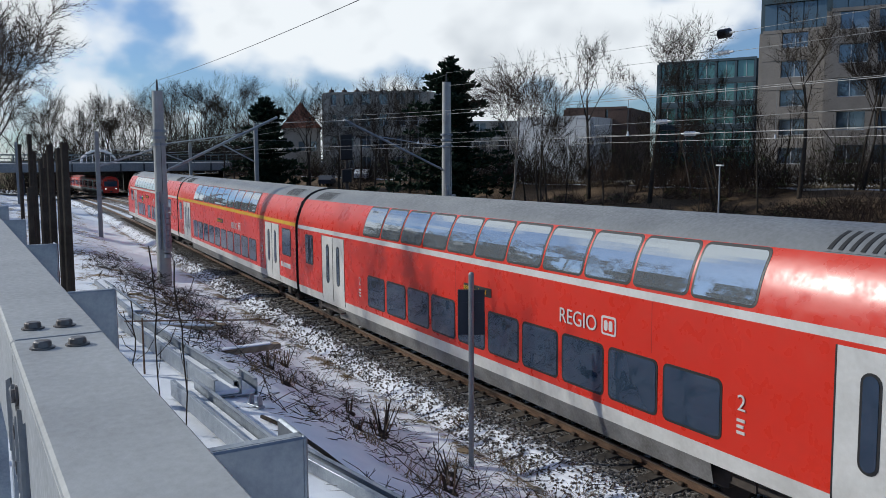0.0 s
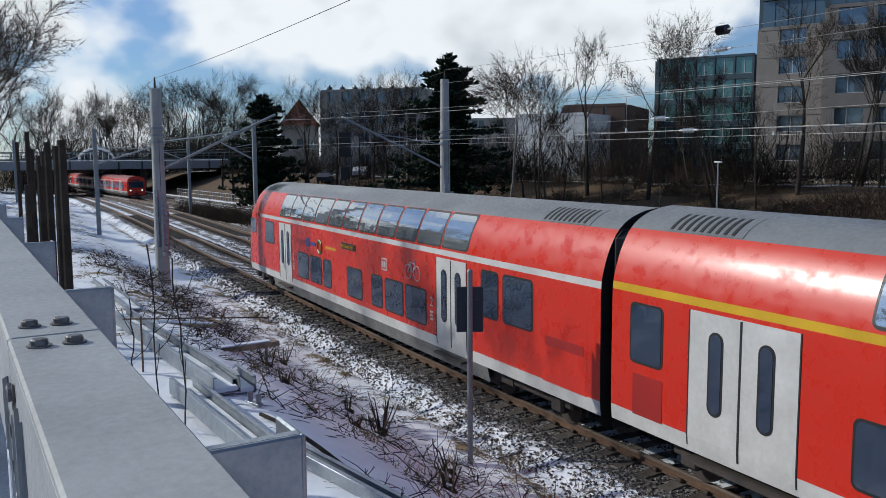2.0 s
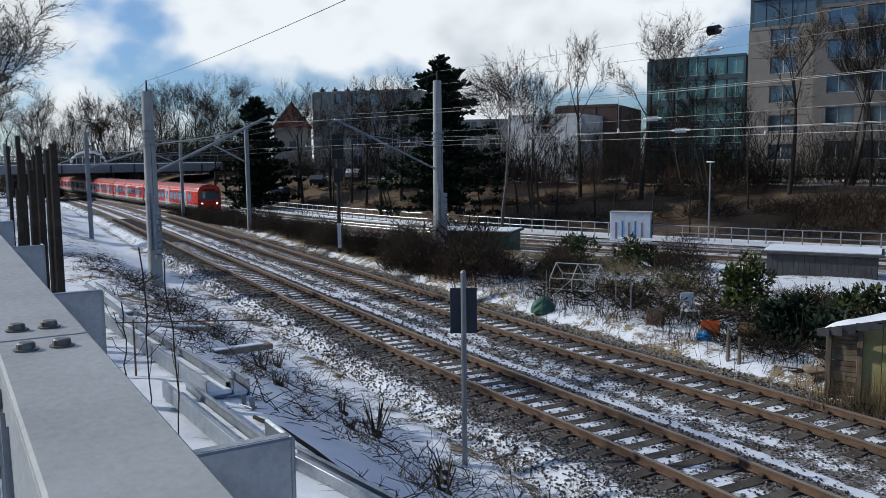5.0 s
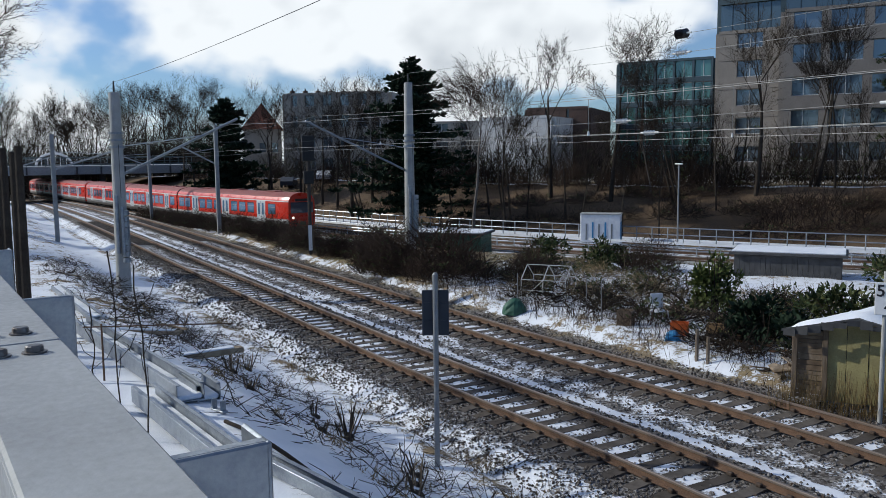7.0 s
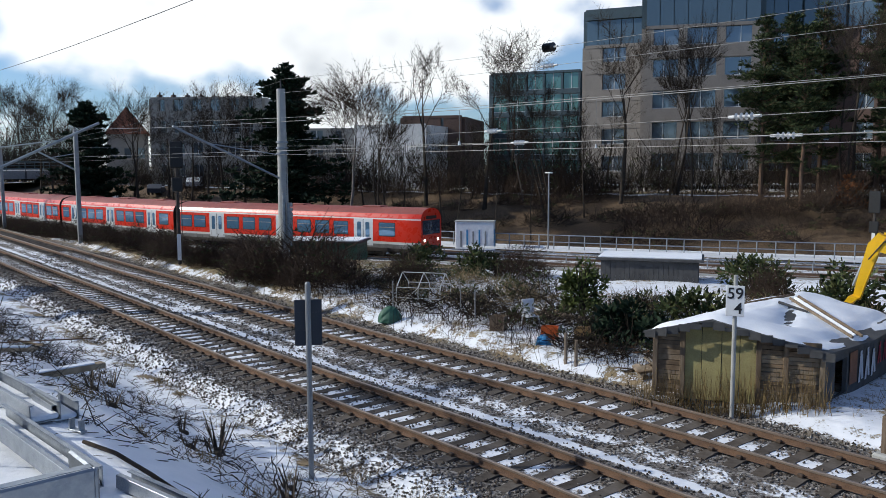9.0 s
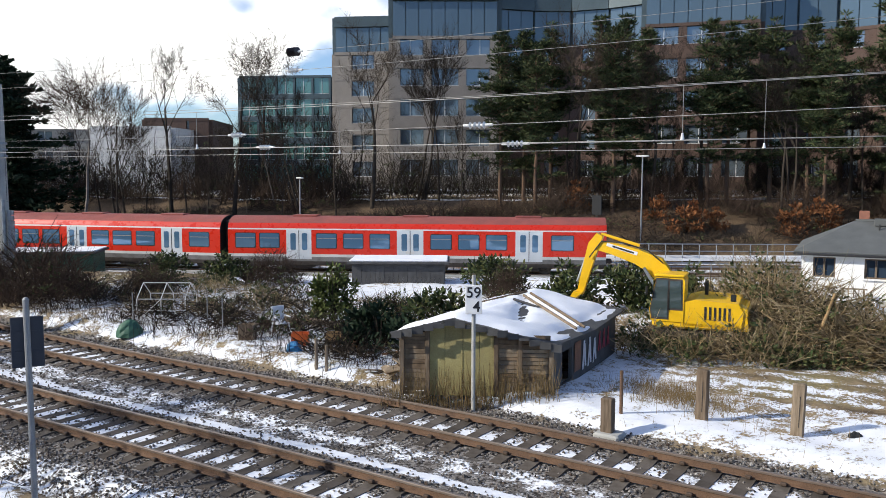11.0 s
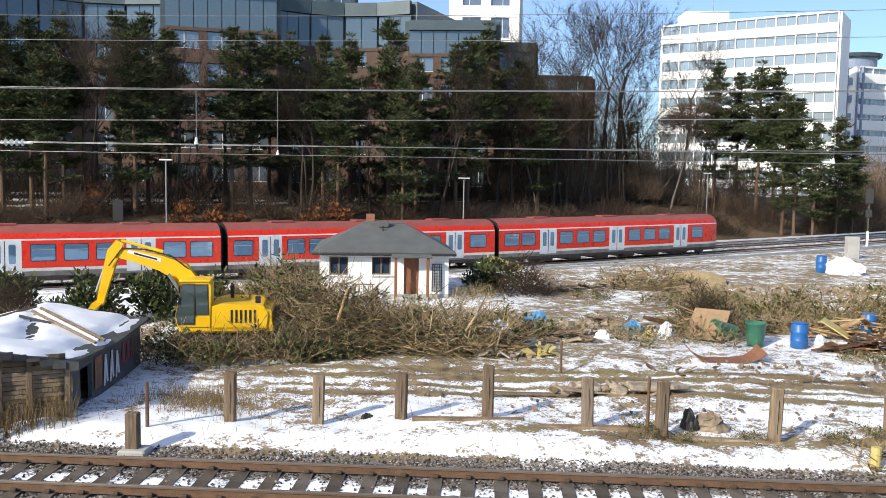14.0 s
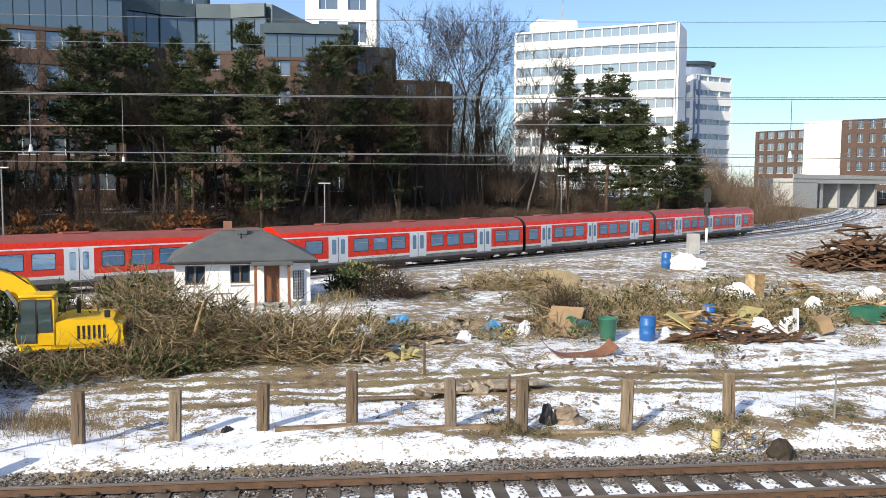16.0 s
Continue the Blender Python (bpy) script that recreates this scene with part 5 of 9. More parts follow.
# along the far side of the railway, from the bridge round to the east
for az, d, h, kind in ((83.5, 125, 11, 0), (81.5, 118, 11.5, 1), (80.0, 112, 12, 2), (78.0, 128, 15, 3), (76.5, 120, 13, 0), (71.5, 105, 13, 1), (85.5, 140, 12, 2),
                       (65.5, 62, 11.5, 5), (66.2, 88, 15.5, 0), (64.8, 92, 14, 1), (69.5, 98, 10, 3), (55.5, 66, 13.5, 5), (52.6, 78, 15.5, 0), (48.6, 74, 15, 2), (46.8, 80, 15.5, 1),
                       (44.2, 72, 12, 5), (45.4, 66, 10, 6), (41.8, 70, 11, 6), (39.4, 72, 15, 3), (36.0, 76, 12.5, 5), (34.8, 74, 13, 6), (50.5, 68, 9, 6), (47.8, 64, 9, 6), (58.2, 86, 10, 1),
                       (-3.0, 88, 15, 0), (-4.4, 92, 17, 2), (-5.8, 94, 18, 3), (-7.6, 98, 20, 1), (-8.8, 104, 21, 0), (-9.6, 100, 18, 2), (-12.8, 108, 17, 3), (-1.8, 86, 12, 1), (2.6, 84, 9, 6), (8.6, 80, 11, 2), (20.5, 72, 12, 1), (17.4, 76, 13, 0)):
    src = (BARE + [BIRCH, MULTI, THIN])[kind]
    base_h = {5: 11.0, 6: 9.0}.get(kind, 12.0)
    plant(src, *spot(az, d), h / base_h * (1.35 if az > 77.5 else 0.84 if 36 < az < 70 else 1.0))
plant(BIRCH, *at(58.0, 64), 1.12)
plant(BIRCH, *at(-12.2, 96), 1.15)
for i, (az, d, h) in enumerate(((-3.6, 86, 11), (-4.6, 88, 12.5), (-5.4, 90, 12), (-6.4, 91, 13), (-7.2, 93, 12), (-8.2, 95, 12.5), (-9.2, 97, 12), (-10.4, 100, 12), (-11.4, 102, 11))):
    plant((BIRCH, BARE[1], MULTI, BARE[3])[i % 4], *at(az, d), h / 12.0)
plant(CEDAR, *at(62.0, 76), 0.98)
plant(FIR, *at(74.4, 106), 1.10)
plant(PINES[1], *at(30.6, 72), 0.95)
for az, d, h in ((29.0, 74, 14.5), (27.2, 78, 15.5), (24.0, 76, 15.5), (20.9, 74, 14.5), (22.3, 82, 16.5), (15.8, 76, 14.5), (13.2, 78, 15), (14.6, 84, 16), (11.0, 76, 15), (9.2, 84, 16), (6.6, 80, 17.5), (4.7, 78, 14.5), (1.2, 82, 16.5), (0.0, 90, 18), (-2.2, 92, 15), (-15.0, 106, 17.0), (-17.6, 108, 18.5), (-18.6, 112, 18), (-19.9, 106, 15.5), (-21.0, 104, 13), (-22.3, 110, 14), (-23.2, 113, 12), (-16.3, 112, 16)):
    plant(PINES[int(d) % 3], *at(az, d), h / 15.0)
for i, (az, d, h) in enumerate(((28.2, 70, 13), (25.6, 72, 14), (23.0, 71, 15), (19.4, 73, 14), (17.0, 74, 15), (12.2, 72, 14), (10.0, 74, 13.5), (7.8, 76, 15), (5.6, 75, 13), (3.4, 78, 14), (2.0, 80, 16), (-0.8, 84, 14), (-3.6, 86, 13), (-14.2, 104, 14), (-19.2, 104, 16), (33.2, 70, 12))):
    src = PINES[i % 3] if i % 2 == 0 else (MULTI, THIN)[i // 2 % 2]
    plant(src, *spot(az, d), h / (15.0 if i % 2 == 0 else 12.5))
for i, (az, d, h) in enumerate(((88, 150, 11), (86.8, 135, 11), (84.5, 110, 11), (82.6, 105, 11), (80.8, 100, 11), (79, 98, 12), (77.2, 96, 12), (75.6, 92, 12), (73.4, 88, 11), (71.8, 86, 12), (69.6, 84, 11), (68.2, 82, 12), (67.2, 78, 11), (63.2, 84, 11), (60.8, 76, 11), (59.4, 72, 11), (56.8, 76, 12), (54.2, 74, 11), (51.6, 72, 12), (49.4, 78, 13), (45.9, 74, 13), (43.2, 78, 13), (40.4, 78, 13))):
    plant((BARE + [BIRCH, MULTI])[(i * 5) % 6], *spot(az, d, 14), h / 12.0 * (1.6 if az > 77.5 else 0.95 if az > 63 else 0.55))
# the wood behind the western bridge
for i in range(16):
    plant((BARE + [MULTI])[i % 5], *at(74.5 + i * 1.0, 226 + (i * 13) % 24), 1.5 + 0.12 * ((i * 3) % 4))
# the trees on the near side of the railway, behind the bank
for i in range(24):
    x, y = -128.0 + 6.4 * i, -25.0 - 2.5 * ((i * 5) % 4)
    plant((FIR, PINES[i % 3], BARE[i % 4], PINES[(i + 1) % 3])[i % 4], x, y, (1.45, 1.2, 1.5, 1.15)[i % 4] * (0.94 + 0.05 * ((i * 7) % 3)))
for i in range(9):
    plant((FIR, BARE[i % 4], PINES[i % 3])[i % 3], -60.0 - 9.5 * i, -9.0 - 3.0 * (i % 2), (1.0, 1.0, 0.85)[i % 3])
LOW = [brush("undergrowth", "low brown undergrowth and fallen branches on the slope", 9.0, 4.0, 0.7, 188 + i, 420, ("twigred", "twig")[i], 0.016, 1.5, 0.02, "undergrowth", 0.5) for i in range(2)]
for i in range(46):
    az = 74 - i * 2.0
    plant(LOW[i % 2], *spot(az, 55, 11.5 + (i * 5) % 9), 0.8 + 0.1 * (i % 4))
# low scrub on the slope and round the gardens
SCRUB = [brush("scrub", "leafless brown scrub on the railway slope", 6.5, 3.6, 1.9, 81 + i, 520, "twigred", 0.012, 2.0, 0, "scrub", 1.5) for i in range(2)]
for i, (az, d) in enumerate(((63.5, 58), (60.5, 60), (57.5, 58), (55, 60), (51.5, 62), (48.5, 62), (46.0, 60), (43, 63), (40, 64), (36, 66), (31, 68), (26, 70), (21, 72), (16, 73), (11, 74), (6, 76), (1.5, 78), (-2.5, 80), (-5.5, 84), (-8.5, 90), (-11.5, 94), (-14.5, 98), (-18, 102), (-22.6, 110), (-24.5, 118), (-26.4, 128), (68, 66), (72, 74), (76, 84))):
    plant(SCRUB[i % 2], *spot(az, d, 13 if az < 38 else 21), (1.0 if az < 38 else 0.75) + 0.35 * ((i * 7) % 5) / 5)
WOOD = [brush("thicket", "dark leafless thicket of saplings and undergrowth", 12, 5, 5.0, 88 + i, 700, "twig", 0.016, 2.6, 0.05, "thicket", 1.6) for i in range(2)]
for i, (az, d) in enumerate(((88, 118), (85.5, 112), (83, 108), (80.5, 104), (78, 100), (75.5, 94), (73, 90), (70.5, 86), (68, 80), (65.5, 78), (63, 74), (60.5, 70), (58, 68), (55.4, 68), (52.8, 68), (50.2, 70), (47.6, 70), (45, 71), (42.4, 73), (39.6, 76), (36.8, 80), (34, 80), (31, 80), (28, 80), (25, 81), (22, 82), (19, 82), (16, 82), (13, 84), (10, 84), (7, 85), (4, 86), (1, 88), (-2, 90), (-5, 94), (-8, 99), (-11, 104), (-14, 110), (-17, 114), (-20, 114))):
    plant(WOOD[i % 2], *spot(az, d, 24), (0.8 if az < 36 else 0.9 if az < 77.5 else 1.5) + 0.25 * ((i * 3) % 4) / 4)
for i in range(12):
    plant(WOOD[i % 2], *at(75.0 + i * 1.3, 216 + (i * 11) % 14), 2.3 + 0.25 * (i % 3))
for i in range(14):
    plant(WOOD[i % 2], -126.0 + 11.0 * i, -22.0 - 2.0 * (i % 3), 1.5 + 0.2 * (i % 3))
COPSE = brush("copse", "brown leafless copse beside the curve of the line", 14, 7, 7.0, 85, 1700, "copsewood", 0.024, 3.2, 0, "scrub", 1.5)
for az, d, s in ((-23.4, 122, 1.0), (-25.0, 132, 1.1), (-26.6, 145, 1.1), (-24.0, 140, 1.2)):
    plant(COPSE, *at(az, d), s)
MASS = brush("copse", "brown leafless copse of young trees on the slope", 9, 5, 11.5, 86, 2300, "copsewood", 0.020, 3.4, 0, "scrub", 1.9)
for az, d, s in ((-2.6, 92, 0.85), (-4.2, 95, 1.0), (-5.6, 96, 1.0), (-7.0, 98, 0.95), (-8.4, 100, 0.9), (-9.8, 102, 0.8), (-11.2, 104, 0.75), (-13.0, 106, 0.7), (-16.0, 108, 0.6), (-21.6, 112, 0.6)):
    plant(MASS, *at(az, d), s)
OAK = bush("beech_sapling", "young tree holding dry rust-brown leaves", 1.7, 3.2, 91, "dryleaf", 900, 0.24)
for az, d, s in ((11.8, 70, 1.0), (18.2, 68, 1.0), (20.1, 70, 0.8), (9.8, 72, 1.0), (25.4, 71, 0.9), (16.4, 69, 0.7)):
    plant(OAK, *at(az, d), s)
# bushes in the gardens
EVER = [bush("evergreen_bush", "dark evergreen garden bush", 1.5, 1.9, 101 + i, "ever", 1500, 0.17) for i in range(2)]
DARK = bush("evergreen_bush", "low dark spreading juniper", 1.3, 1.1, 104, "needlesdark", 1400, 0.16)
JUN = bush("juniper_bush", "rounded bright green juniper bush", 0.85, 2.0, 105, "juniper", 2200, 0.14)
BROWN = brush("hedge", "brown leafless hedge thicket", 4.2, 2.8, 2.3, 106, 800, "twigred", 0.012, 1.5, 0.03, "hedge", 0.9)
plant(JUN, -20.6, 23.1, 1.1, 10)
for x, y, s in ((-15.3, 22.6, 1.0), (-14.2, 29.8, 1.1), (-12.3, 31.5, 1.2), (-10.0, 31.0, 1.1), (-31.5, 27.5, 0.9), (-35.0, 26.5, 0.9), (-19.0, 32.0, 1.1), (0.6, 42.0, 1.0), ):
    plant(EVER[int(abs(x * 3)) % 2], x, y, s)
for k in range(26):
    x = -37.0 - 2.4 * k
    y = 17.9 + 0.45 * ((k * 7) % 5) * (1.0 if x > -75 else 0.3)
    if float(city_gap(np.array(x), np.array(y))) < -2.6:
        plant(BROWN, x, y, 0.52 + 0.07 * ((k * 3) % 4) if x < -42 else 0.75)
TANGLE = [brush("brushwood_heap", "tangle of dead stems and cuttings in a snowy garden", 3.0, 2.0, 0.42, 770 + i, 190, ("twig", "twigred", "brush")[i], 0.010, 0.9, 0.05, lean=0.9) for i in range(3)]
rng = random.Random(78)
for k in range(26):
    x, y = rng.uniform(-34, -13.2), rng.uniform(19.4, 31.5)
    if float(city_gap(np.array(x), np.array(y))) < -5:
        plant(TANGLE[k % 3], x, y, rng.uniform(0.5, 1.0))
plant(DARK, -16.4, 20.7, 1.2)
plant(DARK, -14.6, 21.9, 0.8)
for x, y, s in ((-32.5, 18.9, 1.0), (-35.5, 20.0, 1.1), (-30.5, 22.0, 0.7), (-38.5, 19.0, 0.9), (-44.0, 19.0, 0.6), (-50.0, 19.0, 0.5), (-55.0, 19.0, 0.5), (-60.0, 20.0, 0.5), (-47.0, 22.0, 0.5), (-29.5, 28.5, 0.7), (-17.5, 30.5, 0.6), (1.9, 41.5, 0.8), (9.0, 33.0, 0.6)):
    plant(BROWN, x, y, s)
# the near side trees at the west end of the bank
for x, y, h, k in ((-24.0, -0.9, 7.6, 0), (-28.0, -1.4, 8.2, 4), (-33.0, -1.0, 8.0, 2), (-39.0, -1.2, 8.2, 3), (-50.0, -1.5, 8.4, 1), (-64.0, -2.5, 9.0, 0)):
    plant((BARE + [BIRCH, MULTI, THIN])[k], x, y, h / {5: 11.0, 6: 9.0}.get(k, 12.0))

# ---- the white cottage ----
def frame_of(a, b):
    """Local frame: x from a to b along a wall's foot, y into the building."""
    a, b = Vector((*a, 0)), Vector((*b, 0))
    return Matrix.Translation(a) @ Matrix.Rotation(math.atan2(b.y - a.y, b.x - a.x), 4, "Z"), (b - a).length


def cottage():
    m, L = frame_of((-7.4, 38.34), (-1.44, 39.21))
    m.translation.z = -0.08
    D, H = 5.6, 2.12
    ob = thing("cottage", "small white rendered cottage with a grey hipped roof", "house", m)
    holes = [(0.45, 1.32, 1.12, 1.98), (2.42, 3.30, 1.14, 1.98), (3.92, 4.62, 0.0, 1.98)]
    wall = Geo()
    xs = [0.0]
    for x0, x1, z0, z1 in holes:
        wall.box((xs[-1] + x0) / 2, 0.1, H / 2, x0 - xs[-1], 0.2, H)
        if z0 > 0:
            wall.box((x0 + x1) / 2, 0.1, z0 / 2, x1 - x0, 0.2, z0)
        wall.box((x0 + x1) / 2, 0.1, (z1 + H) / 2, x1 - x0, 0.2, H - z1)
        xs.append(x1)
    wall.box((xs[-1] + L) / 2, 0.1, H / 2, L - xs[-1], 0.2, H)
    for cx, cy, sx, sy in ((0.1, D / 2 + 0.1, 0.2, D - 0.2), (L - 0.1, D / 2 + 0.1, 0.2, D - 0.2), (L / 2, D - 0.1, L - 0.4, 0.2)):
        wall.box(cx, cy, H / 2, sx, sy, H)
    for k in range(0, len(wall.v), 8):
        piece = Geo().add(wall.v[k:k + 8], [tuple(i - k for i in f) for f in wall.f if k <= f[0] < k + 8])
        part("wall", piece, "render", ob)
    part("plinth", Geo().box(L / 2, -0.02, 0.12, L, 0.05, 0.24), "concrete", ob)
    part("inner_floor", Geo().box(L / 2, D / 2, 0.03, L - 0.5, D - 0.5, 0.04), "plank", ob)
    for x0, x1, z0, z1 in holes[:2]:
        w = part("window", Geo().box((x0 + x1) / 2, 0.13, z0 + 0.03, x1 - x0, 0.1, 0.06).box((x0 + x1) / 2, 0.13, z1 - 0.03, x1 - x0, 0.1, 0.06).box(x0 + 0.03, 0.13, (z0 + z1) / 2, 0.06, 0.1, z1 - z0).box(x1 - 0.03, 0.13, (z0 + z1) / 2, 0.06, 0.1, z1 - z0).box((x0 + x1) / 2, 0.13, (z0 + z1) / 2, 0.07, 0.1, z1 - z0), "oldwood", ob, "dark wooden casement window")
        for a, b in ((x0 + 0.06, (x0 + x1) / 2 - 0.04), ((x0 + x1) / 2 + 0.04, x1 - 0.06)):
            part("pane", Geo().box((a + b) / 2, 0.15, (z0 + z1) / 2, b - a, 0.01, z1 - z0 - 0.12), "glass", w)
        part("sill", Geo().box((x0 + x1) / 2, -0.03, z0 - 0.03, x1 - x0 + 0.14, 0.14, 0.05), "render", w)
    d = part("door", Geo().box(4.27, 0.14, 0.99, 0.7, 0.06, 1.98, bev=0.01), "doorwood", ob, "brown wooden front door")
    part("handle", Geo().tube((4.53, 0.1, 1.0), (4.53, 0.04, 1.0), 0.03, n=8), "galv", d)
    for x in (3.52, 5.0):
        part("porch_post", Geo().box(x, -0.62, 1.0, 0.13, 0.13, 2.0, bev=0.01), "doorwood", ob)
    part("porch_roof", Geo().box(4.26, -0.36, 2.08, 1.85, 0.86, 0.16, bev=0.02), "slate", ob)
    part("door_step", Geo().box(4.26, -0.45, 0.1, 1.5, 0.8, 0.2, bev=0.02), "concrete", ob)
    o, top = 0.32, 3.42
    r = Geo()
    e = [(-o, -o), (L + o, -o), (L + o, D + o), (-o, D + o)]
    k0, k1 = (2.0, D / 2, top), (L - 2.0, D / 2, top)
    v = [(*p, H - 0.02) for p in e] + [(*p, H + 0.10) for p in e] + [k0, k1]
    r.add(v, [(0, 3, 2, 1), (0, 1, 5, 4), (1, 2, 6, 5), (2, 3, 7, 6), (3, 0, 4, 7), (4, 5, 9, 8), (5, 6, 9), (6, 7, 8, 9), (7, 4, 8)])
    rf = part("roof", r, "slate", ob)
    part("ridge_cap", Geo().tube(k0, k1, 0.07, n=8), "slate", rf)
    part("gutter", Geo().tube((-o, -o - 0.05, H), (L + o, -o - 0.05, H), 0.06, n=8), "frame", rf)
    part("chimney", Geo().box(2.35, 3.1, top + 0.05, 0.42, 0.42, 0.75, bev=0.01), "brick", rf)
    part("roof_hatch", Geo().box(3.0, D / 2 - 0.45, top - 0.03, 0.5, 0.3, 0.32, bev=0.02), "slate", rf)
    part("roof_pipe", Geo().tube((2.95, D / 2 - 0.9, top - 0.6), (2.95, D / 2 - 0.9, top - 0.1), 0.035, n=8), "frame", rf)
    tr = Geo()
    for k in range(5):
        tr.box(5.25 + 0.11 * k, -0.03, 1.0, 0.03, 0.03, 1.3)
    for k in range(10):
        tr.box(5.47, -0.05, 0.4 + 0.14 * k, 0.5, 0.02, 0.03)
    part("trellis", tr, "frame", ob)


def trestle(x, y, rz):
    ob = thing("trestle", "weathered folding trestle against a white wall", "trestle", pose(x, y, gz(x, y), 0, 0, rz))
    g = part("top_bar", Geo().box(0, 0, 0.72, 1.0, 0.06, 0.06), "oldwood", ob)
    for s in (-0.38, 0.38):
        for t in (-0.3, 0.3):
            part("leg", Geo().tube((s, 0, 0.7), (s * 1.25, t, 0), 0.03, n=6), "oldwood", ob)
    for k in range(5):
        part("slat", Geo().box(-0.4 + 0.2 * k, -0.1, 0.4, 0.04, 0.02, 0.6), "oldwood", ob)


def garden_chair(x, y, rz, label="white moulded plastic garden chair"):
    ob = thing("garden_chair", label, "chair", pose(x, y, gz(x, y), 0, 0, rz))
    part("seat", Geo().box(0, 0, 0.42, 0.48, 0.46, 0.04, bev=0.04), "signwhite", ob)
    part("backrest", Geo().box(0, 0.23, 0.72, 0.46, 0.04, 0.5, bev=0.02), "signwhite", ob)
    for s in (-0.21, 0.21):
        part("armrest", Geo().box(s * 1.15, 0, 0.64, 0.05, 0.46, 0.03), "signwhite", ob)
        for t in (-0.2, 0.2):
            part("leg", Geo().tube((s, t, 0.42), (s * 1.15, t * 1.15, 0), 0.025, n=6), "signwhite", ob)


def crate(name, label, cat, x, y, sx, sy, sz, rz, mat, tilt=0, up=0.0):
    """An open box with four walls and a floor."""
    ob = thing(name, label, cat, pose(x, y, gz(x, y) + up, tilt, 0, rz))
    t = 0.025
    part("base", Geo().box(0, 0, t / 2, sx, sy, t), mat, ob)
    for s in (-1, 1):
        part("side", Geo().box(s * (sx - t) / 2, 0, sz / 2, t, sy, sz, bev=0.004), mat, ob)
        part("side", Geo().box(0, s * (sy - t) / 2, sz / 2, sx - 2 * t, t, sz, bev=0.004), mat, ob)
    return ob


M["barrelblue"] = plain("blue_plastic", (0.012, 0.12, 0.36), (0.02, 0.09, 0.27), 2, 0.4)
M["bingreen"] = plain("green_plastic", (0.035, 0.16, 0.10), (0.025, 0.12, 0.075), 2, 0.45)
M["orange"] = plain("orange_plastic", (0.60, 0.12, 0.02), None, 2, 0.45)
M["cardboard"] = plain("brown_board", (0.33, 0.22, 0.12), (0.24, 0.16, 0.09), 3, 0.8)
M["sheet"] = plain("white_sheeting", (0.80, 0.81, 0.83), (0.66, 0.68, 0.72), 4, 0.5, 0, 0.5, 9, 0.05)
M["bluetarp"] = plain("blue_tarpaulin", (0.03, 0.20, 0.44), (0.05, 0.28, 0.52), 4, 0.5, 0, 0.5, 9, 0.05)
M["freshwood"] = varied("sawn_timber", [(0.42, 0.29, 0.15), (0.34, 0.22, 0.11), (0.50, 0.38, 0.22)], 0.8, 4, 40)
M["darktimber"] = varied("charred_boards", [(0.10, 0.055, 0.035), (0.17, 0.095, 0.055), (0.06, 0.04, 0.03)], 0.8, 4, 40)
M["rubble"] = varied("rubble", [(0.36, 0.31, 0.25), (0.28, 0.22, 0.16), (0.44, 0.40, 0.34)], 0.9, 4, 30)
M["yellowpipe"] = plain("pale_yellow_board", (0.52, 0.43, 0.16), (0.40, 0.33, 0.13), 3, 0.7)
M["greensheet"] = plain("green_painted_sheet", (0.035, 0.12, 0.075), (0.025, 0.09, 0.06), 2, 0.6)


def barrel(x, y, label, mat, r=0.29, h=0.88):
    ob = thing("barrel", label, "barrel", pose(x, y, gz(x, y) - 0.02))
    part("body", Geo().lathe([(r * 0.9, 0), (r * 0.98, 0.04), (r, h * 0.3), (r * 1.05, h * 0.33), (r, h * 0.36), (r, h * 0.64), (r * 1.05, h * 0.67), (r, h * 0.7), (r * 0.97, h * 0.95), (r * 0.9, h)], 22), mat, ob, smooth=True)
    part("lid", Geo().lathe([(r * 0.92, h), (r * 0.94, h + 0.03), (r * 0.8, h + 0.04)], 22), mat, ob)


def garden_bin(x, y, label, tilt=0, rz=0):
    ob = thing("rain_butt", label, "bin", pose(x, y, gz(x, y) - 0.02 + (0.33 if tilt else 0), 0, tilt, rz))
    r = 0.36
    part("body", Geo().lathe([(r * 0.72, 0), (r * 0.76, 0.05), (r * 0.97, 0.82), (r * 1.04, 0.84), (r * 1.04, 0.88), (r * 0.94, 0.88), (r * 0.92, 0.80)], 24), "bingreen", ob, smooth=True)


def lump(name, label, cat, x, y, sx, sy, sz, mat, seed, rough=0.25):
    """A crumpled bag or heap."""
    rng = random.Random(seed)
    ob = thing(name, label, cat, pose(x, y, gz(x, y) - 0.03, 0, 0, rng.uniform(0, 180)))
    g = Geo()
    n, k = 16, 7
    v = []
    for j in range(k):
        e = j / (k - 1) * math.pi * 0.5
        for i in range(n):
            a = 2 * math.pi * i / n
            q = 1 + rng.uniform(-rough, rough)
            v.append((sx / 2 * math.cos(e) * math.cos(a) * q, sy / 2 * math.cos(e) * math.sin(a) * q, sz * math.sin(e) * (1 + rng.uniform(-rough, rough) * 0.5)))
    f = [(j * n + i, j * n + (i + 1) % n, (j + 1) * n + (i + 1) % n, (j + 1) * n + i) for j in range(k - 1) for i in range(n)]
    part("body", g.add(v, f), mat, ob)
    return ob


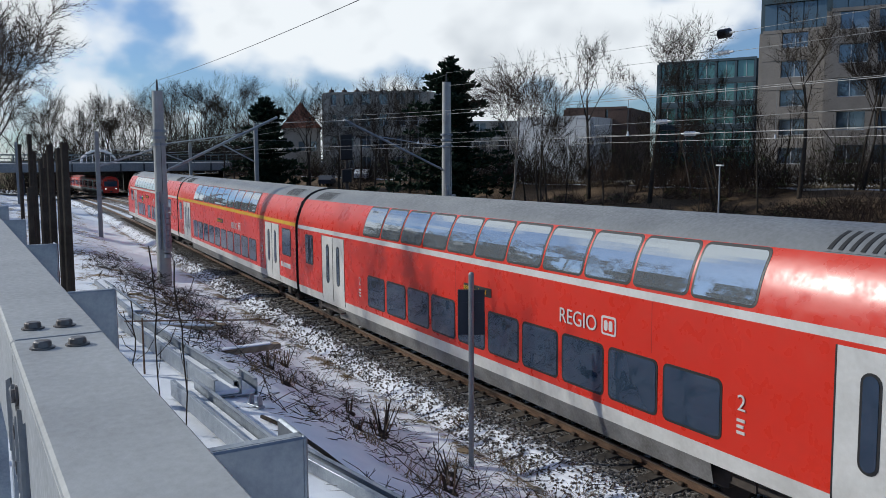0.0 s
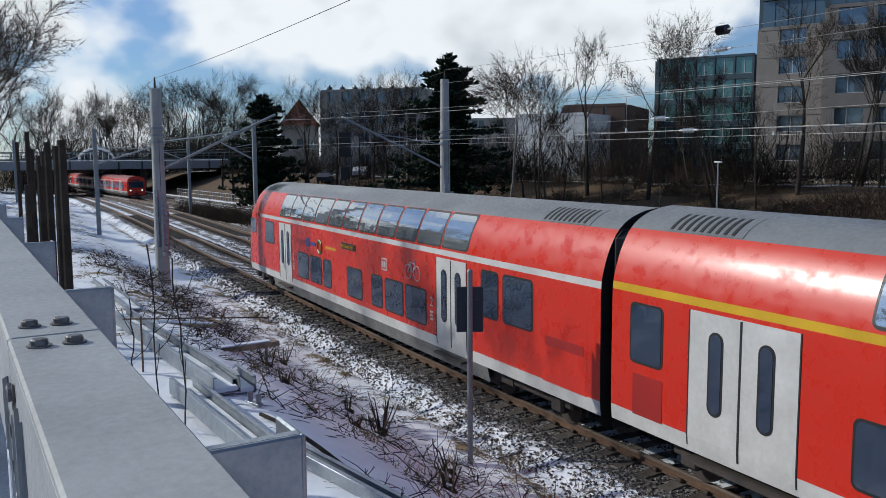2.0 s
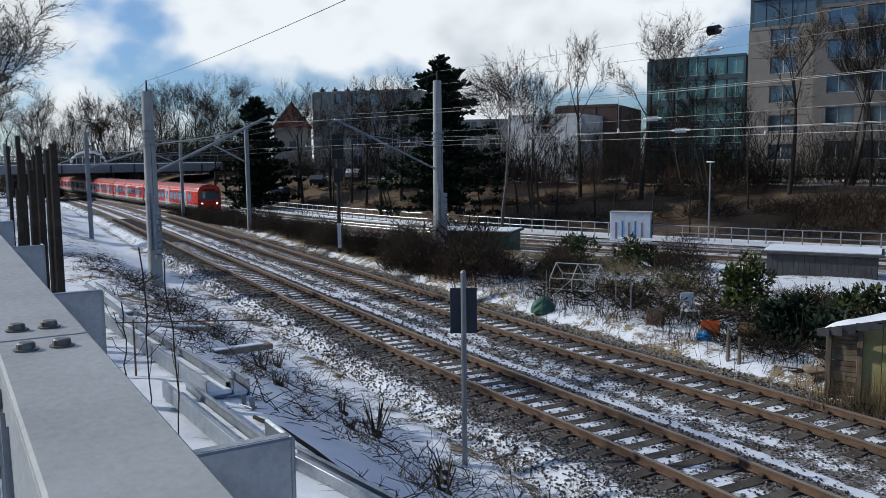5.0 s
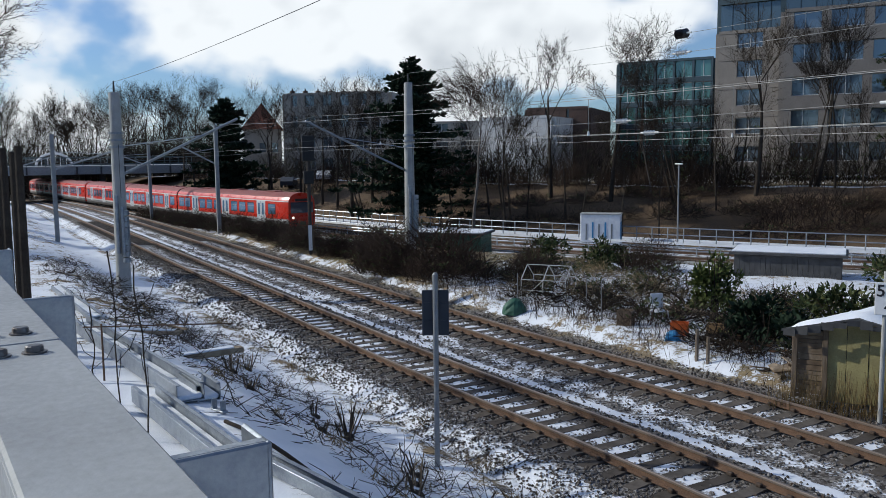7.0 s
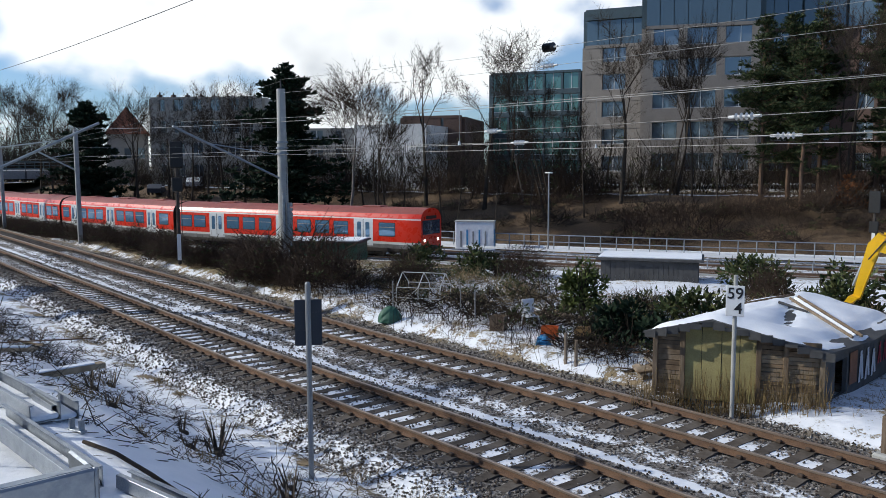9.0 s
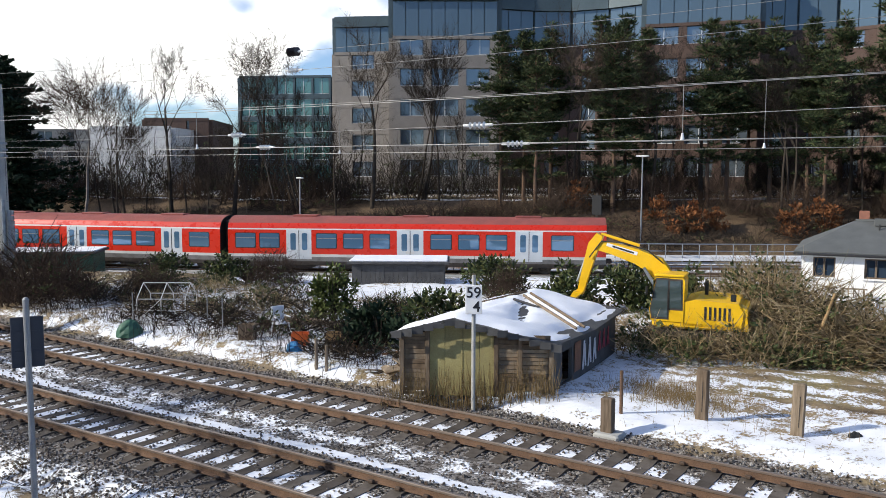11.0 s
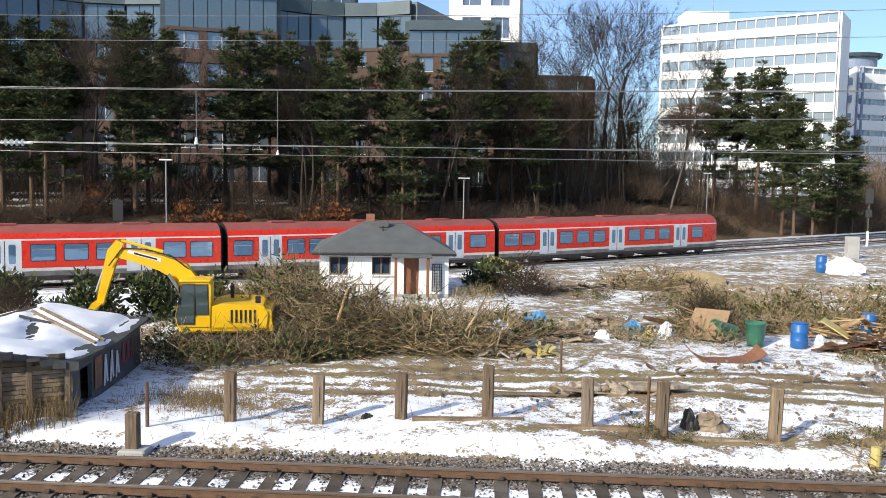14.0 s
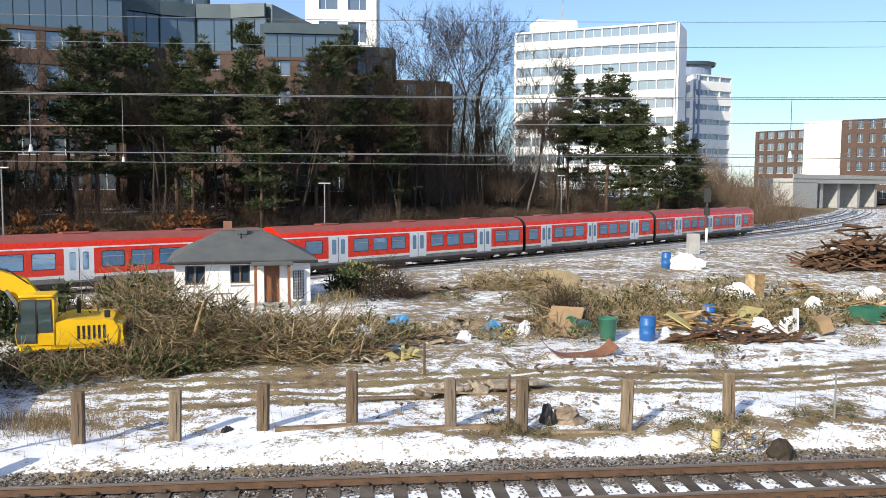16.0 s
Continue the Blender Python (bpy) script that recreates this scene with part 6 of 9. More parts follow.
def boards(name, label, x, y, w, d, h, n, seed, mat, length=1.6, cat="timber heap", thick=(0.03, 0.14)):
    """A heap of loose boards, each a part."""
    rng = random.Random(seed)
    ob = thing(name, label, cat, pose(x, y, gz(x, y)))
    shapes = [Geo().box(0, 0, 0, length * q, thick[1] * u, thick[0] * u, bev=0.006).mesh("board", mat) for q, u in ((1, 1), (0.7, 1.3), (1.25, 0.8), (0.5, 2.2))]
    for k in range(n):
        a, q = rng.uniform(0, 6.28), rng.uniform(0, 1) ** 0.6
        px, py = w / 2 * q * math.cos(a), d / 2 * q * math.sin(a)
        z = 0.05 + h * (1 - q) * rng.uniform(0.2, 1.0)
        part("board", rng.choice(shapes), mat, ob, m=pose(px, py, z, rng.uniform(-25, 25), rng.uniform(-22, 22), rng.uniform(0, 180)))
    return ob


def stones(name, label, x, y, w, d, h, n, seed, mat="rubble", size=0.22, cat="rubble heap"):
    rng = random.Random(seed)
    ob = thing(name, label, cat, pose(x, y, gz(x, y)))
    shapes = [Geo().box(0, 0, 0, size * a, size * b, size * c, bev=size * 0.18).mesh("stone", mat) for a, b, c in ((1, 0.7, 0.5), (1.5, 0.9, 0.35), (0.8, 0.8, 0.7), (2.2, 1.2, 0.25))]
    for k in range(n):
        a, q = rng.uniform(0, 6.28), rng.uniform(0, 1) ** 0.6
        part("stone", rng.choice(shapes), mat, ob, m=pose(w / 2 * q * math.cos(a), d / 2 * q * math.sin(a), 0.05 + h * (1 - q) * rng.uniform(0.2, 1), rng.uniform(-40, 40), rng.uniform(-40, 40), rng.uniform(0, 180)))
    return ob


cottage()
trestle(-5.3, 38.2, 8)
crate("planter", "long pale planter box by a white wall", "planter", -6.2, 38.05, 2.4, 0.35, 0.38, 8, "signwhite")
garden_chair(-8.6, 39.5, 160)
lump("rubbish_bag", "white rubbish bag beside a cottage", "bag", -4.6, 37.9, 0.9, 0.6, 0.45, "sheet", 5)


# ---- the shed ----
def shed():
    m, L = frame_of((-12.35, 16.55), (-9.13, 18.42))
    m.translation.z = -0.05
    ob = thing("shed", "dilapidated wooden shed with a snow-covered felt roof", "shed", m)
    D, rng = 5.3, random.Random(4)
    skew = 0.42                                   # the side walls stand askew to the front
    def P(x, y, z):
        return (x + skew * y, y, z)
    def top(x):
        return float(np.interp(x, [0.0, 1.35, L], [1.56, 1.92, 1.34]))
    # front boards
    boards_ = [(0.0, 0.62, "plank", True), (0.66, 2.35, "mossy", False), (2.38, L, "plank", True)]
    for x0, x1, mt, horizontal in boards_:
        if horizontal:
            z = 0.0
            while z < top((x0 + x1) / 2) - 0.05:
                h = rng.uniform(0.09, 0.14)
                part("board", Geo().box((x0 + x1) / 2, rng.uniform(-0.012, 0.012), z + h / 2, x1 - x0 - rng.uniform(0, 0.05), 0.025, h - 0.012, rz=rng.uniform(-0.5, 0.5)), mt, ob)
                z += h
        else:
            x = x0
            while x < x1 - 0.02:
                w = min(rng.uniform(0.36, 0.5), x1 - x)
                part("panel", Geo().box(x + w / 2, rng.uniform(-0.01, 0.01), top(x + w / 2) / 2, w - 0.012, 0.03, top(x + w / 2)), mt, ob)
                x += w
    for x in (0.0, 0.64, 2.36, 2.95, L):
        part("corner_post", Geo().box(x, -0.04, top(x) / 2, 0.12, 0.10, top(x), bev=0.01), "oldwood", ob)
    # right side, rendered and scrawled, with an opening
    g = Geo()
    def side(y0, y1, z0, z1, x=L, t=0.10):
        a = [P(x, y0, z0), P(x, y1, z0), P(x, y1, z1), P(x, y0, z1)]
        b = [(p[0] - t, p[1], p[2]) for p in a]
        g.add(a + b, [(0, 1, 2, 3), (7, 6, 5, 4), (0, 4, 5, 1), (1, 5, 6, 2), (2, 6, 7, 3), (3, 7, 4, 0)])
    side(0.1, 0.75, 0, 1.2)
    side(0.75, 1.5, 0, 0.12)
    side(0.75, 1.5, 0.98, 1.2)
    side(1.5, D, 0, 1.16)
    side(0.1, D, 0, 1.55, 0.15)
    part("side_wall", g, "tar", ob)
    g = Geo()
    a = [P(0, D, 0), P(L, D, 0), P(L, D, 1.15), P(1.35, D, 1.95), P(0, D, 1.55)]
    g.add(a, [(4, 3, 2, 1, 0)])
    part("back_wall", g, "tar", ob)
    M["scrawl_white"] = plain("pale_spray_paint", (0.62, 0.63, 0.66), None, 4, 0.6)
    M["scrawl_red"] = plain("red_spray_paint", (0.36, 0.03, 0.06), None, 4, 0.6)
    M["scrawl_rust"] = plain("rust_brown_paint", (0.23, 0.10, 0.055), None, 4, 0.7)
    off = 0.03
    def blob(y0, y1, z0, z1, mt, tilt=0.0):
        q = Geo().add([(P(L, y0, z0)[0] + off, y0, z0), (P(L, y1, z0)[0] + off, y1, z0), (P(L, y1 + tilt, z1)[0] + off, y1 + tilt, z1), (P(L, y0 + tilt, z1)[0] + off, y0 + tilt, z1)], [(0, 1, 2, 3)])
        part("scrawl", q, mt, ob)
    blob(1.6, 2.1, 0.25, 1.05, "scrawl_rust")
    for k in range(6):
        y = 2.2 + 0.22 * k
        blob(y, y + 0.13, 0.18 + 0.06 * (k % 2), 0.98 - 0.1 * (k % 3), "scrawl_white", 0.10 * (-1) ** k)
    for k in range(6):
        y = 3.55 + 0.2 * k
        blob(y, y + 0.08, 0.42, 0.98 - 0.08 * (k % 2), "scrawl_red", 0.14 * (-1) ** k)
    # roof: felt, then snow
    def roof(o, z, mat, name, x_in=0.0, y_in=0.0, thick=0.05):
        xs = [-0.18 + x_in, 1.35, L + 0.22 - x_in]
        v = []
        for y in (-0.25 + y_in, D * 0.5, D + 0.1 - y_in):
            for x in xs:
                zz = float(np.interp(x, [-0.2, 1.35, L + 0.25], [1.56, 1.94, 1.32])) + z - 0.05 * (y > 1) - (0.12 if (y > 1 and y < 4 and x > 1) else 0)
                v.append((P(x, y, zz)))
        n = 3
        vv = v + [(a, b, c - thick) for a, b, c in v]
        f = [(r * n + i, r * n + i + 1, (r + 1) * n + i + 1, (r + 1) * n + i) for r in range(2) for i in range(2)]
        f += [tuple(9 + q for q in reversed(t)) for t in f[:4]]
        rim = [0, 1, 2, 5, 8, 7, 6, 3]
        f += [(rim[(i + 1) % 8], rim[i], rim[i] + 9, rim[(i + 1) % 8] + 9) for i in range(8)]
        return part(name, Geo().add(vv, f), mat, o)
    rf = roof(ob, 0.06, "tar", "roof")
    def roof_z(x, y):
        zz = float(np.interp(x, [-0.2, 1.35, L + 0.25], [1.56, 1.94, 1.32])) + 0.06
        return zz - 0.05 * min(1, max(0, y / 2.6)) - (0.12 * max(0.0, 1 - abs(y - 2.6) / 2.4) if x > 1 else 0)
    sn = Geo()
    nx, ny = 26, 34
    vv = []
    for j in range(ny):
        for i in range(nx):
            x = -0.12 + (L + 0.26) * i / (nx - 1)
            y = -0.20 + (D + 0.22) * j / (ny - 1)
            rim = min(x + 0.12, L + 0.14 - x, y + 0.20, D + 0.02 - y)
            patch = 0.016 * math.sin(5.1 * x + 1.7 * math.sin(3.3 * y)) + 0.016 * math.sin(4.3 * y + 2.0 * math.sin(2.9 * x))
            bare = 0.13 * math.exp(-((x - 2.0 + 0.35 * (y - 2.5)) / 0.16) ** 2) * (1.0 < y < 4.4) + 0.10 * math.exp(-((x - L + 0.2) / 0.2) ** 2)
            h = min(0.085, -0.035 + 0.55 * rim) + patch - bare + rng.uniform(-0.008, 0.008)
            vv.append(P(x, y, roof_z(x, y) + max(-0.06, min(0.10, h))))
    sn.add(vv, [(j * nx + i, j * nx + i + 1, (j + 1) * nx + i + 1, (j + 1) * nx + i) for j in range(ny - 1) for i in range(nx - 1)])
    part("snow_cover", sn, "snow", rf, smooth=True)
    for (xa, ya), (xb, yb), mt in (((1.45, 3.9), (3.75, 1.7), "oldwood"), ((1.5, 4.3), (3.8, 2.2), "oldwood"), ((1.48, 4.1), (3.7, 2.0), "snow"), ((0.2, 3.4), (1.35, 4.4), "oldwood"), ((1.4, 3.3), (2.2, 3.1), "tar")):
        za, zb = roof_z(xa, ya) + 0.10, roof_z(xb, yb) + 0.10
        part("roof_batten", Geo().tube(P(xa, ya, za), P(xb, yb, zb), 0.04, n=5), mt, rf)
    for k in range(16):
        x = -0.1 + (L + 0.2) * k / 15
        part("loose_felt", Geo().box(x, -0.30 - rng.uniform(0, 0.05), float(np.interp(x, [-0.2, 1.35, L + 0.25], [1.56, 1.94, 1.32])) - rng.uniform(0.0, 0.06), 0.26, 0.03, rng.uniform(0.08, 0.2), rz=rng.uniform(-10, 10)), "tar", rf)
    return ob


shed()
rng = random.Random(9)
REED = Geo()
for k in range(420):
    u = rng.uniform(-0.35, 3.9)
    x, y = -12.35 + u * 0.865 + rng.uniform(-0.1, 0.45), 16.55 + u * 0.502 - rng.uniform(0.05, 0.6)
    h = rng.uniform(0.3, 1.05)
    b = Vector((x, y, gz(x, y)))
    REED.tube(b, b + Vector((rng.uniform(-.2, .2), rng.uniform(-.2, .2), h)), 0.008, 0.003, 3, False)
REEDS = tagged(part("dry_stalks", REED, "straw"), "dry brown stalks against a shed wall", "weeds", kind="stuff")
EDGE = Geo()
for k in range(2300):
    x, y = rng.uniform(-42, -12.6), rng.gauss(18.3, 0.7)
    if y < 17.2 or hash_noise(x, y, 1.2) < rng.uniform(-1, 0.5):
        continue
    b = Vector((x, y, gz(x, y)))
    EDGE.tube(b, b + Vector((rng.uniform(-.3, .3), rng.uniform(-.3, .3), rng.uniform(0.1, 0.75))), 0.009, 0.003, 3, False)
tagged(part("dead_weeds", EDGE, "twigred"), "dead brown weed stalks along the garden edge", "weeds", kind="stuff")
GRASS = Geo()
for k in range(2600):
    x, y = rng.uniform(-8.5, 16), rng.uniform(17.4, 30)
    if rng.random() < 0.5:
        x, y = rng.gauss(-6.6, 0.8), rng.gauss(20.2, 0.5)
    h = rng.uniform(0.08, 0.4)
    b = Vector((x, y, gz(x, y)))
    GRASS.tube(b, b + Vector((rng.uniform(-.12, .12), rng.uniform(-.12, .12), h)), 0.005, 0.002, 3, False)
tagged(part("dry_grass", GRASS, "straw"), "thin dry grass stalks poking through snow", "grass", kind="stuff")


# ---- the excavator ----
def excavator():
    m = pose(-8.2, 26.3, gz(-8.2, 26.3) - 0.10, 0, 0, 192)
    ob = thing("excavator", "yellow crawler excavator with raised bent boom", "excavator", m)
    # local x points ahead (to the boom), y to its left
    for s in (-0.95, 0.95):
        t = Geo()
        prof = [(-1.45, 0.10), (-1.25, 0.0), (1.25, 0.0), (1.45, 0.10), (1.55, 0.35), (1.40, 0.62), (1.2, 0.68), (-1.2, 0.68), (-1.40, 0.62), (-1.55, 0.35)]
        t.prism(prof, s - 0.24, s + 0.24)
        tr = part("crawler_track", t, "under", ob)
        for k in range(16):
            part("track_shoe", Geo().box(-1.3 + 0.173 * k, s, 0.70, 0.14, 0.50, 0.04), "under", tr)
    part("undercarriage", Geo().box(0, 0, 0.5, 1.6, 1.5, 0.35, bev=0.08), "under", ob)
    part("turntable", Geo().tube((0, 0, 0.66), (0, 0, 0.80), 0.62, n=24), "under", ob)
    deck = Geo().box(-0.15, 0, 0.92, 2.5, 2.1, 0.24, bev=0.08)
    part("deck", deck, "digger", ob)
    eng = Geo().prism([(-1.55, 0.9), (0.15, 0.9), (0.15, 1.62), (-0.2, 1.72), (-1.45, 1.66), (-1.6, 1.4)], -1.05, 1.05)
    e = part("engine_cover", eng, "digger", ob)
    for k in range(6):
        part("vent_slot", Geo().box(-1.2 + 0.14 * k, 1.055, 1.32, 0.07, 0.012, 0.4), "frame", e)
    part("counterweight", Geo().prism([(-1.75, 0.85), (-1.4, 0.8), (-1.4, 1.6), (-1.7, 1.5)], -1.0, 1.0), "digger", ob)
    part("exhaust", Geo().tube((-0.4, -0.3, 1.68), (-0.4, -0.3, 2.15), 0.06, n=10), "frame", ob)
    # cab on the left side, which faces the tracks
    cab = part("cab", Geo().prism([(0.15, 1.0), (1.12, 1.0), (1.18, 1.35), (0.98, 2.38), (0.2, 2.40), (0.12, 2.3)], 0.18, 1.08), "digger", ob)
    part("roof_cap", Geo().box(0.58, 0.63, 2.43, 0.95, 1.0, 0.08, bev=0.05), "digger", cab)
    for n_, pr in (("side_glass", [(0.20, 1.42), (0.57, 1.42), (0.57, 2.27), (0.23, 2.27)]), ("door_glass", [(0.62, 1.12), (1.07, 1.12), (1.12, 1.38), (0.95, 2.29), (0.62, 2.29)])):
        part(n_, Geo().prism(pr, 1.075, 1.095), "cabglass", cab)
    part("door_frame", Geo().prism([(0.585, 1.06), (1.11, 1.06), (1.165, 1.37), (0.985, 2.35), (0.585, 2.35)], 1.06, 1.086), "under", cab)
    part("window_frame", Geo().prism([(0.165, 1.36), (0.585, 1.36), (0.585, 2.33), (0.19, 2.33)], 1.06, 1.085), "under", cab)
    part("front_glass", Geo().box(1.09, 0.63, 1.82, 0.03, 0.78, 0.9, m=pose(0, 0, 0)), "cabglass", cab)
    part("grab_rail", Geo().tube((0.62, 1.12, 1.35), (0.62, 1.12, 1.95), 0.015, n=6), "black", cab)
    part("mirror", Geo().box(1.25, 1.2, 1.95, 0.06, 0.16, 0.28, bev=0.02), "black", ob)
    part("mirror", Geo().box(-1.3, 1.1, 1.85, 0.16, 0.1, 0.22, bev=0.02), "black", ob)
    # boom, stick, bucket and their rams
    def arm(name, pts, wid, prof):
        g = Geo()
        n = len(pts)
        v = []
        for i, (x, z) in enumerate(pts):
            a = Vector(pts[max(0, i - 1)])
            b = Vector(pts[min(n - 1, i + 1)])
            d = (b - a).normalized()
            nn = Vector((-d.y, d.x))
            for s in (1, -1):
                q = Vector((x, z)) + nn * prof[i] * s
                v += [(q.x, -wid, q.y), (q.x, wid, q.y)]
        f = []
        for i in range(n - 1):
            a, b = 4 * i, 4 * i + 4
            f += [(a, a + 1, b + 1, b), (a + 2, b + 2, b + 3, a + 3), (a, b, b + 2, a + 2), (a + 1, a + 3, b + 3, b + 1)]
        f += [(0, 2, 3, 1), (len(v) - 4, len(v) - 3, len(v) - 1, len(v) - 2)]
        return part(name, g.add(v, f), "digger", ob)
    BM = [(0.35, 1.25), (0.72, 2.05), (1.15, 2.60), (1.75, 2.88), (2.6, 3.12), (3.15, 3.22)]
    boom = arm("boom", BM, 0.17, [0.20, 0.26, 0.30, 0.24, 0.18, 0.14])
    part("boom_plate", Geo().prism([(1.75, 2.92), (2.75, 3.20), (2.72, 3.30), (1.72, 3.03)], 0.172, 0.178), "signwhite", boom)
    bl = part("plate_lettering", Geo().prism([(1.85, 2.97), (2.55, 3.165), (2.54, 3.22), (1.84, 3.025)], 0.179, 0.182), "ink", boom)
    stick = arm("stick", [(2.98, 3.55), (3.18, 3.20), (3.42, 2.35), (3.62, 1.55)], 0.12, [0.12, 0.19, 0.14, 0.10])
    part("stick_ram", Geo().tube((1.7, 0, 3.22), (2.95, 0, 3.58), 0.065, 0.045, 10), "digger", boom)
    part("boom_ram", Geo().tube((0.55, 0.3, 1.1), (1.5, 0.3, 2.55), 0.075, 0.05, 10), "galv", boom)
    part("bucket_ram", Geo().tube((3.35, 0, 3.05), (3.72, 0, 1.95), 0.055, n=10), "galv", stick)
    part("hose", Geo().path([(0.9, 0.19, 2.7), (1.4, 0.2, 3.1), (2.2, 0.2, 3.32), (2.9, 0.2, 3.35), (3.3, 0.2, 2.8)], 0.022, 6), "black", boom)
    bk = Geo().prism([(3.50, 1.62), (3.78, 1.66), (3.98, 1.35), (3.92, 1.02), (3.68, 0.90), (3.52, 1.05), (3.72, 1.10), (3.78, 1.32), (3.66, 1.48)], -0.32, 0.32)
    bu = part("bucket", bk, "digger", ob)
    for s in (-0.25, -0.08, 0.08, 0.25):
        part("tooth", Geo().tube((3.55, s, 1.02), (3.40, s, 0.96), 0.04, 0.015, 6), "galv", bu)
    return ob


excavator()

# ---- posts of the old fence ----
def sleeper_post(x, y, h, seed, w=0.27, label="old upright timber sleeper used as a fence post"):
    rng = random.Random(seed)
    ob = thing("fence_post", label, "post", pose(x, y, gz(x, y) - 0.15, rng.uniform(-1.5, 1.5), rng.uniform(-1.5, 1.5), rng.uniform(-12, 12)), group="fence posts")
    part("timber", Geo().box(0, 0, (h + 0.15) / 2, w, w * 0.62, h + 0.15, bev=0.03), "oldwood", ob)
    part("split", Geo().box(w * 0.1, -w * 0.315, h * 0.6, 0.012, 0.012, h * 0.6), "black", ob)


for i, (x, y, h) in enumerate(((-5.5, 18.85, 1.17), (-3.45, 18.85, 1.13), (-1.57, 19.2, 1.08), (0.45, 19.4, 1.22), (2.72, 18.95, 1.18), (4.33, 18.75, 1.26), (6.78, 18.65, 1.26), (9.43, 18.96, 1.16))):
    sleeper_post(x, y, h, i)
bottom = timber(2.5, 18.95, 3.0, 0.22, 0.12, 2, "long weathered timber lying along the fence foot", -0.06, False)
timber(0.0, 19.2, 2.6, 0.2, 0.12, 4, "long weathered timber lying along the fence foot", -0.06, False)
timber(5.8, 18.7, 2.4, 0.2, 0.1, -3, "long weathered timber lying along the fence foot", -0.06, False)
for x, y, h, r, mt, lb in ((-7.1, 18.0, 1.05, 0.045, "rail", "rusty steel pole standing in snow"), (4.05, 18.85, 1.35, 0.04, "rail", "rusty steel pole beside a fence post"), (11.99, 18.75, 1.2, 0.025, "steelgrey", "thin grey pole standing in snow"), (2.6, 24.6, 1.0, 0.04, "rail", "short rusty pole in the snow"), (-16.3, 15.9 + 1.7, 0.95, 0.05, "oldwood", "old wooden stake beside the track"), (-15.9, 17.6, 0.8, 0.05, "oldwood", "old wooden stake beside the track"), (-23.0, 19.2, 1.3, 0.02, "steelgrey", "thin fence stake in the garden"), (-21.5, 18.6, 1.3, 0.02, "steelgrey", "thin fence stake in the garden"), (-26.0, 18.3, 1.3, 0.02, "steelgrey", "thin fence stake in the garden")):
    rod(x, y, h, r, mt, "stake", lb, "stake")
ob = thing("marker_stone", "short weathered timber stub in a concrete foot", "post", pose(-6.95, 16.9, gz(-6.95, 16.9) - 0.1))
part("stub", Geo().box(0, 0, 0.5, 0.27, 0.2, 0.95, bev=0.02), "oldwood", ob)
part("foot", Geo().box(0.05, 0, 0.12, 0.6, 0.5, 0.2, bev=0.04), "concrete", ob)
ob = thing("tree_stump", "freshly cut pale yellow stump", "stump", pose(8.4, 17.4, gz(8.4, 17.4) - 0.05))
part("stub", Geo().tube((0, 0, 0), (0.02, 0, 0.5), 0.12, 0.10, 12), "yellowpipe", ob)
brush("root_heap", "torn roots and twigs round a stump", 1.6, 1.0, 0.3, 301, 120, "brush", 0.014, 0.6).matrix_basis = pose(8.9, 17.5, gz(8.9, 17.5))
lump("root_ball", "dark round root ball on the snow", "root ball", 9.7, 17.0, 0.6, 0.6, 0.42, "bark", 17, 0.12)
lump("dark_rag", "dark rag on the snow", "rag", -2.4, 19.4, 0.3, 0.2, 0.14, "black", 18)
lump("black_bag", "black bag beside a fence post", "bag", 5.1, 19.4, 0.4, 0.3, 0.5, "black", 19)
lump("earth_heap", "brown earth clod beside a fence post", "earth", 5.6, 19.5, 0.9, 0.6, 0.4, "rubble", 20)

# ---- the brushwood heap and the demolition rubbish ----
brush("brushwood_heap", "large heap of cut brushwood and branches", 7.0, 4.6, 2.0, 201, 3400, "brush", 0.013, 1.6, 0.05).matrix_basis = pose(-5.6, 28.0, gz(-5.6, 28.0), 0, 0, -8)
brush("brushwood_heap", "tall cut bushes leaning on a brushwood heap", 3.6, 2.6, 2.3, 202, 1700, "brush", 0.008, 1.5, 0.07, lean=1.4).matrix_basis = pose(-6.9, 29.4, gz(-6.9, 29.4))
brush("brushwood_heap", "low heap of dark branches and logs", 6.0, 3.2, 1.1, 203, 1600, "brush", 0.016, 1.6, 0.03).matrix_basis = pose(-1.4, 27.6, gz(-1.4, 27.6), 0, 0, 4)
brush("brushwood_heap", "green leafy trimmings at the foot of a heap", 2.4, 0.8, 0.35, 204, 160, "brush", 0.010, 0.8, 0.25).matrix_basis = pose(-4.6, 25.6, gz(-4.6, 25.6))
brush("brushwood_heap", "spread of thin grey branches before a cottage", 8.0, 4.0, 0.2, 205, 260, "brush", 0.009, 1.6, 0.03).matrix_basis = pose(-2.5, 33.5, gz(-2.5, 33.5))
